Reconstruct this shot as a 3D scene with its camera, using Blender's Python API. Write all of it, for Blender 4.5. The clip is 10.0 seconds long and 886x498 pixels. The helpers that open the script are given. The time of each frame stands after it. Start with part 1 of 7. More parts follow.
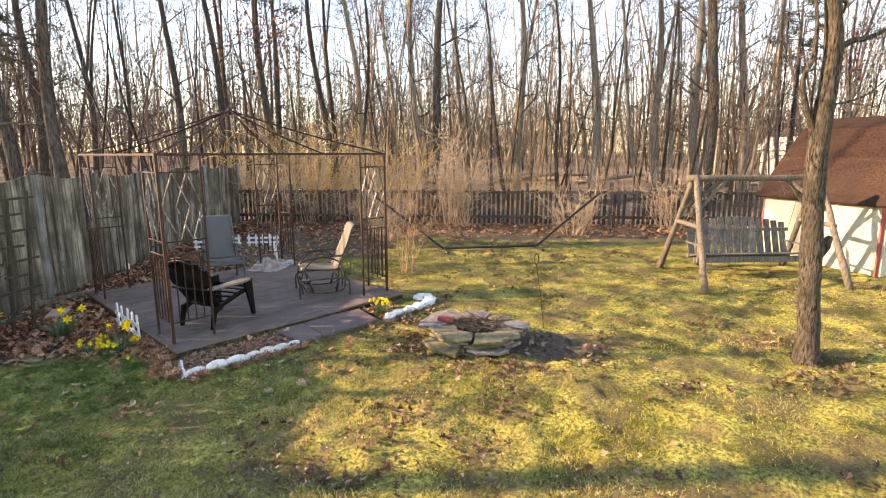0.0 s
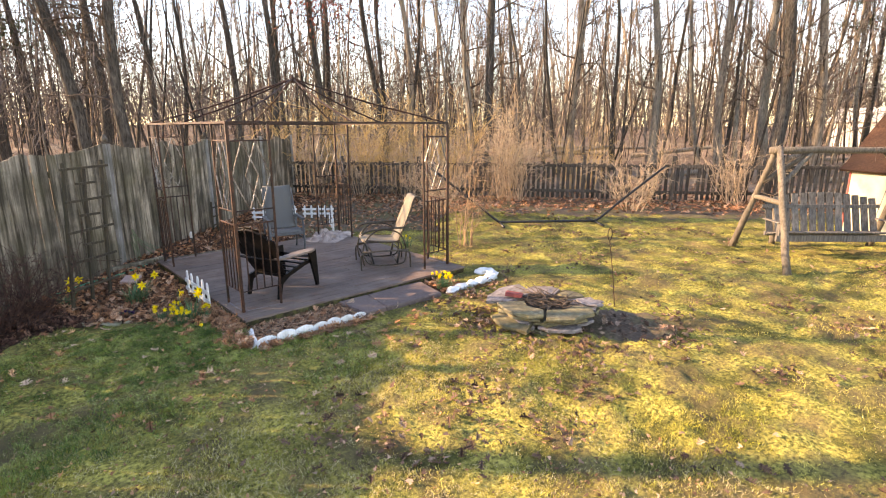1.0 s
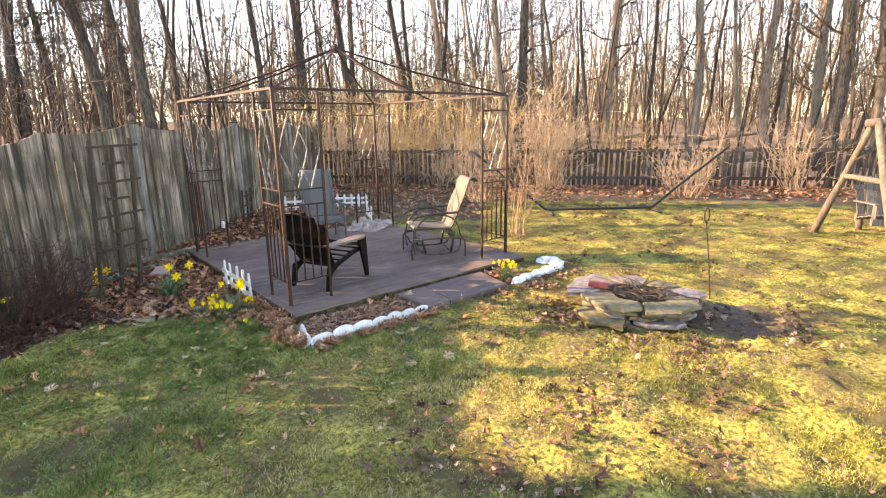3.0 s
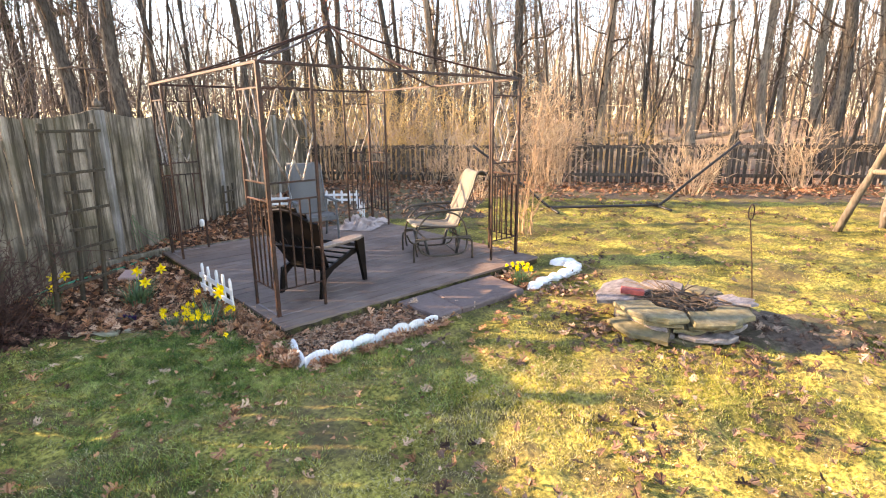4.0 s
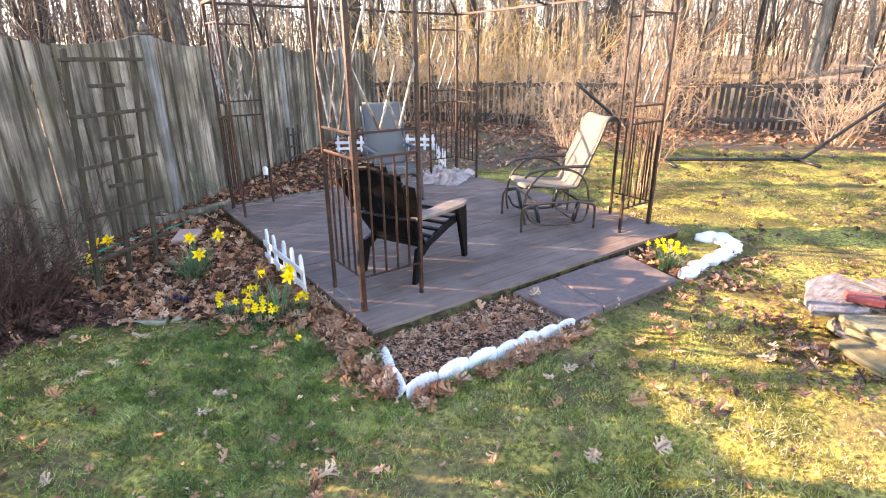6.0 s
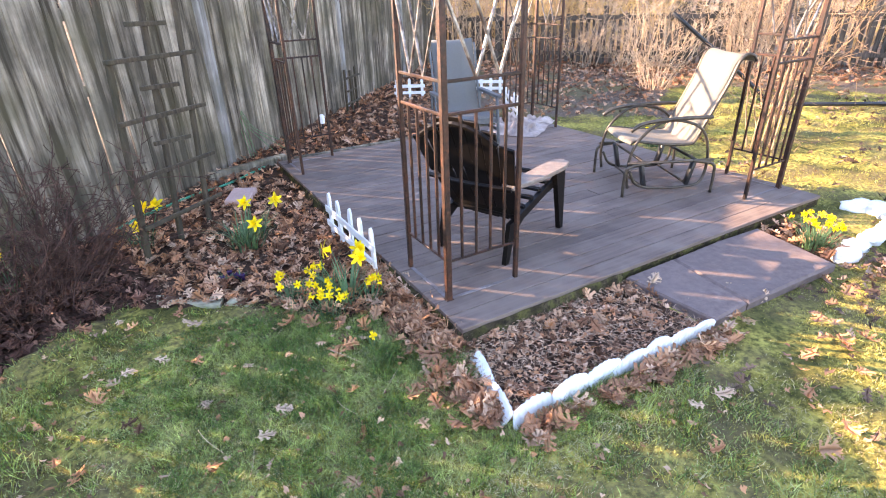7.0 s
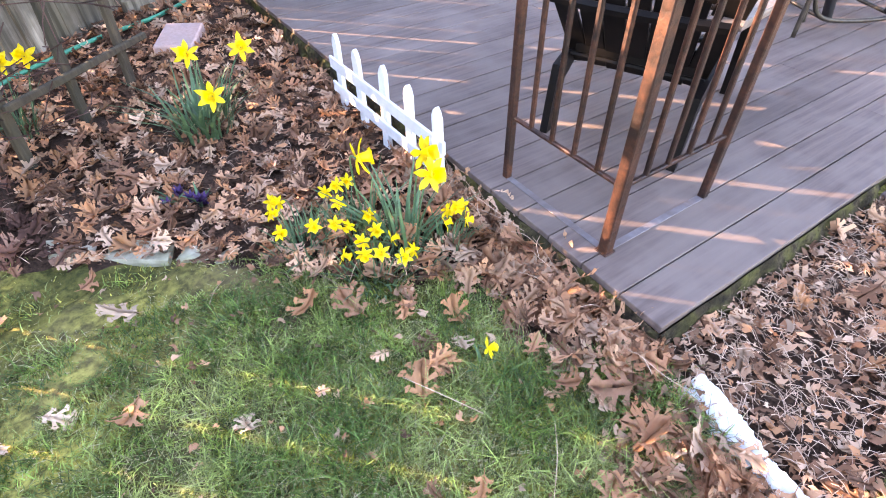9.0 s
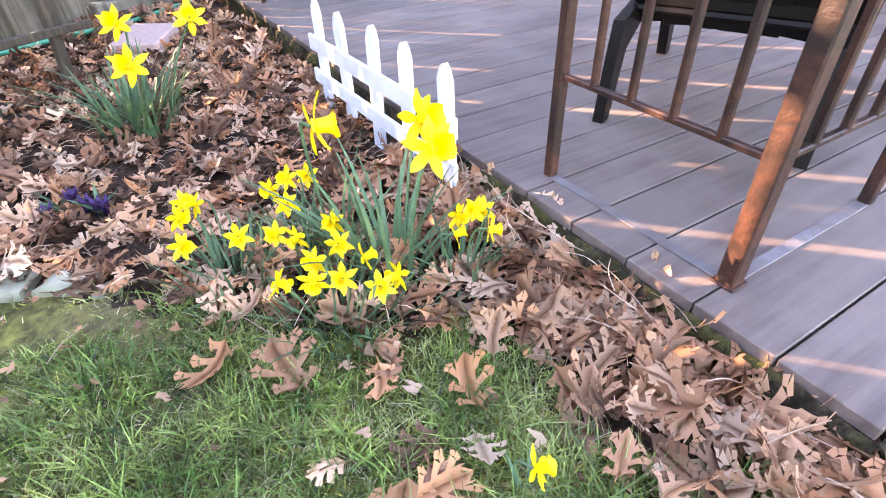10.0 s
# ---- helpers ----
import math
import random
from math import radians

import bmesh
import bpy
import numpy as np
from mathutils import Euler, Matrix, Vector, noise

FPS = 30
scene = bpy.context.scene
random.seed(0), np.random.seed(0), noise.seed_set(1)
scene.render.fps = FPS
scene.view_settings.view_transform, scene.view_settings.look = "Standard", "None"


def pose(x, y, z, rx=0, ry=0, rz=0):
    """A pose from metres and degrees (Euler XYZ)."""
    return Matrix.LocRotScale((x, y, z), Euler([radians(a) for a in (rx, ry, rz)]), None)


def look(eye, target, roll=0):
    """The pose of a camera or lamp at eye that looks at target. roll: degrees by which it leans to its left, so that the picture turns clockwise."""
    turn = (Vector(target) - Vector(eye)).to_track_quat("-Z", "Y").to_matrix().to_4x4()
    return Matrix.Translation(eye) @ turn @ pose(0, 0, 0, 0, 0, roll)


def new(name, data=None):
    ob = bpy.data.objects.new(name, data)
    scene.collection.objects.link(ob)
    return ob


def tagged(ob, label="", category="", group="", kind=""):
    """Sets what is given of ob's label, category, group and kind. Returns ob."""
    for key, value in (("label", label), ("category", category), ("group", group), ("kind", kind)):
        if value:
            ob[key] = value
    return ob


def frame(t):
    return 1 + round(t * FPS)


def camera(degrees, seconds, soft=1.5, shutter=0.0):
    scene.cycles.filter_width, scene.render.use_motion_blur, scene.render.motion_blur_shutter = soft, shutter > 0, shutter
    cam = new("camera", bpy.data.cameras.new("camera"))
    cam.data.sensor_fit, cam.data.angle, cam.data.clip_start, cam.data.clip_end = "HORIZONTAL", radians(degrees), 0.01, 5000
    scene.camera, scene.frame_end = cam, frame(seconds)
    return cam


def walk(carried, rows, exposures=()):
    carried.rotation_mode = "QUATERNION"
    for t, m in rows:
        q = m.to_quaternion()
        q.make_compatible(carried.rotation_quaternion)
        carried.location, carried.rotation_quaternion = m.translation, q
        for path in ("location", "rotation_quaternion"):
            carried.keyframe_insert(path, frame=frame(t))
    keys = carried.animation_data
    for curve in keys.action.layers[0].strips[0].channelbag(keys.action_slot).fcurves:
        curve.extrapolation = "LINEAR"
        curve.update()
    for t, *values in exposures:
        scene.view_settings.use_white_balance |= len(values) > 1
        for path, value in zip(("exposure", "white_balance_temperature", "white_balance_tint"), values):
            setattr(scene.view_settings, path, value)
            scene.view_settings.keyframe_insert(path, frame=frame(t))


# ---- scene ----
cam = camera(80.9, 10.0, soft=1.1)
PATH = [
    (0, (-1.906, -5.85, 2.127), (-0.476, -4.499, 1.765), -0.2),
    (0.5, (-1.972, -5.652, 2.113), (-0.611, -4.247, 1.699), -0.3),
    (1, (-1.994, -5.504, 2.074), (-0.691, -4.057, 1.616), -0.2),
    (1.5, (-1.943, -5.308, 2.017), (-0.736, -3.79, 1.526), -0.3),
    (2, (-1.902, -5.111, 1.972), (-0.739, -3.579, 1.425), -1.5),
    (2.5, (-1.977, -4.89, 1.87), (-0.738, -3.396, 1.386), -1.6),
    (2.7, (-1.992, -4.786, 1.847), (-0.747, -3.293, 1.378), -1.1),
    (3.8, (-1.754, -4.145, 1.692), (-0.478, -2.69, 1.186), -1.0),
    (4, (-1.719, -3.989, 1.677), (-0.422, -2.543, 1.198), -0.6),
    (4.5, (-1.555, -3.655, 1.665), (-0.246, -2.227, 1.166), -0.2),
    (5, (-1.334, -3.368, 1.64), (-0.162, -1.845, 1.086), -0.5),
    (5.2, (-1.296, -3.252, 1.63), (-0.173, -1.707, 1.038), -0.6),
    (6.3, (-1.337, -2.539, 1.606), (-0.271, -1.003, 0.896), -1.2),
    (6.5, (-1.279, -2.408, 1.611), (-0.286, -0.829, 0.89), -2.5),
    (7, (-1.191, -2.045, 1.556), (-0.303, -0.486, 0.672), -1.9),
    (7.5, (-1.175, -1.606, 1.44), (-0.308, -0.111, 0.433), -0.2),
    (8, (-1.151, -1.294, 1.357), (-0.359, 0.14, 0.21), -1.5),
    (8.5, (-1.054, -0.964, 1.233), (-0.314, 0.354, -0.076), -1.9),
    (9, (-0.971, -0.64, 1.12), (-0.175, 0.574, -0.256), -1.0),
    (9.5, (-0.83, -0.442, 0.899), (-0.027, 0.789, -0.458), -2.2),
    (10, (-0.735, -0.31, 0.67), (0.082, 1.055, -0.542), -1.9),
]
walk(cam, [(t, look(eye, target, roll)) for t, eye, target, roll in PATH],
     exposures=[(0.0, 2.14, 8350, 20), (1.0, 2.38, 8550, 24), (2.5, 2.6, 8400, 23), (4.5, 2.77, 8200, 23), (6.5, 3.17, 7350, 26), (8.0, 3.64, 7250, 29), (9.0, 3.9, 7700, 31), (10.0, 4.1, 7700, 32)])

# ---- light ----
SUN_EL, SUN_AZ = 20.4, -43.5
world = bpy.data.worlds.new("sky")
scene.world = world
world.use_nodes = True
wn, wl = world.node_tree.nodes, world.node_tree.links
sky = wn.new("ShaderNodeTexSky")
sky.sky_type = 'NISHITA'
sky.sun_disc = False
sky.sun_elevation, sky.sun_rotation = radians(SUN_EL), radians(SUN_AZ)
sky.air_density, sky.dust_density, sky.ozone_density = 1.0, 0.2, 1.7
wl.new(sky.outputs[0], wn["Background"].inputs[0])
wn["Background"].inputs[1].default_value = 0.15
sun_dir = Vector((math.sin(radians(SUN_AZ)) * math.cos(radians(SUN_EL)), math.cos(radians(SUN_AZ)) * math.cos(radians(SUN_EL)), math.sin(radians(SUN_EL))))
sun = new("sun", bpy.data.lights.new("sun", 'SUN'))
sun.data.energy, sun.data.angle, sun.data.color = 4.1, radians(0.5), (1.0, 0.81, 0.56)
sun.matrix_basis = look(sun_dir * 60, (0, 0, 0))


# ---- materials ----
def surf(name, c1, c2, size=0.05, rough=0.7, bump=0.3, metal=0.0, c3=None, size3=0.6, amount3=0.5, stretch=(1, 1, 1),
         vary=0.15, trans=0.0, detail=6.0, spec=0.4, lo=0.3, hi=0.7, island=False, depth=0.01,
         c4=None, size4=1.5, amount4=0.6, palette=(), share=0.7):
    """A two-scale noise surface in world metres: grain of c1 and c2, blotches of c3, each piece a little lighter or darker."""
    m = bpy.data.materials.new(name)
    m.use_nodes = True
    nd, lk = m.node_tree.nodes, m.node_tree.links
    p = nd["Principled BSDF"]
    geo = nd.new("ShaderNodeNewGeometry")
    info = nd.new("ShaderNodeObjectInfo")
    mp = nd.new("ShaderNodeVectorMath")
    mp.operation = 'MULTIPLY'
    mp.inputs[1].default_value = stretch
    lk.new(geo.outputs["Position"], mp.inputs[0])
    n1 = nd.new("ShaderNodeTexNoise")
    n1.inputs["Scale"].default_value = 1.0 / size
    n1.inputs["Detail"].default_value = detail
    n1.inputs["Roughness"].default_value = 0.65
    lk.new(mp.outputs[0], n1.inputs["Vector"])
    r1 = nd.new("ShaderNodeValToRGB")
    r1.color_ramp.elements[0].position, r1.color_ramp.elements[1].position = lo, hi
    r1.color_ramp.elements[0].color, r1.color_ramp.elements[1].color = (*c1, 1), (*c2, 1)
    lk.new(n1.outputs["Fac"], r1.inputs[0])
    col = r1.outputs[0]
    n2 = nd.new("ShaderNodeTexNoise")
    n2.inputs["Scale"].default_value = 1.0 / size3
    n2.inputs["Detail"].default_value = 4.0
    lk.new(geo.outputs["Position"], n2.inputs["Vector"])
    if c3:
        r2 = nd.new("ShaderNodeMapRange")
        r2.inputs["From Min"].default_value, r2.inputs["From Max"].default_value = 0.42, 0.62
        r2.inputs["To Max"].default_value = amount3
        lk.new(n2.outputs["Fac"], r2.inputs["Value"])
        mx = nd.new("ShaderNodeMix")
        mx.data_type = 'RGBA'
        lk.new(r2.outputs[0], mx.inputs["Factor"])
        lk.new(col, mx.inputs[6])
        mx.inputs[7].default_value = (*c3, 1)
        col = mx.outputs[2]
    if c4:
        n4 = nd.new("ShaderNodeTexNoise")
        n4.inputs["Scale"].default_value = 1.0 / size4
        n4.inputs["Detail"].default_value = 5.0
        n4.inputs["Roughness"].default_value = 0.6
        sh = nd.new("ShaderNodeVectorMath")
        sh.inputs[1].default_value = (7.3, 2.1, 0.0)
        lk.new(geo.outputs["Position"], sh.inputs[0])
        lk.new(sh.outputs[0], n4.inputs["Vector"])
        r4 = nd.new("ShaderNodeMapRange")
        r4.inputs["From Min"].default_value, r4.inputs["From Max"].default_value = 0.45, 0.6
        r4.inputs["To Max"].default_value = amount4
        lk.new(n4.outputs["Fac"], r4.inputs["Value"])
        m4 = nd.new("ShaderNodeMix")
        m4.data_type = 'RGBA'
        lk.new(r4.outputs[0], m4.inputs["Factor"])
        lk.new(col, m4.inputs[6])
        m4.inputs[7].default_value = (*c4, 1)
        col = m4.outputs[2]
    pick = geo.outputs["Random Per Island"] if island else info.outputs["Random"]
    if palette:
        wn1 = nd.new("ShaderNodeTexWhiteNoise")
        wn1.noise_dimensions = '1D'
        lk.new(pick, wn1.inputs["W"])
        pr = nd.new("ShaderNodeValToRGB")
        pr.color_ramp.interpolation = 'CONSTANT'
        while len(pr.color_ramp.elements) < len(palette):
            pr.color_ramp.elements.new(0.5)
        for k, tone in enumerate(palette):
            pr.color_ramp.elements[k].position = k / len(palette)
            pr.color_ramp.elements[k].color = (*tone, 1)
        lk.new(wn1.outputs["Value"], pr.inputs[0])
        m5 = nd.new("ShaderNodeMix")
        m5.data_type = 'RGBA'
        m5.inputs["Factor"].default_value = share
        lk.new(col, m5.inputs[6])
        lk.new(pr.outputs[0], m5.inputs[7])
        col = m5.outputs[2]
    hsv = nd.new("ShaderNodeHueSaturation")
    vr = nd.new("ShaderNodeMapRange")
    vr.inputs["To Min"].default_value, vr.inputs["To Max"].default_value = 1 - vary, 1 + vary
    lk.new(pick, vr.inputs["Value"])
    lk.new(vr.outputs[0], hsv.inputs["Value"])
    lk.new(col, hsv.inputs["Color"])
    lk.new(hsv.outputs[0], p.inputs["Base Color"])
    p.inputs["Roughness"].default_value = rough
    p.inputs["Metallic"].default_value = metal
    p.inputs["Specular IOR Level"].default_value = spec
    if bump:
        b = nd.new("ShaderNodeBump")
        b.inputs["Strength"].default_value, b.inputs["Distance"].default_value = bump, depth
        lk.new(n1.outputs["Fac"], b.inputs["Height"])
        lk.new(b.outputs[0], p.inputs["Normal"])
    if trans:
        t = nd.new("ShaderNodeBsdfTranslucent")
        lk.new(hsv.outputs[0], t.inputs["Color"])
        a = nd.new("ShaderNodeMixShader")
        a.inputs[0].default_value = trans
        lk.new(p.outputs[0], a.inputs[1])
        lk.new(t.outputs[0], a.inputs[2])
        lk.new(a.outputs[0], nd["Material Output"].inputs["Surface"])
    return m


M_LAWN = surf("lawn_soil", (0.0896, 0.08288, 0.0224), (0.4704, 0.4032, 0.09856), 0.03, 0.95, 1.0, c3=(0.03136, 0.03808, 0.01344), size3=0.5, amount3=0.8, spec=0.1, c4=(0.112, 0.08064, 0.04704), size4=0.55, amount4=0.7, lo=0.38, hi=0.62, depth=0.02)
M_BED = surf("bed_soil", (0.0165, 0.0105, 0.0075), (0.1275, 0.0713, 0.0465), 0.012, 0.95, 1.0, c3=(0.0263, 0.0165, 0.012), size3=0.2, spec=0.1, depth=0.02)
M_WOODS = surf("woodland_litter", (0.07225, 0.04505, 0.0306), (0.357, 0.2422, 0.17), 0.12, 0.95, 0.8, c3=(0.187, 0.119, 0.08075), size3=1.6, spec=0.1, depth=0.03, c4=(0.357, 0.272, 0.187), size4=3.0, amount4=0.6)
M_FENCE = surf("weathered_cedar", (0.050, 0.040, 0.028), (0.43, 0.365, 0.285), 0.07, 0.9, 0.4, c3=(0.08, 0.071, 0.040), size3=0.5, amount3=0.65, stretch=(1, 1, 0.07), vary=0.3, spec=0.15, lo=0.4, hi=0.66, c4=(0.06, 0.053, 0.04), size4=0.5, amount4=0.65)
M_POST = surf("grey_fence_post", (0.13, 0.125, 0.115), (0.42, 0.40, 0.375), 0.04, 0.9, 0.4, c3=(0.09, 0.085, 0.06), size3=0.3, amount3=0.5, stretch=(1, 1, 0.07), vary=0.15, spec=0.15)
M_FENCE2 = surf("dark_fence_wood", (0.026, 0.021, 0.0175), (0.145, 0.12, 0.098), 0.03, 0.9, 0.4, c3=(0.045, 0.04, 0.03), stretch=(1, 1, 0.1), vary=0.3, spec=0.12)
M_DECK = surf("composite_deck_board", (0.078, 0.055, 0.047), (0.165, 0.119, 0.099), 0.03, 0.6, 0.15, c3=(0.176, 0.135, 0.114), size3=0.22, amount3=0.6, stretch=(0.06, 1, 1), vary=0.14, spec=0.2)
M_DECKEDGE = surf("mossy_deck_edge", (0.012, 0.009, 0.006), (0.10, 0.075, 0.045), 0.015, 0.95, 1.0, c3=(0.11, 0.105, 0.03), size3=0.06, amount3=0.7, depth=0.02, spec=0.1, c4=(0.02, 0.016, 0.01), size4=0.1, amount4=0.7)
M_RUST = surf("rusted_steel", (0.011, 0.006, 0.005), (0.085, 0.032, 0.018), 0.02, 0.5, 0.25, metal=0.1, c3=(0.0085, 0.006, 0.0055), size3=0.14, amount3=0.75, vary=0.15, spec=0.3)
# frame steel made paler for the diamonds: sun glint put into the colour
M_GLINT = surf("sun_glint_steel", (0.07, 0.052, 0.044), (0.36, 0.32, 0.29), 0.03, 0.4, 0.2, metal=0.4, c3=(0.035, 0.02, 0.015), size3=0.1, amount3=0.9, vary=0.2)
M_DIRT_PITSHADE = surf("yard_dirt_and_pit_shade", (0.036, 0.026, 0.020), (0.21, 0.155, 0.115), 0.04, 0.95, 1.0, c3=(0.09, 0.062, 0.046), size3=0.3, spec=0.1, c4=(0.12, 0.115, 0.045), size4=0.9, amount4=0.6, depth=0.02)
M_GREYPLATE = surf("dull_zinc_plate", (0.14, 0.12, 0.12), (0.22, 0.19, 0.19), 0.03, 0.5, 0.1, metal=0.3, c3=(0.12, 0.08, 0.06), size3=0.08)
M_BLACK = surf("black_steel", (0.012, 0.012, 0.014), (0.03, 0.03, 0.032), 0.05, 0.4, 0.05, metal=0.3)
M_BARK = surf("grey_bark", (0.00936, 0.00828, 0.0072), (0.1332, 0.1174, 0.1022), 0.035, 0.95, 1.0, c3=(0.03096, 0.02808, 0.02376), size3=0.7, stretch=(1, 1, 0.2), vary=0.45, spec=0.08, depth=0.03, island=True)
M_FARTWIG = surf("pale_far_twig", (0.05677, 0.04693, 0.04314), (0.2006, 0.168, 0.1514), 0.3, 0.9, 0.0, vary=0.45, island=True, spec=0.08)
# pale logs and trunks; on the right-hand trees it also carries sunlight
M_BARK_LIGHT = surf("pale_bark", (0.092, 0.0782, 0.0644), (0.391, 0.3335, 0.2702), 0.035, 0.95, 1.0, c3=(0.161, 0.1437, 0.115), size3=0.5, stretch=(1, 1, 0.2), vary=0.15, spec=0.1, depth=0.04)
M_BARK_FRONT = surf("furrowed_bark", (0.017, 0.0136, 0.01105), (0.1997, 0.1632, 0.1258), 0.017, 0.95, 1.0, c3=(0.085, 0.068, 0.051), size3=0.3, stretch=(1, 1, 0.22), spec=0.1, depth=0.06, lo=0.38, hi=0.64)
M_TWIG = surf("bare_twig", (0.0225, 0.01725, 0.01425), (0.1275, 0.096, 0.075), 0.2, 0.9, 0.0, vary=0.45, island=True, spec=0.1)
# lighter, warmer copy of the grey bark: sunlight on trunks put in colour
M_SUNBARK = surf("sun_toned_bark", (0.066, 0.051, 0.040), (0.37, 0.295, 0.225), 0.06, 0.95, 0.6, c3=(0.11, 0.092, 0.076), size3=0.9, stretch=(1, 1, 0.2), vary=0.5, spec=0.08, depth=0.03, island=True)
M_STEM = surf("tan_shrub_stem", (0.14, 0.088, 0.056), (0.36, 0.245, 0.155), 0.1, 0.85, 0.0, vary=0.3, island=True, spec=0.2)
M_GOLDTWIG = surf("golden_twig", (0.33, 0.21, 0.085), (0.62, 0.43, 0.19), 0.2, 0.8, 0.0, vary=0.4, island=True, spec=0.2)
M_TANTWIG = surf("tan_twig", (0.2875, 0.2, 0.1313), (0.55, 0.4125, 0.2812), 0.2, 0.85, 0.0, vary=0.3, island=True, spec=0.2)
M_LOG = surf("weathered_log", (0.045, 0.037, 0.029), (0.195, 0.16, 0.123), 0.03, 0.9, 0.5, c3=(0.085, 0.068, 0.05), stretch=(1, 1, 0.2), vary=0.1)
M_SWING = surf("grey_swing_slat", (0.045, 0.04, 0.036), (0.20, 0.178, 0.158), 0.03, 0.9, 0.4, stretch=(1, 1, 0.1), vary=0.3)
M_STONE = surf("flagstone", (0.05525, 0.04845, 0.0306), (0.2635, 0.2278, 0.1403), 0.06, 0.85, 0.7, c3=(0.17, 0.1403, 0.0595), size3=0.2, vary=0.35, depth=0.02, c4=(0.0595, 0.0561, 0.034), size4=0.12, amount4=0.5)
M_STONE_GREY = surf("grey_mauve_flagstone", (0.06, 0.05, 0.05), (0.30, 0.26, 0.25), 0.035, 0.85, 0.7, c3=(0.13, 0.11, 0.10), size3=0.2, stretch=(0.35, 1, 1), vary=0.3, depth=0.02)
M_SLAB = surf("bluestone_slab", (0.105, 0.074, 0.066), (0.175, 0.128, 0.114), 0.05, 0.75, 0.25, c3=(0.14, 0.105, 0.098), size3=0.3, vary=0.1, spec=0.25)
M_WHITE = surf("white_paint", (0.60, 0.605, 0.60), (0.76, 0.77, 0.775), 0.04, 0.5, 0.1, c3=(0.58, 0.58, 0.56), size3=0.1, vary=0.06)
M_EDGING = surf("weathered_white_edging", (0.60, 0.615, 0.62), (0.78, 0.79, 0.79), 0.03, 0.6, 0.15, c3=(0.46, 0.46, 0.43), size3=0.06, amount3=0.5, vary=0.06)
M_SHINGLE = surf("brown_shingle", (0.0176, 0.0104, 0.008), (0.064, 0.0352, 0.0256), 0.04, 0.95, 0.5, c3=(0.036, 0.0224, 0.0176), size3=0.5, amount3=0.7, vary=0.35, spec=0.1)
M_CREAM = surf("cream_siding", (0.40, 0.36, 0.26), (0.52, 0.475, 0.36), 0.2, 0.7, 0.1, c3=(0.42, 0.40, 0.31), size3=0.5, vary=0.05)
M_RED = surf("barn_red_trim", (0.28, 0.05, 0.045), (0.40, 0.09, 0.07), 0.05, 0.7, 0.2)


M_REDLEAF = surf("clinging_red_leaf", (0.08, 0.025, 0.018), (0.20, 0.06, 0.04), 0.2, 0.7, 0.0, vary=0.4, trans=0.2, island=True)


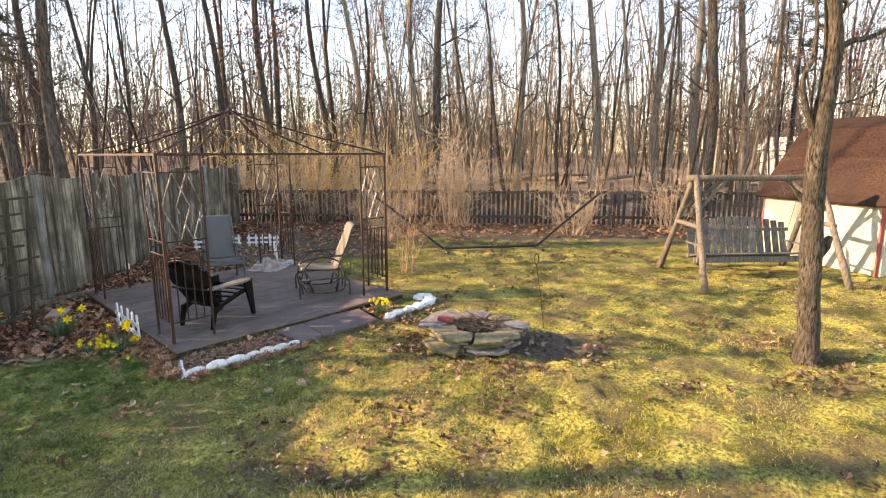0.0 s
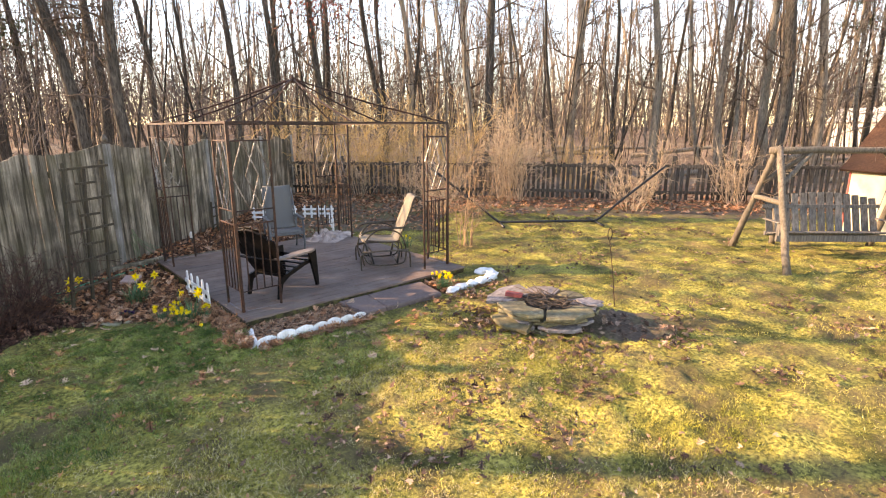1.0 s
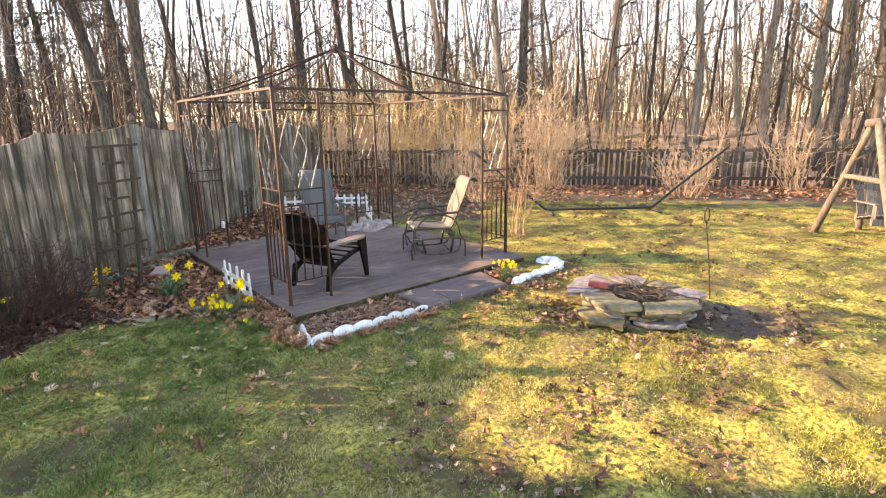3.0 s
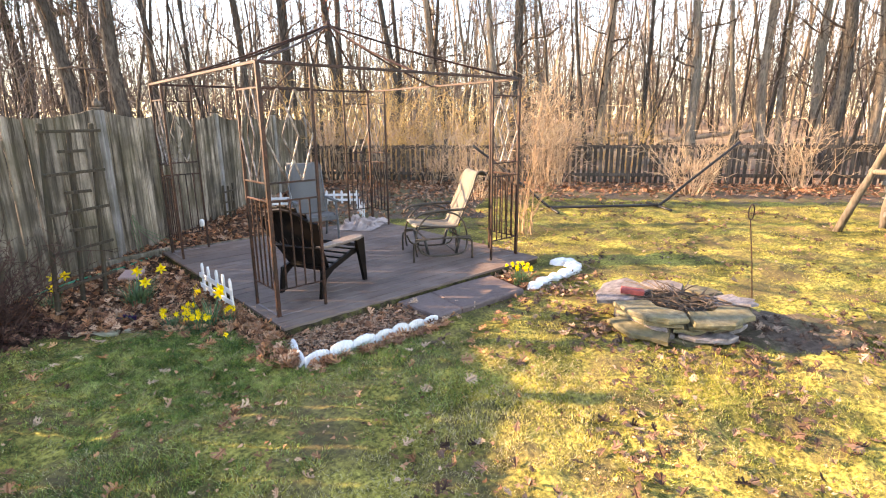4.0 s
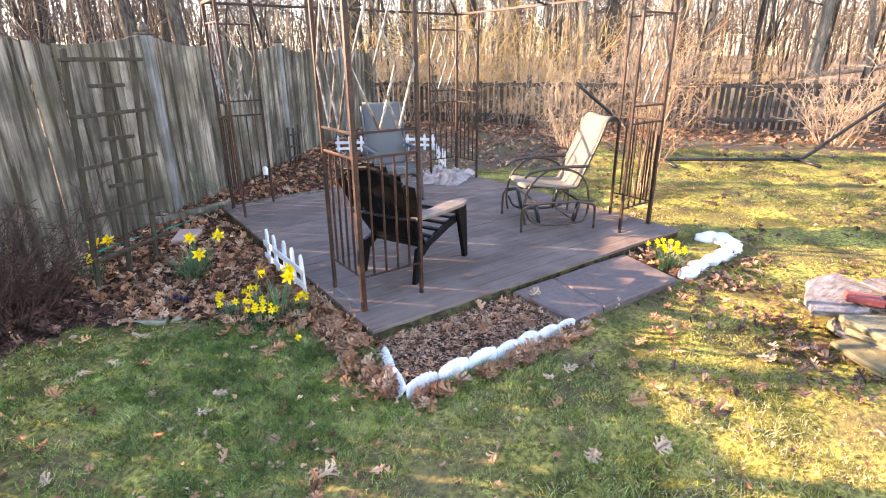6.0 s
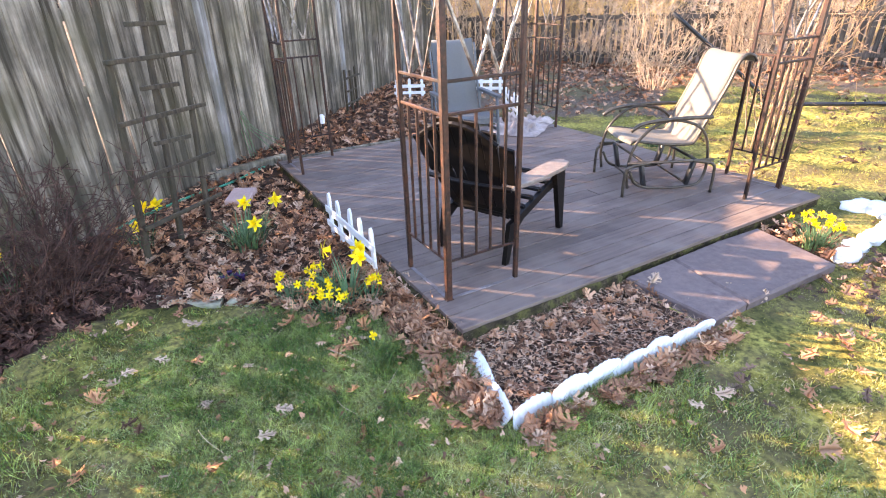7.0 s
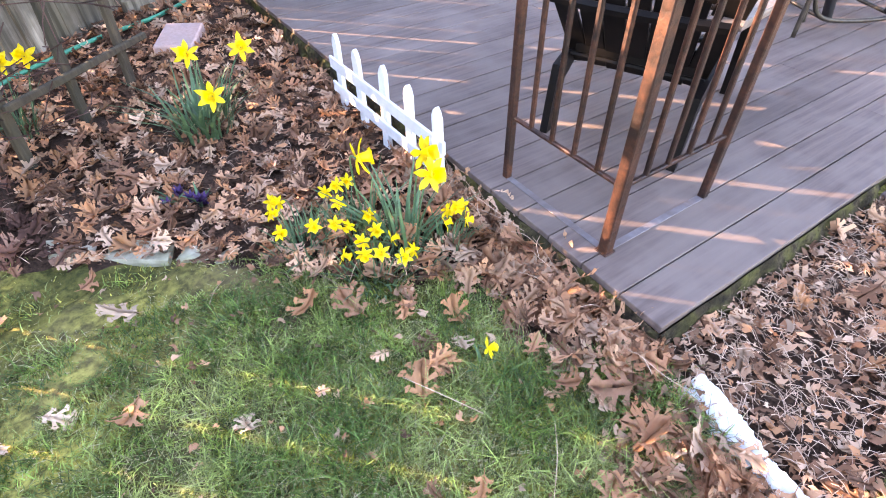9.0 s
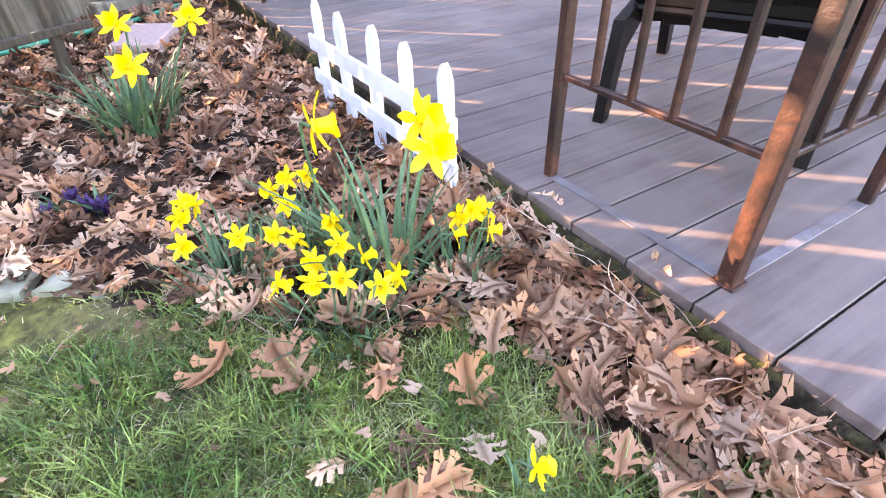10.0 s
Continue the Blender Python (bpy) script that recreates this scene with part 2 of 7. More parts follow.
# ---- mesh helpers ----
class Build:
    """Collects vertices and faces for one mesh."""

    def __init__(self):
        self.v, self.f = [], []

    def add(self, verts, faces):
        o = len(self.v)
        self.v.extend(verts)
        self.f.extend([tuple(i + o for i in f) for f in faces])

    def tube(self, pts, rad, n=6, cap=True):
        """A round bar along pts, of one radius or one for each point."""
        pts = [Vector(p) for p in pts]
        if not hasattr(rad, "__len__"):
            rad = [rad] * len(pts)
        verts, faces = [], []
        side = None
        for i, p in enumerate(pts):
            d = (pts[min(i + 1, len(pts) - 1)] - pts[max(i - 1, 0)]).normalized()
            if side is None:
                side = d.orthogonal().normalized()
            else:
                side = (side - d * side.dot(d))
                side = side.normalized() if side.length > 1e-6 else d.orthogonal().normalized()
            up = d.cross(side)
            for k in range(n):
                a = 2 * math.pi * k / n
                verts.append(p + (side * math.cos(a) + up * math.sin(a)) * rad[i])
        for i in range(len(pts) - 1):
            for k in range(n):
                faces.append((i * n + k, i * n + (k + 1) % n, (i + 1) * n + (k + 1) % n, (i + 1) * n + k))
        if cap:
            faces.append(tuple(reversed(range(n))))
            faces.append(tuple(range((len(pts) - 1) * n, len(pts) * n)))
        self.add(verts, faces)
        return self

    def box(self, m, sx, sy, sz, ch=0.004):
        """A box of full sizes sx, sy, sz about m's origin with chamfered edges."""
        hx, hy, hz = sx / 2, sy / 2, sz / 2
        c = min(ch, hx * 0.45, hy * 0.45, hz * 0.45)
        bm = bmesh.new()
        pts = []
        for x in (-1, 1):
            for y in (-1, 1):
                for z in (-1, 1):
                    pts += [(x * (hx - c), y * (hy - c), z * hz), (x * (hx - c), y * hy, z * (hz - c)), (x * hx, y * (hy - c), z * (hz - c))]
        for p in pts:
            bm.verts.new(p)
        r = bmesh.ops.convex_hull(bm, input=bm.verts[:])
        bmesh.ops.dissolve_limit(bm, angle_limit=0.02, verts=bm.verts[:], edges=bm.edges[:])
        bm.verts.index_update()
        self.add([m @ v.co for v in bm.verts], [tuple(v.index for v in f.verts) for f in bm.faces])
        bm.free()
        return self

    def bar(self, a, b, w, h, ch=0.003, up=(0, 0, 1)):
        """A square bar from a to b, w wide and h high."""
        a, b = Vector(a), Vector(b)
        d = b - a
        y = d.normalized()
        upv = Vector(up)
        if abs(y.dot(upv)) > 0.98:
            upv = Vector((1, 0, 0))
        x = y.cross(upv).normalized()
        z = x.cross(y)
        m = Matrix((x, y, z)).transposed().to_4x4()
        m.translation = (a + b) / 2
        return self.box(m, w, d.length, h, ch)

    def slab(self, outline, z0, z1, jitter=0.0, rng=random):
        """A flat piece with a given outline, its edges rounded by an inset ring."""
        n = len(outline)
        cx, cy = sum(p[0] for p in outline) / n, sum(p[1] for p in outline) / n
        e = min(0.012, (z1 - z0) * 0.3)
        verts = []
        for k, (s, z) in enumerate(((0.97, z0), (1.0, z0 + e), (1.0, z1 - e), (0.965, z1))):
            for p in outline:
                j = rng.uniform(-jitter, jitter)
                verts.append(Vector((cx + (p[0] - cx) * s + j, cy + (p[1] - cy) * s + rng.uniform(-jitter, jitter), z + rng.uniform(-jitter, jitter) * 0.4)))
        faces = [tuple(reversed(range(n))), tuple(range(3 * n, 4 * n))]
        for r in range(3):
            for k in range(n):
                faces.append((r * n + k, r * n + (k + 1) % n, (r + 1) * n + (k + 1) % n, (r + 1) * n + k))
        self.add(verts, faces)
        return self

    def mesh(self, name, smooth=False):
        me = bpy.data.meshes.new(name)
        me.from_pydata([tuple(v) for v in self.v], [], self.f)
        if smooth:
            me.polygons.foreach_set("use_smooth", [True] * len(me.polygons))
        me.update()
        return me


def quad_mesh(name, V, F):
    k = F.shape[1]
    me = bpy.data.meshes.new(name)
    me.vertices.add(len(V))
    me.vertices.foreach_set("co", np.ascontiguousarray(V, dtype=np.float32).ravel())
    me.loops.add(F.size)
    me.loops.foreach_set("vertex_index", np.ascontiguousarray(F, dtype=np.int32).ravel())
    me.polygons.add(len(F))
    me.polygons.foreach_set("loop_start", np.arange(0, F.size, k, dtype=np.int32))
    me.update(calc_edges=True)
    return me


def sprigs(P, D, L, R, rng, seg=2, wig=0.2, up=0.1, least=0.0022, sides=3):
    """Many three-sided tapering twigs at once, the finest with two sides: points, faces, and the axes of the twigs."""
    n = len(P)
    pts, d = [P], D / np.linalg.norm(D, axis=1)[:, None]
    for i in range(seg):
        d = d + rng.normal(0, wig, (n, 3)) + (0, 0, up)
        d = d / np.linalg.norm(d, axis=1)[:, None]
        pts.append(pts[-1] + d * (L / seg)[:, None])
    A = np.stack(pts, 1)
    side = np.cross(D, (0.31, 0.17, 0.93))
    side = side / np.maximum(np.linalg.norm(side, axis=1), 1e-6)[:, None]
    other = np.cross(D / np.linalg.norm(D, axis=1)[:, None], side)
    V = np.zeros((n, seg + 1, 3, 3))
    for i in range(seg + 1):
        r = np.maximum(R * (1 - 0.8 * i / seg), least)[:, None]
        for k in range(3):
            V[:, i, k] = A[:, i] + (side * math.cos(2.094 * k) + other * math.sin(2.094 * k)) * r
    o = (np.arange(n) * 3 * (seg + 1))[:, None]
    F = [o + np.array([3 * i + k, 3 * i + (k + 1) % 3, 3 * i + 3 + (k + 1) % 3, 3 * i + 3 + k]) for i in range(seg) for k in range(sides)]
    return V.reshape(-1, 3), np.concatenate(F), A


def offshoots(A, R, L, count, rng, lo=0.25, spread=0.9, scale=(0.35, 0.7), thin=0.55):
    """Where the next, finer twigs start: count of them on each axis."""
    n, m = A.shape[0], A.shape[1] - 1
    who = np.repeat(np.arange(n), count)
    f = rng.uniform(lo, 1.0, len(who)) * m
    i = np.minimum(f.astype(int), m - 1)
    t = (f - i)[:, None]
    P = A[who, i] * (1 - t) + A[who, i + 1] * t
    d = A[who, i + 1] - A[who, i]
    d = d / np.maximum(np.linalg.norm(d, axis=1), 1e-6)[:, None]
    D = d * 0.75 + rng.normal(0, spread * 0.6, (len(who), 3))
    return P, D, L[who] * rng.uniform(*scale, len(who)), R[who] * (1 - 0.75 * f / m) * thin


def join(chunks):
    V, F, o = [], [], 0
    for v, f in chunks:
        V.append(v)
        F.append(f + o)
        o += len(v)
    return np.concatenate(V), np.concatenate(F)


def bramble(P, D, L, R, counts, seed, seg=3, wig=0.15, up=0.08, lo=0.25, scale=(0.35, 0.7), last=2, least=0.0022, tip=3):
    """Stems with twigs upon twigs, as points and faces."""
    rng = np.random.RandomState(seed)
    v, f, A = sprigs(P, D, L, R, rng, seg, wig, up, least)
    out = [(v, f)]
    for k, c in enumerate(counts):
        P, D, L, R = offshoots(A, R, L, c, rng, lo, 1.0, scale)
        end = k == len(counts) - 1
        v, f, A = sprigs(P, D, L, R, rng, last if end else 2, 0.22, up, least, tip if end else 3)
        out.append((v, f))
        lo = 0.2
    return join(out)


def thing(name, loc, label, category, group="", kind="", rz=0):
    ob = new(name)
    ob.empty_display_size = 0.1
    ob.matrix_basis = pose(*loc, 0, 0, rz)
    return tagged(ob, label, category, group, kind)


def part(name, b, material, parent=None, label="", smooth=False, world_built=True, place=None):
    """Links a Build (or a ready mesh) as one mesh object under a thing or a part."""
    me = b if isinstance(b, bpy.types.Mesh) else b.mesh(name, smooth)
    if not me.materials:
        me.materials.append(material)
    ob = new(name, me)
    if parent:
        ob.parent = parent
        if world_built and parent.type == 'EMPTY':
            ob.matrix_parent_inverse = parent.matrix_basis.inverted()
    if place is not None:
        ob.matrix_basis = place
    return tagged(ob, label)


def solo(name, b, material, label, category, group="", kind="", smooth=False):
    return tagged(part(name, b, material, None, "", smooth), label, category, group, kind)


def curve_pts(pts, k=5):
    """A smooth line through pts."""
    P = [Vector(p) for p in pts]
    P = [P[0] * 2 - P[1]] + P + [P[-1] * 2 - P[-2]]
    out = []
    for i in range(1, len(P) - 2):
        a, b, c, d = P[i - 1:i + 3]
        for j in range(k):
            t = j / k
            out.append(0.5 * ((2 * b) + (c - a) * t + (2 * a - 5 * b + 4 * c - d) * t * t + (3 * b - a - 3 * c + d) * t ** 3))
    out.append(P[-2])
    return out


# ---- the lie of the land ----
F0, FU, FN = Vector((-0.7, 3.35)), Vector((0.682, 0.731)), Vector((0.731, -0.682))   # tall fence: a point, its run, its yard side
G0, GU = Vector((11.17, 3.02)), Vector((0.614, -0.789))                               # low fence: a post, its run
GN = Vector((0.789, 0.614))                                                           # away from the yard


def inside(x, y, poly):
    c = False
    for (x1, y1), (x2, y2) in zip(poly, poly[1:] + poly[:1]):
        if (y1 > y) != (y2 > y) and x < (x2 - x1) * (y - y1) / (y2 - y1) + x1:
            c = not c
    return c


BED = [(0.05, -0.38), (-0.1, -0.38), (-0.27, -0.14), (-0.41, 0.12), (-0.6, 0.32), (-0.84, 0.56), (-1.06, 0.85), (-1.55, 1.02), (-2.0, 0.75), (-3.2, -0.8), (-5.5, -3.2), (-6.5, -2.2),
       (-0.7, 3.35), (5.4, 9.9), (6.0, 8.9), (4.0, 6.6), (2.9, 4.6), (2.2, 3.3), (0, 3.2), (0.05, 3.0)]
SIDEBED = [(2.3, -0.80), (2.72, -0.78), (2.78, -0.5), (2.66, -0.29), (2.3, -0.29)]
BARE = [(5.0, 2.3), (5.6, 3.2), (8.0, 4.6), (8.2, 7.0), (6.0, 9.0), (3.9, 6.7), (2.8, 4.7), (2.1, 3.3), (3.2, 3.4), (4.1, 3.2)]
FRONT = [(-0.17, -0.38), (-0.24, -0.8), (1.02, -0.84), (1.02, -0.28), (-0.1, -0.28)]


def ground_z(x, y):
    d = (x - G0.x) * GN.x + (y - G0.y) * GN.y
    q = (x - F0.x) * FN.x + (y - F0.y) * FN.y
    rise = 0.035 * max(0.0, min(d - 1.0, 45.0)) + 0.03 * max(0.0, min(-q - 3.0, 30.0))
    away = min(1.0, max(0.0, max(-0.45 - x, x - 3.5, -1.0 - y, y - 3.4)) / 0.8)
    lump = (0.008 + 0.03 * away) * noise.noise((x * 3.1, y * 3.1, 2.0)) + (0.003 + 0.028 * away) * noise.noise((x * 7.7, y * 7.7, 6.0)) + 0.017 * away * noise.noise((x * 15.0, y * 15.0, 8.0))
    return rise + 0.015 * noise.noise((x * 0.6, y * 0.6, 0.3)) + lump + (0.08 * noise.noise((x * 0.25, y * 0.25, 4.0)) if d > 0.5 else 0)


def zone(x, y):
    """0 lawn, 1 bed, 2 woodland, 3 bare dirt and the pit's shadow patch."""
    wob = 0.12 * noise.noise((x * 2.5, y * 2.5, 1.0))
    d = (x - G0.x) * GN.x + (y - G0.y) * GN.y
    q = (x - F0.x) * FN.x + (y - F0.y) * FN.y
    if q < 0 or d > 0:
        return 2
    # bare brown dirt shaped to the fire pit's cast shadow, to deepen it
    if ((x - 2.98) * 0.69 - (y + 2.88) * 0.73) ** 2 / 0.42 + ((x - 2.98) * 0.73 + (y + 2.88) * 0.69) ** 2 / 0.2 < 1 + 3 * wob:
        return 3
    if inside(x + wob, y + wob, BED) or inside(x, y, FRONT) or inside(x, y, SIDEBED):
        return 1
    if d > -2.9 + 7 * wob or inside(x + 3 * wob, y + 3 * wob, BARE):
        return 3
    return 0


def axis(a, b, step):
    """Grid lines: close together from a to b, then ever wider to the horizon."""
    near = list(np.arange(a, b, step))
    out, s, p = [], step, b
    while p < 600:
        out.append(p)
        s *= 1.22
        p += s
    lo, s, p = [], step, a
    while p > -600:
        s *= 1.22
        p -= s
        lo.append(p)
    return sorted(lo) + near + out


def build_ground():
    xs, ys = axis(-4.2, 10.0, 0.06), axis(-7.0, 5.0, 0.06)
    verts = [(x, y, ground_z(x, y)) for y in ys for x in xs]
    nx = len(xs)
    faces, mats = [], []
    for j in range(len(ys) - 1):
        for i in range(nx - 1):
            faces.append((j * nx + i, j * nx + i + 1, (j + 1) * nx + i + 1, (j + 1) * nx + i))
            mats.append(zone((xs[i] + xs[i + 1]) / 2, (ys[j] + ys[j + 1]) / 2))
    me = bpy.data.meshes.new("ground")
    me.from_pydata(verts, [], faces)
    for m in (M_LAWN, M_BED, M_WOODS, M_DIRT_PITSHADE):
        me.materials.append(m)
    me.polygons.foreach_set("material_index", mats)
    me.polygons.foreach_set("use_smooth", [True] * len(faces))
    tagged(new("ground", me), "back yard ground of patchy grass, leafy beds and woodland floor", "ground", kind="structure")


build_ground()

# ---- deck ----
DZ = 0.09
deck = thing("floor_deck", (1.5, 1.4, 0), "low square deck of weathered mauve-brown composite boards", "deck", kind="structure")
DX0, DX1, DY0, DY1 = -0.09, 3.14, -0.275, 3.17


def build_deck():
    w = 0.1385
    n = round((DY1 - DY0) / w)
    w = (DY1 - DY0) / n
    rng = random.Random(3)
    for i in range(n):
        y = DY0 + (i + 0.5) * w
        cuts = [DX0, DX1] if i % 3 != 1 else [DX0, rng.uniform(1.0, 2.2), DX1]
        for a, b in zip(cuts, cuts[1:]):
            bb = Build().box(pose((a + b) / 2, y, DZ - 0.0125 + rng.uniform(-0.0015, 0.0015), 0, rng.uniform(-0.05, 0.05), 0), b - a - 0.003, w - 0.004, 0.025, 0.002)
            part("plank", bb, M_DECK, deck)
    for a, b in (((DX0 + 0.01, DY0 + 0.02), (DX1 - 0.01, DY0 + 0.02)), ((DX0 + 0.02, DY0 + 0.04), (DX0 + 0.02, DY1 - 0.04)), ((DX0 + 0.01, DY1 - 0.02), (DX1 - 0.01, DY1 - 0.02)), ((DX1 - 0.02, DY0 + 0.04), (DX1 - 0.02, DY1 - 0.04))):
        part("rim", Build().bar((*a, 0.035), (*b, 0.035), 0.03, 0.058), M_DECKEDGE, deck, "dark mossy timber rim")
    for i in range(7):
        x = DX0 + 0.3 + i * 0.44
        part("joist", Build().bar((x, DY0 + 0.04, 0.03), (x, DY1 - 0.04, 0.03), 0.04, 0.05), M_DECKEDGE, deck)


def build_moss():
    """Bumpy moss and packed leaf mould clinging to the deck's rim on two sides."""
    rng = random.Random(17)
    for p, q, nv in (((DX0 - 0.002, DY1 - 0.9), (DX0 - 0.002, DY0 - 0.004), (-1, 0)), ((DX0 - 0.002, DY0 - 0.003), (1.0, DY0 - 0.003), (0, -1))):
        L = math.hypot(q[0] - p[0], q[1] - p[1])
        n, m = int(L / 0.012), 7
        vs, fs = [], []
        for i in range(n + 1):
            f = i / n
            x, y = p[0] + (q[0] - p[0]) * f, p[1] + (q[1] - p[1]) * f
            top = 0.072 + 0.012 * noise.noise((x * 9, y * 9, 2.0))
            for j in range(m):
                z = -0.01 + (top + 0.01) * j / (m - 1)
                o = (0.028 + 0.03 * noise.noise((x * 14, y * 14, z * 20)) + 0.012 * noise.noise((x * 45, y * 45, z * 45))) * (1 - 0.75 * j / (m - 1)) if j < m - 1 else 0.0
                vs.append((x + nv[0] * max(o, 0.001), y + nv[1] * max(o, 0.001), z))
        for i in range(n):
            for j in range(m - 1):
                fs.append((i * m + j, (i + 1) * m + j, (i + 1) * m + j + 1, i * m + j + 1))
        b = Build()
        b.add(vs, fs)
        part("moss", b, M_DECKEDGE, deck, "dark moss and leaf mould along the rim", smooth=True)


# ---- gazebo ----
SIDE, TOP, APEX = 3.05, 2.125, 2.73


def build_gazebo():
    g = thing("gazebo", (SIDE / 2, SIDE / 2, DZ), "rusted bare steel gazebo frame without its canopy, on the deck", "gazebo")
    corners = [Vector((0, 0)), Vector((SIDE, 0)), Vector((SIDE, SIDE)), Vector((0, SIDE))]
    for i, c in enumerate(corners):
        b = Build().box(pose(c.x, c.y, (DZ + TOP) / 2), 0.032, 0.032, TOP - DZ, 0.003)
        b.box(pose(c.x, c.y, DZ + 0.003), 0.042, 0.042, 0.005, 0.001)
        part("corner_post", b, M_RUST, g)
        for o in (corners[(i + 1) % 4], corners[(i - 1) % 4]):
            d = (o - c).normalized()
            W = 0.44
            at = lambda u, z: (c.x + d.x * u, c.y + d.y * u, z)
            pn = part("side_panel", Build().bar(at(W, DZ), at(W, TOP), 0.024, 0.024, up=(1, 0, 0)), M_RUST, g)
            for z, h in ((1.06, 0.016), (1.206, 0.016), (1.94, 0.016), (DZ + 0.225, 0.012)):
                part("rail", Build().bar(at(0.016, z), at(W - 0.012, z), 0.014, h), M_RUST, pn)
            part("foot_plate", Build().bar(at(0.02, DZ + 0.003), at(W, DZ + 0.002), 0.022, 0.003), M_GREYPLATE, pn)
            for k in range(1, 5):
                u = W * k / 5
                part("baluster", Build().bar(at(u, DZ + 0.225), at(u, 1.06), 0.014, 0.014, up=(1, 0, 0)), M_RUST, pn)
            z0, z1 = 1.206, 1.94
            for l, t, r, bt in ((0.03, 0.32, 0.68, 0.40), (0.36, 0.66, 0.97, 0.70)):
                q = [(l, 0.5), (t, 1.0), (r, 0.5), (bt, 0.0), (l, 0.5)]
                pts = [at(W * u, z0 + (z1 - z0) * v) for u, v in q]
                dm = Build()
                for a, e in zip(pts, pts[1:]):
                    dm.bar(a, e, 0.013, 0.013)
                part("diamond", dm, M_GLINT, pn)
    for a, e in zip(corners, corners[1:] + corners[:1]):
        part("eave_beam", Build().bar((a.x, a.y, TOP), (e.x, e.y, TOP), 0.025, 0.025), M_RUST, g)
        m = (a + e) / 2
        for p in (a, m):
            mid = Vector((p.x, p.y, TOP)).lerp(Vector((SIDE / 2, SIDE / 2, APEX)), 0.5) + Vector((0, 0, -0.03))
            part("roof_rod", Build().tube(curve_pts([(p.x, p.y, TOP), mid, (SIDE / 2, SIDE / 2, APEX)], 4), 0.011, 6), M_RUST, g)
    part("finial", Build().tube([(SIDE / 2, SIDE / 2, APEX - 0.06), (SIDE / 2, SIDE / 2, APEX + 0.01), (SIDE / 2, SIDE / 2, APEX + 0.05)], [0.035, 0.04, 0.01], 8), M_RUST, g)


# ---- tall stockade fence ----
def build_tall_fence():
    f = thing("wall_fence_tall", (F0.x, F0.y, 0), "tall weathered grey stockade fence with scalloped board tops", "fence", kind="structure")
    rng = random.Random(5)
    rot = math.degrees(math.atan2(FU.y, FU.x))
    posts = [0.33 + 3.16 * k / 1.0 for k in range(-3, 3)] + [9.29]
    for a, b in zip(posts, posts[1:]):
        n = round((b - a - 0.1) / 0.142)
        w = (b - a - 0.1) / n
        for k in range(n):
            s = a + 0.05 + (k + 0.5) * w
            t = (k + 0.5) / n
            high = (1.74 + 0.115 * min(1.0, max(0.0, (s + 1.6) / 1.2))) if s < 2 else 1.83
            top = high - 0.10 * math.sin(math.pi * ((t * 2) % 1.0)) + rng.uniform(-0.004, 0.004)
            nxt = high - 0.10 * math.sin(math.pi * (((t + 0.5 / n) * 2) % 1.0))
            prv = high - 0.10 * math.sin(math.pi * (((t - 0.5 / n) * 2) % 1.0))
            p = F0 + FU * s
            hw = w / 2 - (0.009 if -3.2 < s < -2.86 else rng.choice((0.003, 0.0045, 0.006, 0.009)) if s > -2.9 else rng.uniform(0.002, 0.005))
            lean = rng.uniform(-0.006, 0.006)
            vs = []
            for y in (-0.009, 0.009):
                vs += [(-hw, y, -0.02), (hw, y, -0.02), (hw + lean, y, nxt + rng.uniform(-0.005, 0.005)), (lean, y, top + 0.004), (-hw + lean, y, prv + rng.uniform(-0.005, 0.005))]
            bb = Build()
            bb.add(vs, [(0, 1, 2, 3, 4), (9, 8, 7, 6, 5)] + [(i, i + 5, (i + 1) % 5 + 5, (i + 1) % 5) for i in range(5)])
            part("board", bb, M_FENCE, f, place=pose(p.x, p.y, 0, rng.uniform(-0.4, 0.4), rng.uniform(-0.3, 0.3), rot))
        for z in (0.35, 1.0, 1.5):
            p, q = F0 + FU * a - FN * 0.035, F0 + FU * b - FN * 0.035
            part("rail", Build().bar((p.x, p.y, z), (q.x, q.y, z), 0.045, 0.08), M_FENCE, f)
    for s in posts:
        p = F0 + FU * s
        b = Build().box(pose(p.x, p.y, 0.92, 0, 0, rot), 0.095, 0.095, 1.86, 0.006)
        pt = part("post", b, M_POST, f)
        cap = Build().box(pose(p.x, p.y, 1.865, 0, 0, rot), 0.13, 0.13, 0.025, 0.005)
        cap.tube([(p.x, p.y, 1.876), (p.x, p.y, 1.90), (p.x, p.y, 1.925), (p.x, p.y, 1.955), (p.x, p.y, 1.99)], [0.03, 0.05, 0.052, 0.034, 0.006], 8)
        part("cap", cap, M_FENCE2, pt)


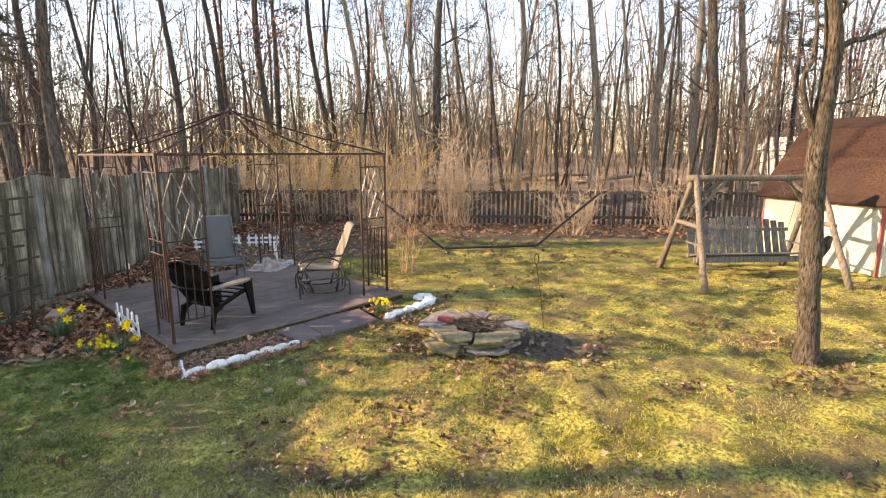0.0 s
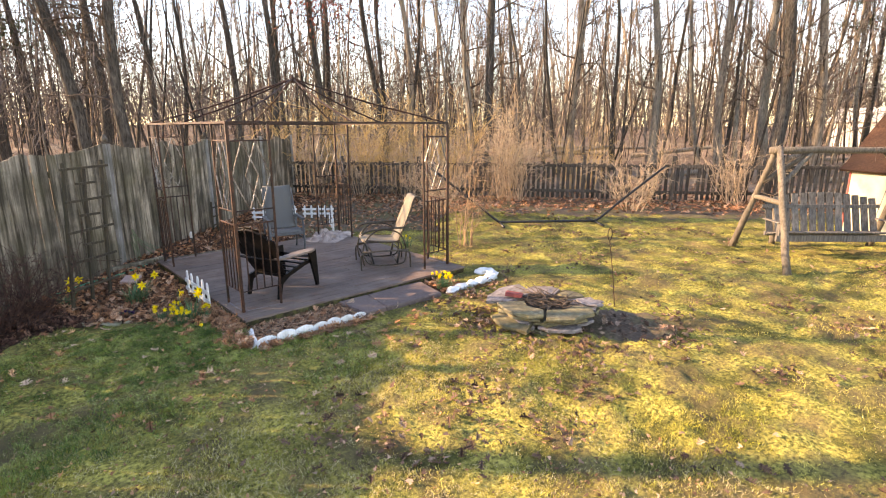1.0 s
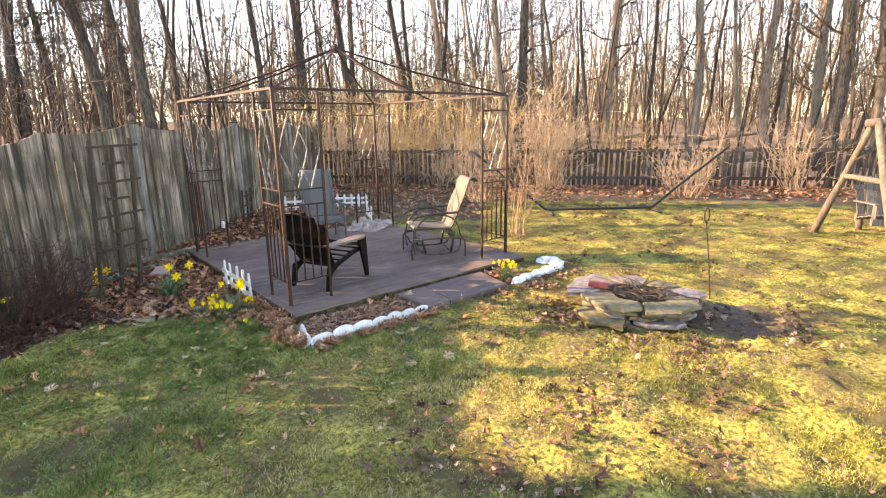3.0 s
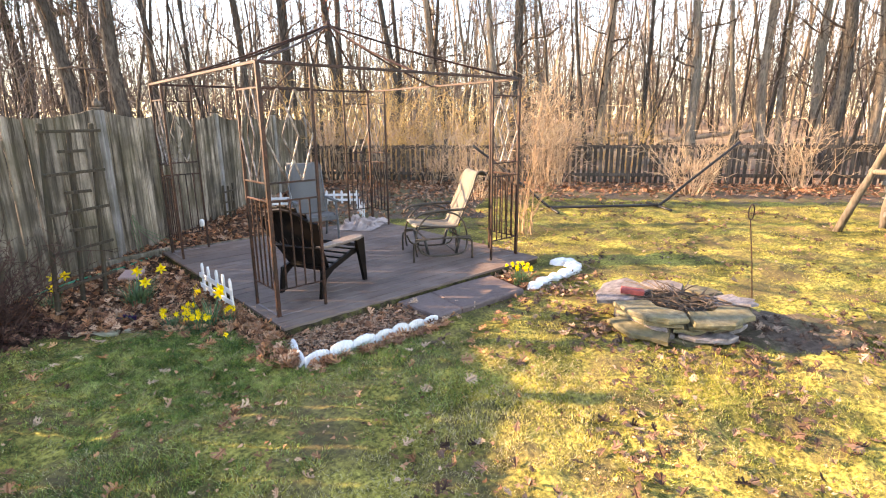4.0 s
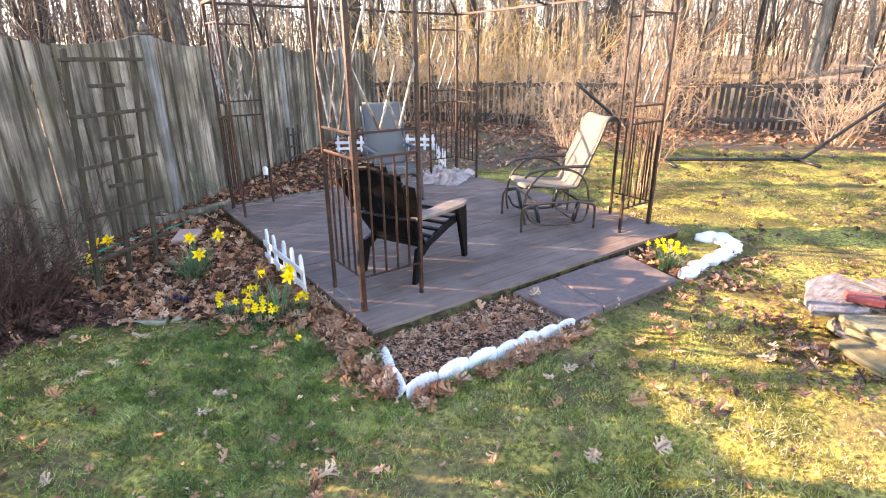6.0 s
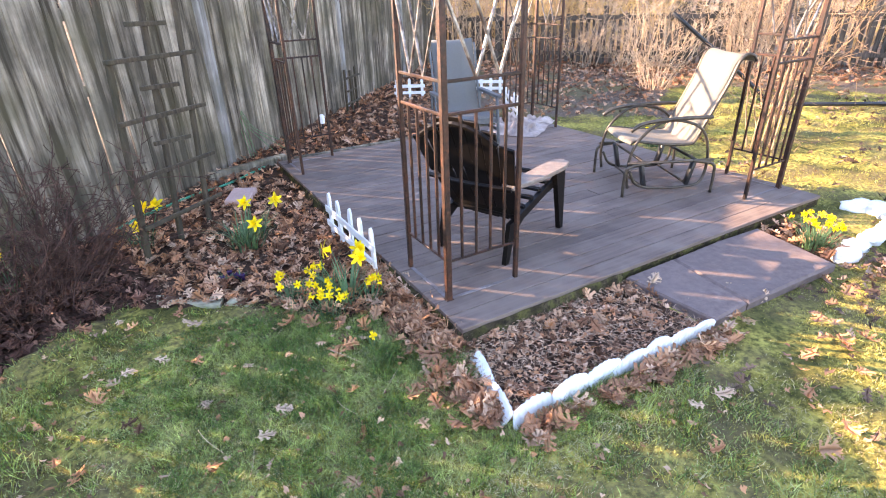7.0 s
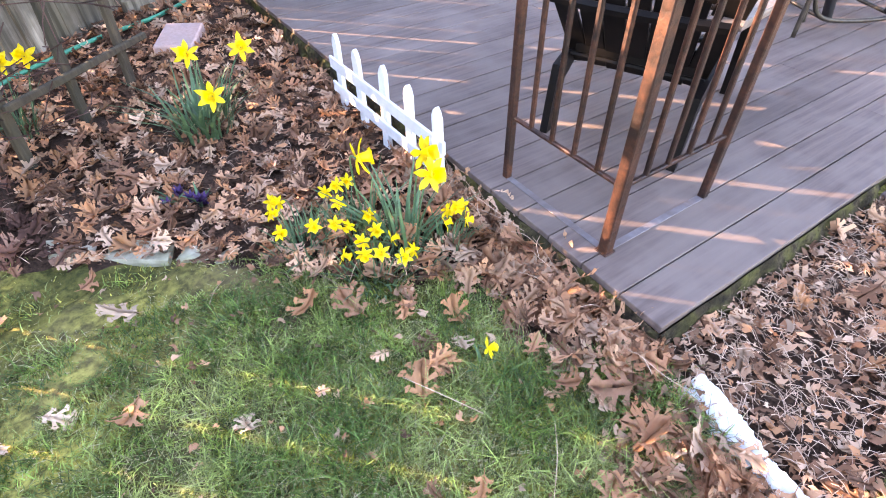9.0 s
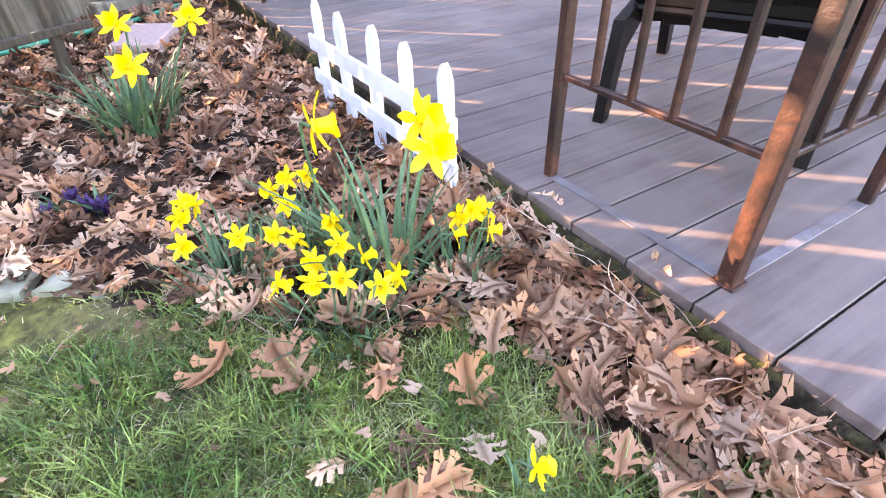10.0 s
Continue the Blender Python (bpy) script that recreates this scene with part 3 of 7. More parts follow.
# ---- low picket fence at the wood's edge ----
def build_low_fence():
    f = thing("wall_fence_low", (G0.x, G0.y, 0), "low dark weathered picket fence at the edge of the woods", "fence", kind="structure")
    rng = random.Random(8)
    rot = math.degrees(math.atan2(GU.y, GU.x))
    me = {}
    for k in range(3):
        b = Build()
        h = 1.02 + 0.02 * k
        vs = []
        for y in (-0.009, 0.009):
            vs += [(-0.043, y, 0.03), (0.043, y, 0.03), (0.043, y, h - 0.012), (0.0, y, h), (-0.043, y, h - 0.012)]
        b.add(vs, [(0, 1, 2, 3, 4), (9, 8, 7, 6, 5)] + [(i, i + 5, (i + 1) % 5 + 5, (i + 1) % 5) for i in range(5)])
        me[k] = b.mesh("picket")
        me[k].materials.append(M_FENCE2)
    a = -8.95
    k = 0
    while a < 12.0:
        p = G0 + GU * a
        z = 0
        if abs(a / 2.44 - round(a / 2.44)) > 0.03 and not (k % 11 == 7 and 1.0 < a < 5.0):
            part("picket", me[k % 3], M_FENCE2, f, place=pose(p.x, p.y, z + rng.uniform(-0.01, 0.01), rng.uniform(-1, 1), rng.uniform(-1.2, 1.2), rot))
        a += 0.142
        k += 1
    for i in range(-4, 6):
        p = G0 + GU * (2.44 * i)
        part("post", Build().box(pose(p.x, p.y, 0.6, 0, 0, rot), 0.1, 0.1, 1.2 + (0.12 if i in (0, 1) else 0), 0.006), M_FENCE2, f)
        if i < 5:
            q = G0 + GU * (2.44 * (i + 1))
            for z in (0.24, 0.97):
                o = GN * -0.03
                part("rail", Build().bar((p.x + o.x, p.y + o.y, z), (q.x + o.x, q.y + o.y, z), 0.04, 0.085), M_FENCE2, f)


build_deck()
build_moss()
build_gazebo()
build_tall_fence()
build_low_fence()


# ---- trees ----
def trunk_path(x, y, lx, ly, h, rng, wob=0.12):
    z0 = ground_z(x, y) - 0.1
    px, py = rng.uniform(0, 6), rng.uniform(0, 6)
    out = []
    n = 12
    for i in range(n + 1):
        z = h * i / n
        out.append(Vector((x + lx * z + wob * math.sin(px + z * 0.55) * min(1, z / 3), y + ly * z + wob * math.sin(py + z * 0.5) * min(1, z / 3), z0 + z)))
    return out


TREE_NO = [0]


def tree(x, y, r, lx, ly, h=15.0, limbs=26, first=2.4, mat=None, label="tall bare grey-barked oak in the leafless woods", fork=None):
    TREE_NO[0] += 1
    no = TREE_NO[0]
    rng = random.Random(100 + no)
    t = thing("tree", (x, y, ground_z(x, y)), label, "tree", "bare trees of the woods")
    r = r * 0.88
    pts = trunk_path(x, y, lx, ly, h, rng, 0.16)
    rad = [r * (1.4 if i == 0 else 1.0) * (1 - 0.85 * (i / 12) ** 1.05) * rng.uniform(0.95, 1.06) for i in range(13)]
    bark = mat or M_BARK
    part("trunk", Build().tube(curve_pts(pts, 2), [rad[i // 2] if i % 2 == 0 else (rad[i // 2] + rad[i // 2 + 1]) / 2 for i in range(25)], 10), bark, t, smooth=True)
    axes = [(pts, rad)]
    if fork or (fork is None and no % 3 == 0):
        i = rng.randint(3, 5)
        a = rng.uniform(0, 6.28)
        q = [pts[i] + Vector((math.cos(a), math.sin(a), 0)) * (0.10 * k + 0.06 * k * k * 0.5) + Vector((0, 0, h / 12 * k * 0.97)) for k in range(8)]
        rr = [rad[i] * 0.62 * (1 - 0.11 * k) for k in range(8)]
        part("fork", Build().tube(curve_pts(q, 2), [rr[k // 2] for k in range(15)], 8), bark, t, smooth=True)
        axes.append((q, rr))
    for k in range(limbs):
        P, Q = axes[k % len(axes)] if k % 3 else axes[0]
        m = len(P) - 1
        lo = first / h if P is pts else 0.25
        f = lo + (1 - lo) * (k + rng.random()) / limbs
        i = min(m - 1, int(f * m))
        p = P[i].lerp(P[i + 1], f * m - i)
        a = rng.uniform(0, 6.28)
        low = f < 0.4
        n = np.random.RandomState(no * 50 + k)
        L = rng.uniform(1.2, 3.4) * (1.15 - 0.5 * f) * (0.7 if low else 1)
        v, fc = bramble(np.array([p]), np.array([(math.cos(a), math.sin(a), rng.uniform(0.15, 1.0))]), np.array([L]), np.array([max(0.008, Q[i] * rng.uniform(0.16, 0.36))]), (6, 4), no * 50 + k, 4, 0.24, 0.05, last=1, least=0.0055, tip=1)
        part("branch", quad_mesh("branch", v, fc), M_TWIG, t)


tree(1.05, 8.92, 0.18, -0.030, 0.031)
tree(0.22, 9.81, 0.18, -0.074, 0.079)
tree(3.15, 15.63, 0.12, -0.023, 0.024)
tree(5.04, 12.68, 0.14, -0.023, 0.024)
tree(6.29, 12.31, 0.15, -0.038, 0.040)
tree(7.48, 13.73, 0.11, -0.057, 0.060)
tree(7.90, 12.18, 0.18, -0.006, 0.007)
tree(10.38, 11.81, 0.16, -0.049, 0.051)
tree(11.65, 13.33, 0.12, -0.020, 0.021)
tree(11.20, 10.94, 0.16, -0.042, 0.045, mat=M_SUNBARK)
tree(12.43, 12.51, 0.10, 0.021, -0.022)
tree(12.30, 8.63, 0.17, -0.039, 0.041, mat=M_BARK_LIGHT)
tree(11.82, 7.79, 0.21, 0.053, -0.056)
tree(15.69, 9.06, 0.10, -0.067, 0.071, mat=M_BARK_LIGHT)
tree(16.16, 6.88, 0.19, -0.008, 0.008, mat=M_SUNBARK)
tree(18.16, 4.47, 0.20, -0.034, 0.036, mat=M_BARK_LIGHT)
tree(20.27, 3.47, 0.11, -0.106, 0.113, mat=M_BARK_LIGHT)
tree(20.18, 2.63, 0.19, -0.050, 0.053, mat=M_SUNBARK)
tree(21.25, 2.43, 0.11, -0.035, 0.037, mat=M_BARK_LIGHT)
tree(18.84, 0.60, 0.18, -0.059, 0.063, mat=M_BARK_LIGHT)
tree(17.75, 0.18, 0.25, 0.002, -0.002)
tree(19.85, -0.56, 0.19, -0.046, 0.049, mat=M_SUNBARK)
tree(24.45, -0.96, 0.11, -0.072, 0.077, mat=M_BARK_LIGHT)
tree(5.34, 20.01, 0.10, 0.030, -0.032)
tree(18.34, 6.25, 0.10, -0.038, 0.040)
tree(2.21, 21.99, 0.12, 0.027, -0.029)
tree(13.81, 12.01, 0.09, -0.011, 0.012, mat=M_BARK_LIGHT)


def build_far_woods():
    """Thin trunks, saplings and brush too many to count, deep in the wood."""
    rng = np.random.RandomState(21)
    eye = np.array((-1.9, -5.85))

    def spots(n, d0, d1, clear, power=1.0):
        out = []
        while len(out) < n:
            a = radians(43.4 + rng.uniform(-54, 58))
            D = d0 + (d1 - d0) * rng.uniform() ** power
            x, y = eye[0] + D * math.cos(a), eye[1] + D * math.sin(a)
            d = (x - G0.x) * GN.x + (y - G0.y) * GN.y
            q = (x - F0.x) * FN.x + (y - F0.y) * FN.y
            if d > clear or q < -clear:
                out.append((x, y, ground_z(x, y) - 0.05))
        return np.array(out)

    def stand(name, P, r0, r1, h0, h1, limbs, twigs, wood, label, seed, lean=0.08, wig=0.06, least=0.0075):
        g = np.random.RandomState(seed)
        n = len(P)
        R = r0 + (r1 - r0) * g.uniform(0, 1, n) ** 1.7
        L = g.uniform(h0, h1, n)
        D = np.stack([g.normal(0, lean, n), g.normal(0, lean, n), np.ones(n)], 1)
        v, f, A = sprigs(P, D, L, R, g, 6, wig, 0.0)
        me = quad_mesh(name, v, f)
        me.materials.append(wood)
        tagged(new(name, me), label, "trees", kind="stuff")
        Q, E, M, S = offshoots(A, R, np.minimum(L, 9) * 0.3, limbs, g, 0.12, 1.0, (0.3, 0.9), 0.4)
        E[:, 2] = np.abs(E[:, 2]) * 0.8 + 0.1
        return bramble(Q, E, M, np.maximum(S, least * 1.5), twigs, seed + 1, 2, 0.2, 0.05, last=1, least=least, tip=1)
    twigs = []
    twigs.append(stand("far_woods", spots(190, 18, 50, 3), 0.03, 0.11, 7, 15, 10, (4, 2), M_BARK, "dense stand of thin leafless trunks deep in the woods", 31))
    twigs.append(stand("far_woods", spots(190, 20, 60, 3), 0.03, 0.12, 7, 15, 9, (4, 2), M_SUNBARK, "thin leafless trunks deep in the woods, bark coloured as if sunlit", 37))
    twigs.append(stand("deep_woods", spots(780, 42, 125, 3), 0.05, 0.17, 11, 19, 9, (4,), M_SUNBARK, "grey mass of leafless trees far back in the woods", 33, least=0.016))
    twigs.append(stand("saplings", spots(420, 17, 48, 1.5), 0.010, 0.035, 2.5, 8, 8, (3,), M_TWIG, "slender leaning saplings between the trees", 35, 0.14, 0.06, 0.007))
    v, f = join(twigs)
    me = quad_mesh("far_twigs", v, f)
    me.materials.append(M_FARTWIG)
    tagged(new("far_twigs", me), "tangle of fine bare branches in the woods", "branches", kind="stuff")
    for n, d0, d1, h0, h1, wood, label, seed in ((480, 16, 45, 0.4, 1.5, M_TANTWIG, "thin tan brush on the woodland floor", 41), (1100, 60, 130, 3.0, 7.0, M_FARTWIG, "pale haze of distant brush low between the trunks", 45), (1500, 42, 125, 3.0, 10.0, M_FARTWIG, "grey-brown thicket closing the view low in the woods", 43)):
        P = spots(n, d0, d1, 0.7)
        g = np.random.RandomState(seed)
        D = np.stack([g.normal(0, 0.35, n), g.normal(0, 0.35, n), np.ones(n)], 1)
        v, f = bramble(P, D, g.uniform(h0, h1, n), g.uniform(0.006, 0.014, n) * (1 if seed == 41 else 3), (4, 2), seed, 2, 0.14, 0.04, 0.05, last=1, least=0.004 if seed == 41 else 0.02, tip=1)
        me = quad_mesh("underbrush", v, f)
        me.materials.append(wood)
        tagged(new("underbrush", me), label, "brush", kind="stuff")


build_far_woods()

def clinging(x, y, z, n, spread, seed, size=1.0):
    rng = np.random.RandomState(seed)
    V, F = [], []
    for k in range(n):
        c = np.array([x, y, z]) + rng.normal(0, 1, 3) * (spread, spread, spread * 0.7)
        e = np.array(Euler(rng.uniform(-2, 2, 3)).to_matrix())
        q = np.array([(-0.06, 0, 0), (0, -0.035, 0.01), (0.07, 0, 0), (0, 0.035, 0.01)]) @ e.T * size * rng.uniform(0.5, 1.2)
        V.append(c + q)
        F.append(np.arange(4) + 4 * k)
    b = Build()
    b.add([Vector(p) for p in np.concatenate(V)], [tuple(int(i) for i in f) for f in F])
    return b


tree(6.95, 10.6, 0.07, 0.01, -0.02, 9.0, 12, 2.5, fork=False, label="slender young oak still holding some red-brown leaves")
part("foliage", clinging(6.9, 9.9, 5.7, 420, 0.75, 3), M_REDLEAF, scene.objects["tree.027"], "sparse red-brown leaves")
tree(23.5, -3.2, 0.10, -0.02, 0.02, 10.0, 12, 3.0, fork=False, label="young oak still holding some brown leaves")
part("foliage", clinging(22.8, -2.7, 5.6, 420, 1.0, 4), M_REDLEAF, scene.objects["tree.028"], "sparse red-brown leaves")

M_NEEDLE = surf("pine_needle", (0.012, 0.022, 0.008), (0.05, 0.07, 0.022), 0.3, 0.7, 0.0, vary=0.4, island=True, trans=0.1, spec=0.2)


def pine(x, y, h, low, seed):
    rng = random.Random(seed)
    z0 = ground_z(x, y)
    t = thing("pine", (x, y, z0), "dark green pine standing among the bare trees", "tree", "pines in the woods")
    part("trunk", Build().tube([(x, y, z0 - 0.1), (x + 0.1, y, z0 + h * 0.5), (x, y + 0.1, z0 + h)], [0.16, 0.11, 0.03], 8), M_BARK, t, smooth=True)
    for k in range(16):
        f = k / 15
        a = k * 2.4 + rng.uniform(-0.3, 0.3)
        L = (2.1 - 1.3 * f) * rng.uniform(0.7, 1.2)
        p = Vector((x, y, z0 + low + (h - low) * f))
        d = Vector((math.cos(a), math.sin(a), rng.uniform(-0.1, 0.25)))
        bough = part("bough", Build().tube([p, p + d * L * 0.5 + Vector((0, 0, 0.05)), p + d * L], [0.03, 0.02, 0.006], 4), M_BARK, t)
        n = 46
        g = np.random.RandomState(seed * 40 + k)
        w = g.uniform(0.35, 1.05, n)
        P = np.array(p)[None] + np.array(d)[None] * (L * w)[:, None] + g.normal(0, 0.16, (n, 3)) * (1, 1, 0.5)
        v, fc = bramble(P, g.normal(0, 1, (n, 3)) * (1, 1, 0.6), g.uniform(0.12, 0.3, n), np.full(n, 0.016), (5,), seed * 40 + k, 1, 0.2, 0.02, last=1, least=0.009)
        part("needles", quad_mesh("needles", v, fc), M_NEEDLE, bough)


for k_, (x_, y_, h_, l_) in enumerate(((1.75, 23.9, 10.0, 4.8), (29.6, -0.2, 9.5, 5.6), (10.9, 16.8, 13.0, 8.2), (-1.5, 20.0, 11.0, 5.0))):
    pine(x_, y_, h_, l_, 60 + k_)

# trees on the sunny side, beyond the tall fence, mostly unseen, placed to shade the lawn
for s_, q_ in ((-3.5, 10), (-1.5, 9), (3.5, 12), (5.2, 8.5), (8.2, 15), (10.2, 10), (12.5, 18), (14, 9), (0.5, 20), (16.5, 14), (6.6, 22)):
    c_ = F0 + FU * s_ - FN * q_
    tree(c_.x, c_.y, 0.23 if s_ > 3 or s_ < -3 else 0.15, 0.01 * (s_ % 3 - 1), 0.01, 13, 14, 3.0, fork=False)


# ---- more materials ----
M_PLASTIC = surf("dark_brown_plastic", (0.003, 0.0024, 0.0021), (0.007, 0.0053, 0.0047), 0.05, 0.4, 0.1, c3=(0.008, 0.0065, 0.006), size3=0.15, vary=0.1, spec=0.14)
# armrests' fading and the sun's glare on them, both in one pale colour
M_FADED_GLARE = surf("faded_glare_plastic", (0.13, 0.10, 0.085), (0.24, 0.19, 0.16), 0.03, 0.45, 0.15, c3=(0.1, 0.08, 0.07), size3=0.1)
M_SLING_BLUE = surf("grey_blue_sling", (0.085, 0.085, 0.085), (0.13, 0.13, 0.13), 0.004, 0.8, 0.3, c3=(0.105, 0.105, 0.103), size3=0.2, trans=0.08)
M_SLING_BEIGE = surf("beige_sling", (0.125, 0.11, 0.088), (0.185, 0.166, 0.137), 0.004, 0.8, 0.3, c3=(0.12, 0.107, 0.086), size3=0.2, trans=0.06)
M_BRONZE = surf("bronze_tube", (0.035, 0.028, 0.022), (0.085, 0.07, 0.055), 0.04, 0.4, 0.05, metal=0.5)
M_GREYFRAME = surf("grey_frame", (0.06, 0.065, 0.07), (0.11, 0.115, 0.12), 0.05, 0.5, 0.05, metal=0.2)
M_TARP = surf("faded_pink_cloth", (0.32, 0.245, 0.21), (0.60, 0.50, 0.45), 0.06, 0.8, 0.3, c3=(0.16, 0.115, 0.10), size3=0.12, amount3=0.7)
M_TRELLIS = surf("mossy_trellis_wood", (0.02, 0.0155, 0.010), (0.078, 0.058, 0.036), 0.03, 0.9, 0.5, c3=(0.036, 0.034, 0.018), size3=0.2, stretch=(1, 1, 0.15), vary=0.12)
M_LEAF = surf("dry_oak_leaf", (0.09, 0.038, 0.021), (0.52, 0.29, 0.17), 0.03, 0.75, 0.25, c3=(0.28, 0.13, 0.072), size3=0.2, vary=0.45, trans=0.12, island=True, depth=0.004, spec=0.1, palette=((0.48, 0.215, 0.10), (0.54, 0.315, 0.195), (0.15, 0.068, 0.04), (0.48, 0.25, 0.14), (0.055, 0.028, 0.019), (0.58, 0.38, 0.255), (0.34, 0.15, 0.08), (0.10, 0.048, 0.03)), share=0.7)
M_LEAF_OLD = surf("old_dark_leaf", (0.05, 0.029, 0.021), (0.27, 0.175, 0.125), 0.03, 0.8, 0.25, c3=(0.10, 0.06, 0.042), size3=0.2, vary=0.5, trans=0.08, island=True, depth=0.004, spec=0.12, palette=((0.20, 0.118, 0.08), (0.085, 0.05, 0.036), (0.045, 0.028, 0.021), (0.36, 0.25, 0.18), (0.13, 0.072, 0.05)), share=0.65)
# red-brown leaf, darkened in colour for the shade below the shrubs
M_LEAF_SHADE = surf("shade_red_leaf", (0.04, 0.018, 0.013), (0.20, 0.092, 0.062), 0.03, 0.75, 0.25, c3=(0.08, 0.036, 0.026), size3=0.2, vary=0.5, trans=0.08, island=True, depth=0.004, spec=0.15, palette=((0.16, 0.07, 0.045), (0.07, 0.032, 0.023), (0.038, 0.019, 0.014), (0.28, 0.15, 0.10), (0.11, 0.05, 0.034)), share=0.65)
M_LEAF_TAN = surf("tan_oak_leaf", (0.215, 0.096, 0.0481), (0.4988, 0.272, 0.1554), 0.02, 0.7, 0.3, c3=(0.4128, 0.224, 0.1258), size3=0.1, vary=0.3, trans=0.12, island=True, depth=0.004, spec=0.2, palette=((0.4644, 0.208, 0.1036), (0.4988, 0.28, 0.1628), (0.344, 0.152, 0.0777), (0.5332, 0.36, 0.2442), (0.2064, 0.088, 0.0481), (0.1032, 0.044, 0.0259)), share=0.65)
M_LEAF_ONE = surf("single_oak_leaf", (0.25, 0.115, 0.06), (0.55, 0.315, 0.185), 0.02, 0.8, 0.3, c3=(0.47, 0.27, 0.16), size3=0.1, vary=0.25, trans=0.12, depth=0.004, spec=0.1, palette=((0.51, 0.22, 0.095), (0.54, 0.30, 0.17), (0.37, 0.165, 0.085), (0.58, 0.42, 0.30), (0.27, 0.115, 0.065)), share=0.65)
M_GRASS = surf("grass_blade", (0.1444, 0.1467, 0.02425), (0.4274, 0.3927, 0.06352), 0.05, 0.6, 0.0, c3=(0.5775, 0.4851, 0.1294), size3=0.6, amount3=0.9, vary=0.52, trans=0.25, island=True, spec=0.12, lo=0.40, hi=0.60, c4=(0.1386, 0.1675, 0.03465), size4=1.0, amount4=0.85)
# greener blades: the shaded lawn's look by the bed is put in this colour
M_GRASS_NEAR = surf("shade_green_grass_blade", (0.028, 0.064, 0.012), (0.26, 0.355, 0.072), 0.05, 0.45, 0.0, c3=(0.54, 0.53, 0.19), size3=0.16, amount3=0.5, vary=0.75, trans=0.22, island=True, spec=0.3, lo=0.38, hi=0.62, c4=(0.06, 0.125, 0.024), size4=0.45, amount4=0.65)
M_THATCH = surf("dry_grass", (0.42, 0.345, 0.18), (0.60, 0.515, 0.305), 0.3, 0.8, 0.0, vary=0.25, trans=0.2, island=True, spec=0.15)
M_FLATSTONE = surf("pale_flat_stone", (0.21, 0.19, 0.135), (0.44, 0.405, 0.30), 0.04, 0.85, 0.4, c3=(0.17, 0.165, 0.08), size3=0.12)
M_STRAW = surf("dry_straw", (0.26, 0.15, 0.10), (0.60, 0.42, 0.29), 0.1, 0.8, 0.0, vary=0.5, island=True)
M_PETAL = surf("daffodil_yellow", (0.80, 0.56, 0.004), (0.95, 0.78, 0.02), 0.012, 0.5, 0.1, trans=0.35, vary=0.1)
M_TRUMPET = surf("daffodil_trumpet", (0.90, 0.62, 0.003), (0.96, 0.72, 0.01), 0.01, 0.5, 0.1, trans=0.3, vary=0.05)
M_STRAP = surf("daffodil_leaf", (0.045, 0.10, 0.045), (0.10, 0.18, 0.08), 0.03, 0.5, 0.0, vary=0.4, trans=0.2, island=True)
M_PURPLE = surf("purple_petal", (0.03, 0.01, 0.05), (0.06, 0.022, 0.10), 0.01, 0.6, 0.0, vary=0.2, trans=0.1)
M_HOSE = surf("green_hose", (0.01, 0.16, 0.09), (0.02, 0.25, 0.14), 0.03, 0.45, 0.05)
M_PAVER = surf("pink_paver", (0.42, 0.26, 0.22), (0.56, 0.38, 0.33), 0.02, 0.85, 0.4, c3=(0.42, 0.3, 0.26), size3=0.1)
M_BRICKRED = surf("red_brick", (0.16, 0.032, 0.03), (0.27, 0.065, 0.055), 0.02, 0.9, 0.5)
M_ASH = surf("ash_and_char", (0.03, 0.028, 0.026), (0.13, 0.12, 0.11), 0.03, 0.95, 0.8)
M_DARKTWIG = surf("dark_red_twig", (0.0308, 0.0168, 0.014), (0.112, 0.0644, 0.0532), 0.1, 0.9, 0.0, vary=0.45, island=True, spec=0.1)
M_GREYWHITE = surf("white_siding", (0.40, 0.39, 0.37), (0.5, 0.49, 0.47), 0.2, 0.7, 0.1)
M_DARKGLASS = surf("dark_window", (0.02, 0.025, 0.03), (0.04, 0.045, 0.05), 0.2, 0.1, 0.0)


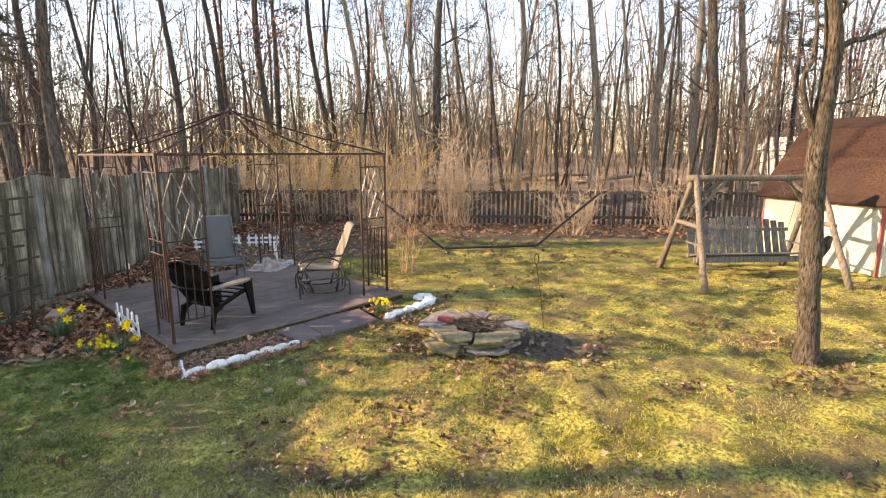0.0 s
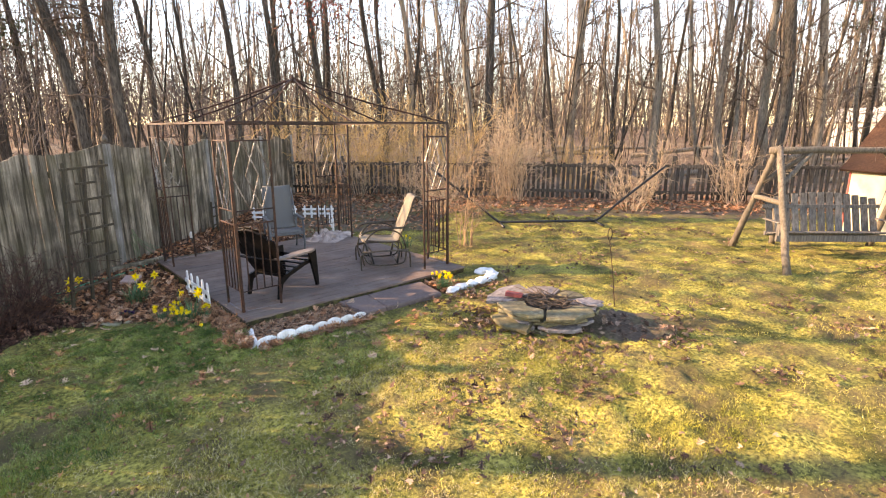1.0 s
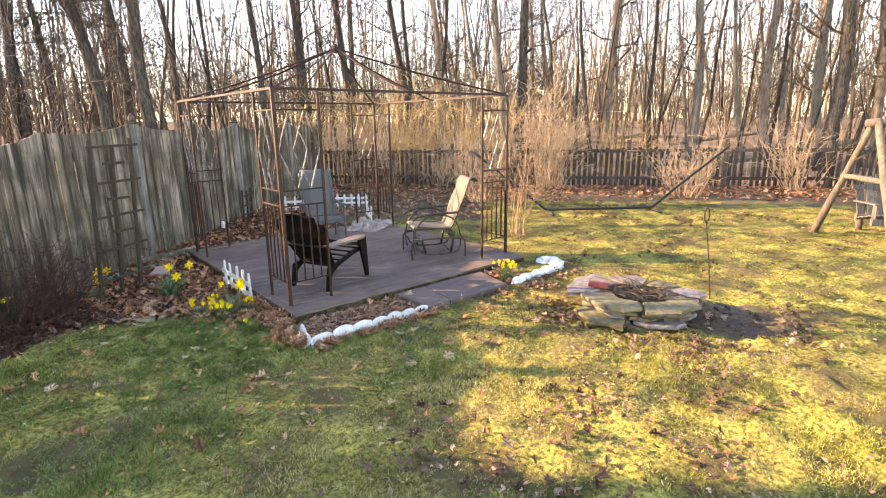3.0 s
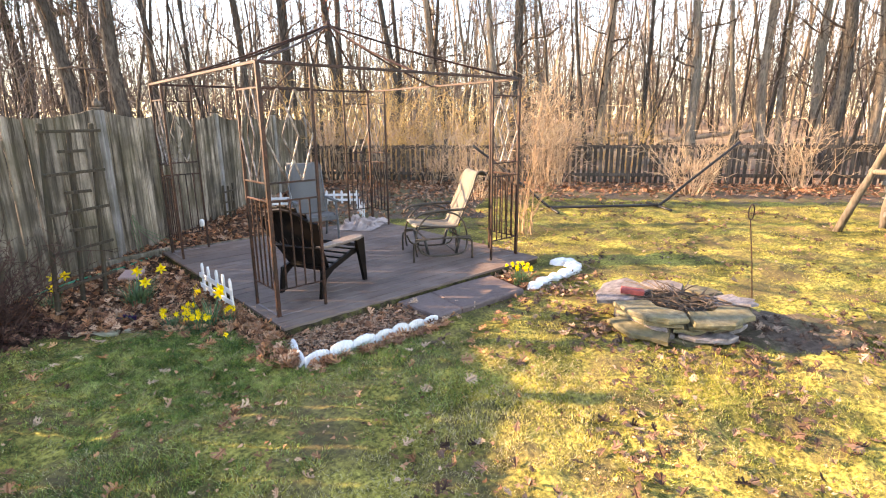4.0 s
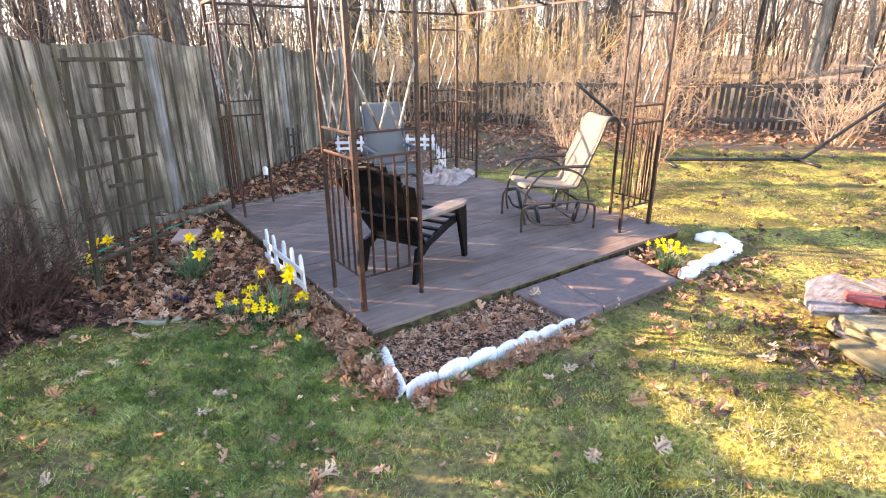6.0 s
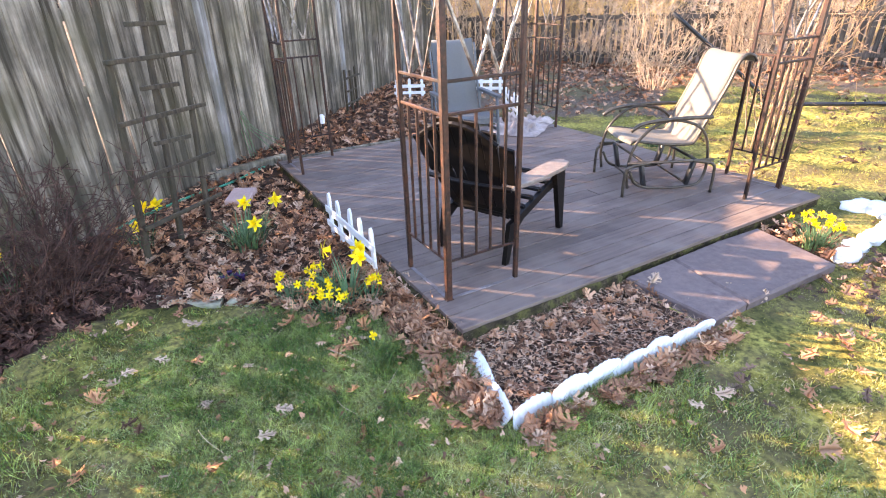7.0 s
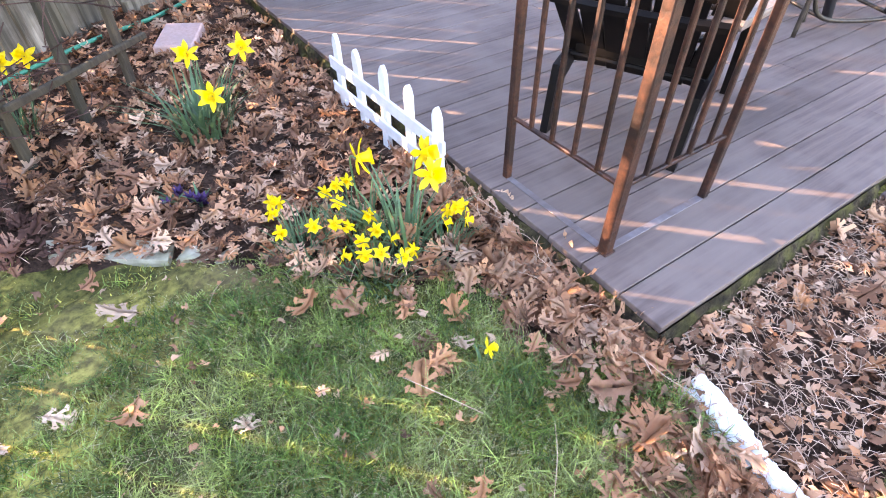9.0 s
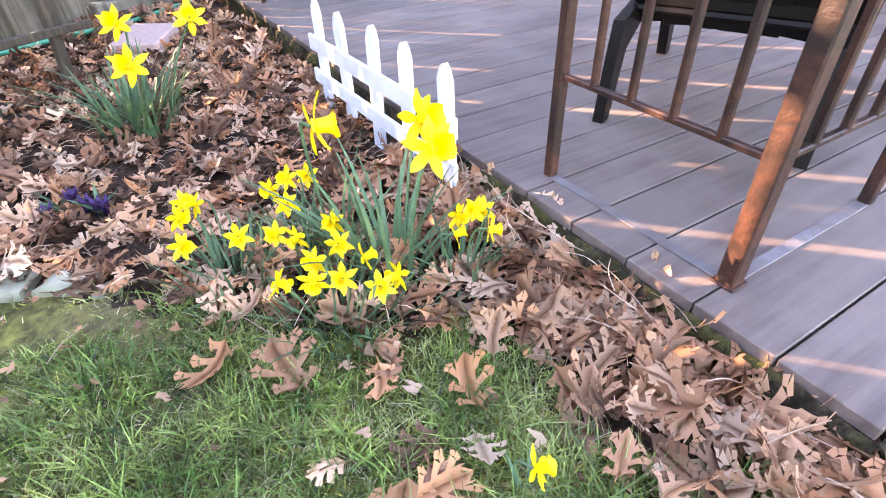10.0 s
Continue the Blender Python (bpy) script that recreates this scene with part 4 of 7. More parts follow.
# ---- fire pit ----
def build_pit():
    rng = random.Random(23)
    cx, cy = 2.46, -2.24
    t = thing("fire_pit", (cx, cy, 0), "round fire pit of stacked irregular tan flagstones on the lawn", "fire pit")
    def stone(a0, a1, ri, ro, z0, z1, mat, tx=0.0, ty=0.0, rough=0.08):
        """One flat stone: a broken sector of the ring, from bearing a0 to a1, tilted a little."""
        n = max(4, int((a1 - a0) / 14))
        out = []
        for k in range(n + 1):
            aa = radians(a0 + (a1 - a0) * k / n)
            r = ro * (1 + rng.uniform(-rough, rough)) * (0.94 if k in (0, n) else 1)
            out.append((cx + r * math.cos(aa), cy + r * math.sin(aa)))
        for f in (1.0, 0.5, 0.0):
            aa = radians(a0 + (a1 - a0) * f)
            r = ri * rng.uniform(0.85, 1.2)
            out.append((cx + r * math.cos(aa), cy + r * math.sin(aa)))
        st = Build().slab(out, z0, z1, 0.007, rng)
        am = radians((a0 + a1) / 2)
        mx, my = cx + ro * 0.75 * math.cos(am), cy + ro * 0.75 * math.sin(am)
        m = pose(mx, my, z0) @ pose(0, 0, 0, tx, ty, 0) @ pose(-mx, -my, -z0)
        st.v = [m @ Vector(v) for v in st.v]
        part("stone", st, mat, t)
    for z0, z1, ro, ri, cuts in ((-0.03, 0.05, 0.44, 0.22, (10, 75, 140, 188, 240, 300)), (0.053, 0.095, 0.49, 0.26, (-20, 50, 118, 205, 262, 318)),
                                 (0.098, 0.138, 0.46, 0.27, (20, 80, 150, 200, 236, 290)), (0.141, 0.176, 0.55, 0.28, (-10, 65, 100, 212, 285))):
        for a0, a1 in zip(cuts, cuts[1:] + (cuts[0] + 360,)):
            stone(a0 + 2, a1 - 2, ri, ro * rng.uniform(0.9, 1.13), z0 + rng.uniform(-0.003, 0.003), z1 - rng.uniform(0, 0.008), M_STONE if rng.random() < 0.65 else M_STONE_GREY, rng.uniform(-2.5, 2.5), rng.uniform(-2.5, 2.5))
    stone(150, 200, 0.36, 0.64, 0.075, 0.115, M_STONE, 2, -11, 0.05)
    for a0, a1, ri, ro, th, mat in ((66, 136, 0.30, 0.66, 0.04, M_STONE_GREY), (139, 214, 0.27, 0.55, 0.042, M_STONE), (217, 287, 0.29, 0.57, 0.046, M_STONE), (290, 332, 0.30, 0.55, 0.03, M_STONE_GREY), (334, 375, 0.29, 0.53, 0.036, M_STONE), (378, 423, 0.31, 0.54, 0.033, M_STONE_GREY)):
        stone(a0, a1, ri, ro, 0.180, 0.180 + th, mat, rng.uniform(-2, 2), rng.uniform(-2, 2), 0.06)
    stone(296, 318, 0.34, 0.58, 0.214, 0.236, M_STONE_GREY, 1, 2)
    for k in range(130):
        b = Build()
        a, r = rng.uniform(0, 6.28), rng.uniform(0, 0.27)
        p = Vector((cx + r * math.cos(a), cy + r * math.sin(a), rng.uniform(0.14, 0.245)))
        a2 = rng.uniform(0, 6.28)
        d = Vector((math.cos(a2), math.sin(a2), rng.uniform(-0.05, 0.35))) * rng.uniform(0.12, 0.3)
        b.tube([p, p + d * 0.5 + Vector((0, 0, 0.01)), p + d], [0.006, 0.005, 0.003], 4)
        part("stick", b, M_TWIG, t)
    ash = Build()
    ring = [(cx + 0.33 * math.cos(i * 0.449), cy + 0.33 * math.sin(i * 0.449)) for i in range(14)]
    ash.slab(ring, 0.0, 0.13, 0.012, rng)
    part("ash_bed", ash, M_ASH, t)
    part("brick", Build().box(pose(cx - 0.17, cy + 0.31, 0.252, 0, 4, -60), 0.19, 0.085, 0.045, 0.006), M_BRICKRED, t, "dull red brick")


def build_hook():
    x, y = 3.44, -2.52
    tx, ty = 3.37, -2.43
    t = thing("garden_stake", (x, y, 0), "thin rusty garden stake with a narrow looped top", "stake")
    part("rod", Build().tube([(x, y, -0.05), ((x + tx) / 2 + 0.006, (y + ty) / 2, 0.4), (tx, ty, 0.79)], 0.0055, 6), M_RUST, t)
    lp = [(tx + 0.024 * math.cos(a) * 0.69, ty - 0.024 * math.cos(a) * 0.72, 0.86 + 0.07 * math.sin(a)) for a in [k * math.pi / 8 - math.pi / 2 for k in range(17)]]
    part("loop", Build().tube(lp, 0.006, 6), M_RUST, t)


def build_hammock():
    t = thing("hammock_stand", (7.2, 1.3, 0), "empty black steel hammock stand on the lawn", "hammock stand")
    a, b = Vector((6.38, 1.94, 0.05)), Vector((8.05, 0.64, 0.05))
    d = (b - a).normalized()
    e = Vector((-d.y, d.x, 0))
    part("base_bar", Build().tube([a, b], 0.026, 8), M_BLACK, t, smooth=True)
    for p, s in ((a, -1), (b, 1)):
        q = p + d * s * 1.5 + Vector((0, 0, 1.18))
        part("upright", Build().tube(curve_pts([p - d * s * 0.12, p + d * s * 0.06 + Vector((0, 0, 0.03)), p.lerp(q, 0.4), q], 5), 0.026, 8), M_BLACK, t, smooth=True)
        part("foot", Build().tube([p - e * 0.5 + Vector((0, 0, -0.02)), p + e * 0.5 + Vector((0, 0, -0.02))], 0.024, 8), M_BLACK, t, smooth=True)
        part("hook", Build().tube(curve_pts([q, q + Vector((0, 0, 0.05)) - d * s * 0.04, q - d * s * 0.09], 4), 0.006, 6), M_BLACK, t)


def log(b, p, q, r0, r1, rng):
    p, q = Vector(p), Vector(q)
    n = 6
    pts = [p.lerp(q, i / n) + Vector((rng.uniform(-0.008, 0.008), rng.uniform(-0.008, 0.008), rng.uniform(-0.008, 0.008))) for i in range(n + 1)]
    b.tube(pts, [(r0 + (r1 - r0) * i / n) * rng.uniform(0.94, 1.06) for i in range(n + 1)], 10)
    return b


def build_swing():
    rng = random.Random(4)
    t = thing("porch_swing", (7.9, -3.7, 0), "rustic log A-frame garden swing with a grey slatted bench", "swing")
    top = Vector((7.42, -2.88, 1.70))
    r = Vector((0.72, -0.694, 0))
    s = Vector((0.694, 0.72, 0))
    L = 2.15
    part("ridge_log", log(Build(), top - r * 0.12, top + r * (L + 0.12), 0.055, 0.05, rng), M_LOG, t, smooth=True)
    fl, rl = Vector((6.40, -3.50, -0.03)), Vector((7.84, -2.24, -0.03))
    for k in (0, 1):
        o = r * L * k
        tp = top + o
        f, g = fl + o, rl + o
        if k:
            f = Vector((8.22, -5.08, -0.03))
            g = f + (rl - fl) * 0.95
        part("leg", log(Build(), f, tp + (tp - f).normalized() * 0.06 - s * 0.04, 0.055, 0.045, rng), M_LOG, t, smooth=True)
        part("leg", log(Build(), g, tp + (tp - g).normalized() * 0.04 + s * 0.04, 0.055, 0.045, rng), M_LOG, t, smooth=True)
        c0, c1 = f.lerp(tp, 0.56), g.lerp(tp, 0.56)
        e = (c1 - c0).normalized()
        part("crossbar", log(Build(), c0 - e * 0.07, c1 + e * 0.07, 0.042, 0.04, rng), M_LOG, t, smooth=True)
        w = r if k == 0 else -r
        part("brace", log(Build(), f.lerp(tp, 0.7), tp + w * 0.52 - Vector((0, 0, 0.04)), 0.036, 0.034, rng), M_LOG, t, smooth=True)
        part("brace", log(Build(), g.lerp(tp, 0.7), tp + w * 0.50 - Vector((0, 0, 0.05)), 0.036, 0.034, rng), M_LOG, t, smooth=True)
    part("stump_post", log(Build(), (8.47, -2.69, -0.02), (8.45, -2.70, 0.72), 0.055, 0.055, rng), M_LOG, t, smooth=True)
    # bench
    c = top + r * (L * 0.46) + Vector((0, 0, -1.70))
    at = lambda u, v, z: c + r * (u * 1.36 + 0.02) - s * v + Vector((0, 0, z - 0.03))
    bench = part("bench_frame", Build().bar(at(-0.68, 0.12, 0.35), at(0.68, 0.12, 0.35), 0.05, 0.1), M_SWING, t)
    fr = Build()
    fr.bar(at(-0.68, -0.2, 0.37), at(0.68, -0.2, 0.37), 0.05, 0.07)
    part("rear_rail", fr, M_SWING, t)
    n = 13
    for k in range(n):
        u = -0.62 + 1.24 * k / (n - 1)
        h = 0.90 + 0.13 * math.cos(u * 2.2)
        part("back_slat", Build().bar(at(u, -0.2, 0.37), at(u, -0.38, h), 0.018, 0.11, up=(r.x, r.y, 0)).mesh("back_slat"), M_SWING, bench)
    part("back_rail", Build().bar(at(-0.70, -0.325, 0.80), at(0.70, -0.325, 0.80), 0.03, 0.06), M_SWING, bench)
    for k in range(5):
        v = -0.18 + 0.08 * k
        part("seat_slat", Build().bar(at(-0.67, v, 0.40 + 0.02 * k - 0.03), at(0.67, v, 0.40 + 0.02 * k - 0.03), 0.07, 0.018), M_SWING, bench)
    for u in (-0.66, 0.66):
        part("armrest", Build().bar(at(u, -0.3, 0.60), at(u, 0.16, 0.60), 0.06, 0.02), M_SWING, bench)
        part("arm_post", Build().bar(at(u, 0.12, 0.39), at(u, 0.12, 0.59), 0.05, 0.05), M_SWING, bench)
        for v in (-0.3, 0.12):
            part("chain", Build().tube([at(u, v, 0.62), at(u * 0.98, -0.02, 1.66)], 0.005, 4), M_BLACK, t)


def build_front_tree():
    t = thing("lawn_tree", (4.38, -5.09, 0), "forked bare tree with furrowed brown bark on the lawn", "tree")
    pts = [(4.38, -5.09, -0.05), (4.375, -5.085, 0.08), (4.37, -5.08, 0.25), (4.34, -5.05, 0.72), (4.31, -5.02, 1.3), (4.28, -4.99, 1.8), (4.27, -4.98, 2.23), (4.28, -4.99, 2.54), (4.29, -5.0, 2.8), (4.295, -5.0, 3.07), (4.27, -4.97, 3.4), (4.24, -4.94, 3.8), (4.3, -4.95, 5.2), (4.25, -4.8, 7.5)]
    key = [0.19, 0.155, 0.13, 0.122, 0.118, 0.112, 0.116, 0.105, 0.10, 0.102, 0.088, 0.082, 0.06, 0.03]
    P = curve_pts(pts, 5)
    rad = [0.78 * key[i // 5] + 0.78 * (key[min(i // 5 + 1, 13)] - key[i // 5]) * (i % 5) / 5 for i in range(len(P))]
    b = Build().tube(P, rad, 24)
    b.v = [v + (v - Vector((4.31, -5.02, v.z))).normalized() * (0.014 * noise.noise((v.x * 9, v.y * 9, v.z * 2.5)) + 0.008 * noise.noise((v.x * 30, v.y * 30, v.z * 5))) for v in b.v]
    part("trunk", b, M_BARK_FRONT, t, smooth=True)
    l = [(4.28, -4.985, 2.1), (4.22, -4.925, 2.34), (4.15, -4.85, 2.59), (4.12, -4.82, 2.8), (4.165, -4.87, 3.0), (4.17, -4.87, 3.29), (4.13, -4.83, 3.63), (4.0, -4.7, 5.0)]
    part("fork", Build().tube(curve_pts(l, 4), [0.046, 0.041, 0.037, 0.035] + [0.033 - 0.0009 * i for i in range(25)], 10), M_BARK_FRONT, t, smooth=True)
    part("burl", Build().tube([(4.35, -5.06, 1.14), (4.40, -5.11, 1.22), (4.44, -5.15, 1.30)], [0.075, 0.065, 0.025], 9), M_BARK_FRONT, t, smooth=True)
    for k, (line, r0) in enumerate((([(4.29, -5.0, 3.05), (4.4, -5.12, 3.14), (4.51, -5.23, 3.17), (4.75, -5.45, 3.3), (5.1, -5.9, 3.4)], 0.034), ([(4.28, -4.99, 2.56), (4.42, -5.13, 2.59), (4.56, -5.28, 2.67), (4.7, -5.42, 2.85)], 0.014))):
        c = curve_pts(line, 4)
        limb = part("limb", Build().tube(c, [r0 * (1 - 0.6 * i / len(c)) for i in range(len(c))], 7), M_BARK_FRONT, t, smooth=True)
        v, f = bramble(np.array([c[i] for i in range(4, len(c), 2)]), np.array([(0.4, -0.5, 0.3 - 0.4 * (i % 4 == 0)) for i in range(4, len(c), 2)]), np.array([0.5 for i in range(4, len(c), 2)]), np.array([0.006 for i in range(4, len(c), 2)]), (4, 3), 5 + k, 3, 0.3, 0.0)
        part("twig", quad_mesh("twig", v, f), M_TWIG, limb)
    rng = random.Random(31)
    starts = [(4.25, -4.95, 2.0, -0.5, 0.5, -0.15, 0.5, 0.008), (4.14, -4.84, 2.7, -0.5, 0.6, 0.1, 0.6, 0.008)] + [(4.29, -4.97, 3.5 + 0.4 * i, math.cos(i * 2.2), math.sin(i * 2.2), 0.6, rng.uniform(1.2, 2.2), 0.025) for i in range(9)]
    for k, (x, y, z, dx, dy, dz, L, r) in enumerate(starts):
        v, f = bramble(np.array([(x, y, z)]), np.array([(dx, dy, dz)]), np.array([L]), np.array([r]), (6, 4), 70 + k, 4, 0.2, 0.05)
        part("branch", quad_mesh("branch", v, f), M_TWIG, t)


def build_shed():
    t = thing("garden_shed", (10.2, -4.3, 0), "cream garden shed with a brown shingled gambrel roof, red trim", "shed")
    R = Vector((9.63, -5.29, 0))
    e, i = Vector((0.517, 0.856, 0)), Vector((0.856, -0.517, 0))
    at = lambda u, v, z: R + e * u + i * v + Vector((0, 0, z))
    W, D = 2.36, 3.0
    ZE = 1.22

    def panel(name, c, mat, th=0.05):
        b = Build()
        nrm = (c[1] - c[0]).cross(c[3] - c[0]).normalized() * th
        b.add([Vector(p) for p in c] + [Vector(p) - nrm for p in c], [(0, 1, 2, 3), (7, 6, 5, 4), (0, 4, 5, 1), (1, 5, 6, 2), (2, 6, 7, 3), (3, 7, 4, 0)])
        return part(name, b, mat, t)
    panel("wall", [at(0, 0, 0), at(W, 0, 0), at(W, 0, ZE + 0.1), at(0, 0, ZE + 0.1)], M_CREAM)
    panel("wall", [at(W, 0, 0), at(W, D, 0), at(W, D, ZE + 0.2), at(W, 0, ZE + 0.2)], M_CREAM)
    panel("wall", [at(0, D, 0), at(0, 0, 0), at(0, 0, ZE + 0.2), at(0, D, ZE + 0.2)], M_CREAM)
    part("corner_trim", Build().bar(at(0, -0.03, 0), at(0, -0.03, ZE), 0.09, 0.03, up=tuple(e)), M_RED, t, "barn-red corner board")
    part("corner_trim", Build().bar(at(W, -0.03, 0), at(W, -0.03, ZE), 0.07, 0.03, up=tuple(e)), M_RED, t, "barn-red corner board")
    prof = [(-0.16, ZE - 0.02), (0.0, ZE + 0.12), (0.50, 2.0), (0.95, 2.56), (1.55, 2.78), (2.6, 2.1), (3.1, ZE)]
    u0, u1 = -0.35, W + 0.14
    rng = random.Random(2)
    for k in range(len(prof) - 1):
        (v0, z0), (v1, z1) = prof[k], prof[k + 1]
        p = panel("roof_slope", [at(u0, v0, z0), at(u1, v0, z0), at(u1, v1, z1), at(u0, v1, z1)], M_SHINGLE)
        if k in (1, 2, 3):
            ln = math.hypot(v1 - v0, z1 - z0)
            rows = int(ln / 0.14)
            nx, nz = -(z1 - z0) / ln, (v1 - v0) / ln
            for j in range(rows):
                u = u0
                while u < u1 - 0.05:
                    w = min(rng.uniform(0.25, 0.36), u1 - u)
                    f0, f1 = j / rows, min(1.0, (j + 1.15) / rows)
                    b = Build()
                    lift0, lift1 = 0.016, 0.004
                    va, za, vb, zb = v0 + (v1 - v0) * f0, z0 + (z1 - z0) * f0, v0 + (v1 - v0) * f1, z0 + (z1 - z0) * f1
                    c4 = [at(u + 0.003, va + nx * lift0, za + nz * lift0), at(u + w - 0.003, va + nx * lift0, za + nz * lift0), at(u + w - 0.003, vb + nx * lift1, zb + nz * lift1), at(u + 0.003, vb + nx * lift1, zb + nz * lift1)]
                    c5 = [at(u + 0.003, va, za), at(u + w - 0.003, va, za)]
                    b.add(c4 + c5, [(0, 1, 2, 3), (4, 5, 1, 0)])
                    part("shingle", b, M_SHINGLE, p)
                    u += w
    gable = Build()
    gp = [at(W + 0.005, v, z - 0.02) for v, z in prof]
    gable.add(gp, [tuple(range(len(gp)))])
    part("gable", gable, M_CREAM, t)


def build_far_house():
    t = thing("house", (33.5, 0.5, 0.9), "small white house glimpsed far off through the trees", "house")
    c = Vector((34.6, -0.85, ground_z(34, 0) + 0.2))
    fwd, rt = Vector((0.727, 0.687, 0)), Vector((0.687, -0.727, 0))
    at = lambda u, v, z: c + rt * u + fwd * v + Vector((0, 0, z))
    b = Build()
    w, h, rdg = 0.42, 1.95, 2.3
    b.add([at(-w, 0, 0), at(w, 0, 0), at(w, 0, h), at(0, 0, rdg), at(-w, 0, h), at(-w, 5, 0), at(w, 5, 0), at(w, 5, h), at(0, 5, rdg), at(-w, 5, h)],
          [(0, 1, 2, 3, 4), (9, 8, 7, 6, 5), (0, 4, 9, 5), (1, 6, 7, 2)])
    part("wall", b, M_GREYWHITE, t)
    rf = Build()
    for s in (-1, 1):
        rf.add([at(0, -0.2, rdg + 0.05), at(s * (w + 0.25), -0.2, h - 0.3), at(s * (w + 0.25), 5.2, h - 0.3), at(0, 5.2, rdg + 0.05),
                at(0, -0.2, rdg - 0.05), at(s * (w + 0.25), -0.2, h - 0.4), at(s * (w + 0.25), 5.2, h - 0.4), at(0, 5.2, rdg - 0.05)],
               [(0, 1, 2, 3), (7, 6, 5, 4), (0, 4, 5, 1), (1, 5, 6, 2), (2, 6, 7, 3)])
    part("roof", rf, M_GREYWHITE, t)
    wd = part("window", Build().bar(at(-0.55, -0.03, 1.1), at(-0.15, -0.03, 1.1), 0.05, 0.8), M_WHITE, t)
    part("pane", Build().bar(at(-0.5, -0.06, 1.1), at(-0.2, -0.06, 1.1), 0.02, 0.68), M_DARKGLASS, wd)


def build_step():
    t = thing("stone_step", (1.75, -0.55, 0), "pair of grey-mauve bluestone slabs laid as a step before the deck", "paving")
    rng = random.Random(6)
    a = [(1.02, -0.30), (1.42, -0.295), (1.33, -0.83), (1.05, -0.84)]
    b = [(1.43, -0.295), (1.86, -0.29), (2.28, -0.31), (2.16, -0.86), (1.34, -0.835)]
    for o in (a, b):
        part("slab", Build().slab(o, -0.02, 0.05, 0.003, rng), M_SLAB, t)


def edging(pts, rng, group, size, tilt=0):
    """A run of white edging pieces with ribbed faces and a toothed top."""
    for p, q in zip(pts, pts[1:]):
        p, q = Vector((*p, 0)), Vector((*q, 0))
        n = max(1, round((q - p).length / size))
        d = (q - p) / n
        for k in range(n):
            a = p + d * k
            ang = math.degrees(math.atan2(d.y, d.x))
            w = d.length * (0.97 if tilt else 1.03)
            h = rng.uniform(0.082, 0.104) * (0.75 if tilt else 1.0)
            b = Build()
            m = 29
            vs = []
            chip = [rng.uniform(-0.004, 0.002) for _ in range(m)]
            for side in (-1, 1):
                for j in range(m):
                    f = j / (m - 1)
                    rib = 0.3 if tilt else abs(math.sin(7 * math.pi * f))
                    u = w * f - w / 2
                    end = max(0.0, math.sin(math.pi * f)) ** 0.5
                    z = h * ((0.80 + 0.14 * end) if tilt else (0.58 + 0.40 * end)) + 0.005 * rib + chip[j]
                    th = 0.006 + 0.004 * rib
                    vs += [(u, side * (th + 0.002), -0.03), (u, side * th, z - 0.008), (u, side * th * 0.45, z)]
            fs = []
            o = 3 * m
            for j in range(m - 1):
                A, B = 3 * j, o + 3 * j
                for r in (0, 1):
                    fs += [(A + r, A + 3 + r, A + 4 + r, A + 1 + r), (B + 1 + r, B + 4 + r, B + 3 + r, B + r)]
                fs.append((A + 2, A + 5, B + 5, B + 2))
            e = 3 * (m - 1)
            fs += [(0, 1, 2, o + 2, o + 1, o), (e + 2, e + 1, e, o + e, o + e + 1, o + e + 2)]
            b.add(vs, fs)
            c = a + d / 2
            ob = solo("edging_piece", b, M_EDGING, "white ribbed lawn edging piece set in leaf litter", "edging", group)
            ob.matrix_basis = pose(c.x, c.y, 0, rng.uniform(-8, 8) + tilt, rng.uniform(-4, 4), ang + (rng.uniform(-4, 4)))


def rock(name, x, y, z, rx, ry, rz, mat, label, category, seed, group="", turn=0):
    rng = random.Random(seed)
    bm = bmesh.new()
    bmesh.ops.create_icosphere(bm, subdivisions=3, radius=1)
    for v in bm.verts:
        n = noise.noise(v.co * 1.3 + Vector((seed, 0, 0))) * 0.45 + noise.noise(v.co * 3.5 + Vector((0, seed, 0))) * 0.2
        v.co = Vector((v.co.x * rx, v.co.y * ry, v.co.z * rz)) * (1 + n)
    me = bpy.data.meshes.new(name)
    bm.to_mesh(me)
    bm.free()
    me.polygons.foreach_set("use_smooth", [True] * len(me.polygons))
    me.materials.append(mat)
    ob = tagged(new(name, me), label, category, group)
    ob.matrix_basis = pose(x, y, z, 0, 0, turn)


def small_picket(p, q, n, label, h=0.33, tail=None):
    p, q = Vector((*p, 0)), Vector((*q, 0))
    t = thing("picket_border", ((p.x + q.x) / 2, (p.y + q.y) / 2, 0), label, "border fence", "white picket borders")
    d = (q - p).normalized()
    up = (d.x, d.y, 0)
    for k in range(n):
        c = p.lerp(q, k / (n - 1))
        b = Build()
        vs = []
        for y in (-0.008, 0.008):
            vs += [(-0.022, y, -0.04), (0.022, y, -0.04), (0.022, y, h - 0.035), (0.012, y, h - 0.012), (0, y, h), (-0.012, y, h - 0.012), (-0.022, y, h - 0.035)]
        b.add(vs, [tuple(range(7)), tuple(range(13, 6, -1))] + [(i, i + 7, (i + 1) % 7 + 7, (i + 1) % 7) for i in range(7)])
        ang = math.degrees(math.atan2(d.y, d.x))
        part("picket", b, M_WHITE, t, place=pose(c.x, c.y, 0, 1.5 * math.sin(k * 2.1), 0, ang + 2 * math.sin(k)))
    nrm = Vector((d.y, -d.x, 0)) * 0.014
    for z, w in ((0.10, 0.045), (0.205, 0.05)):
        part("rail", Build().bar(p - d * 0.05 + nrm + Vector((0, 0, z)), q + d * 0.05 + nrm + Vector((0, 0, z)), 0.012, w), M_WHITE, t)


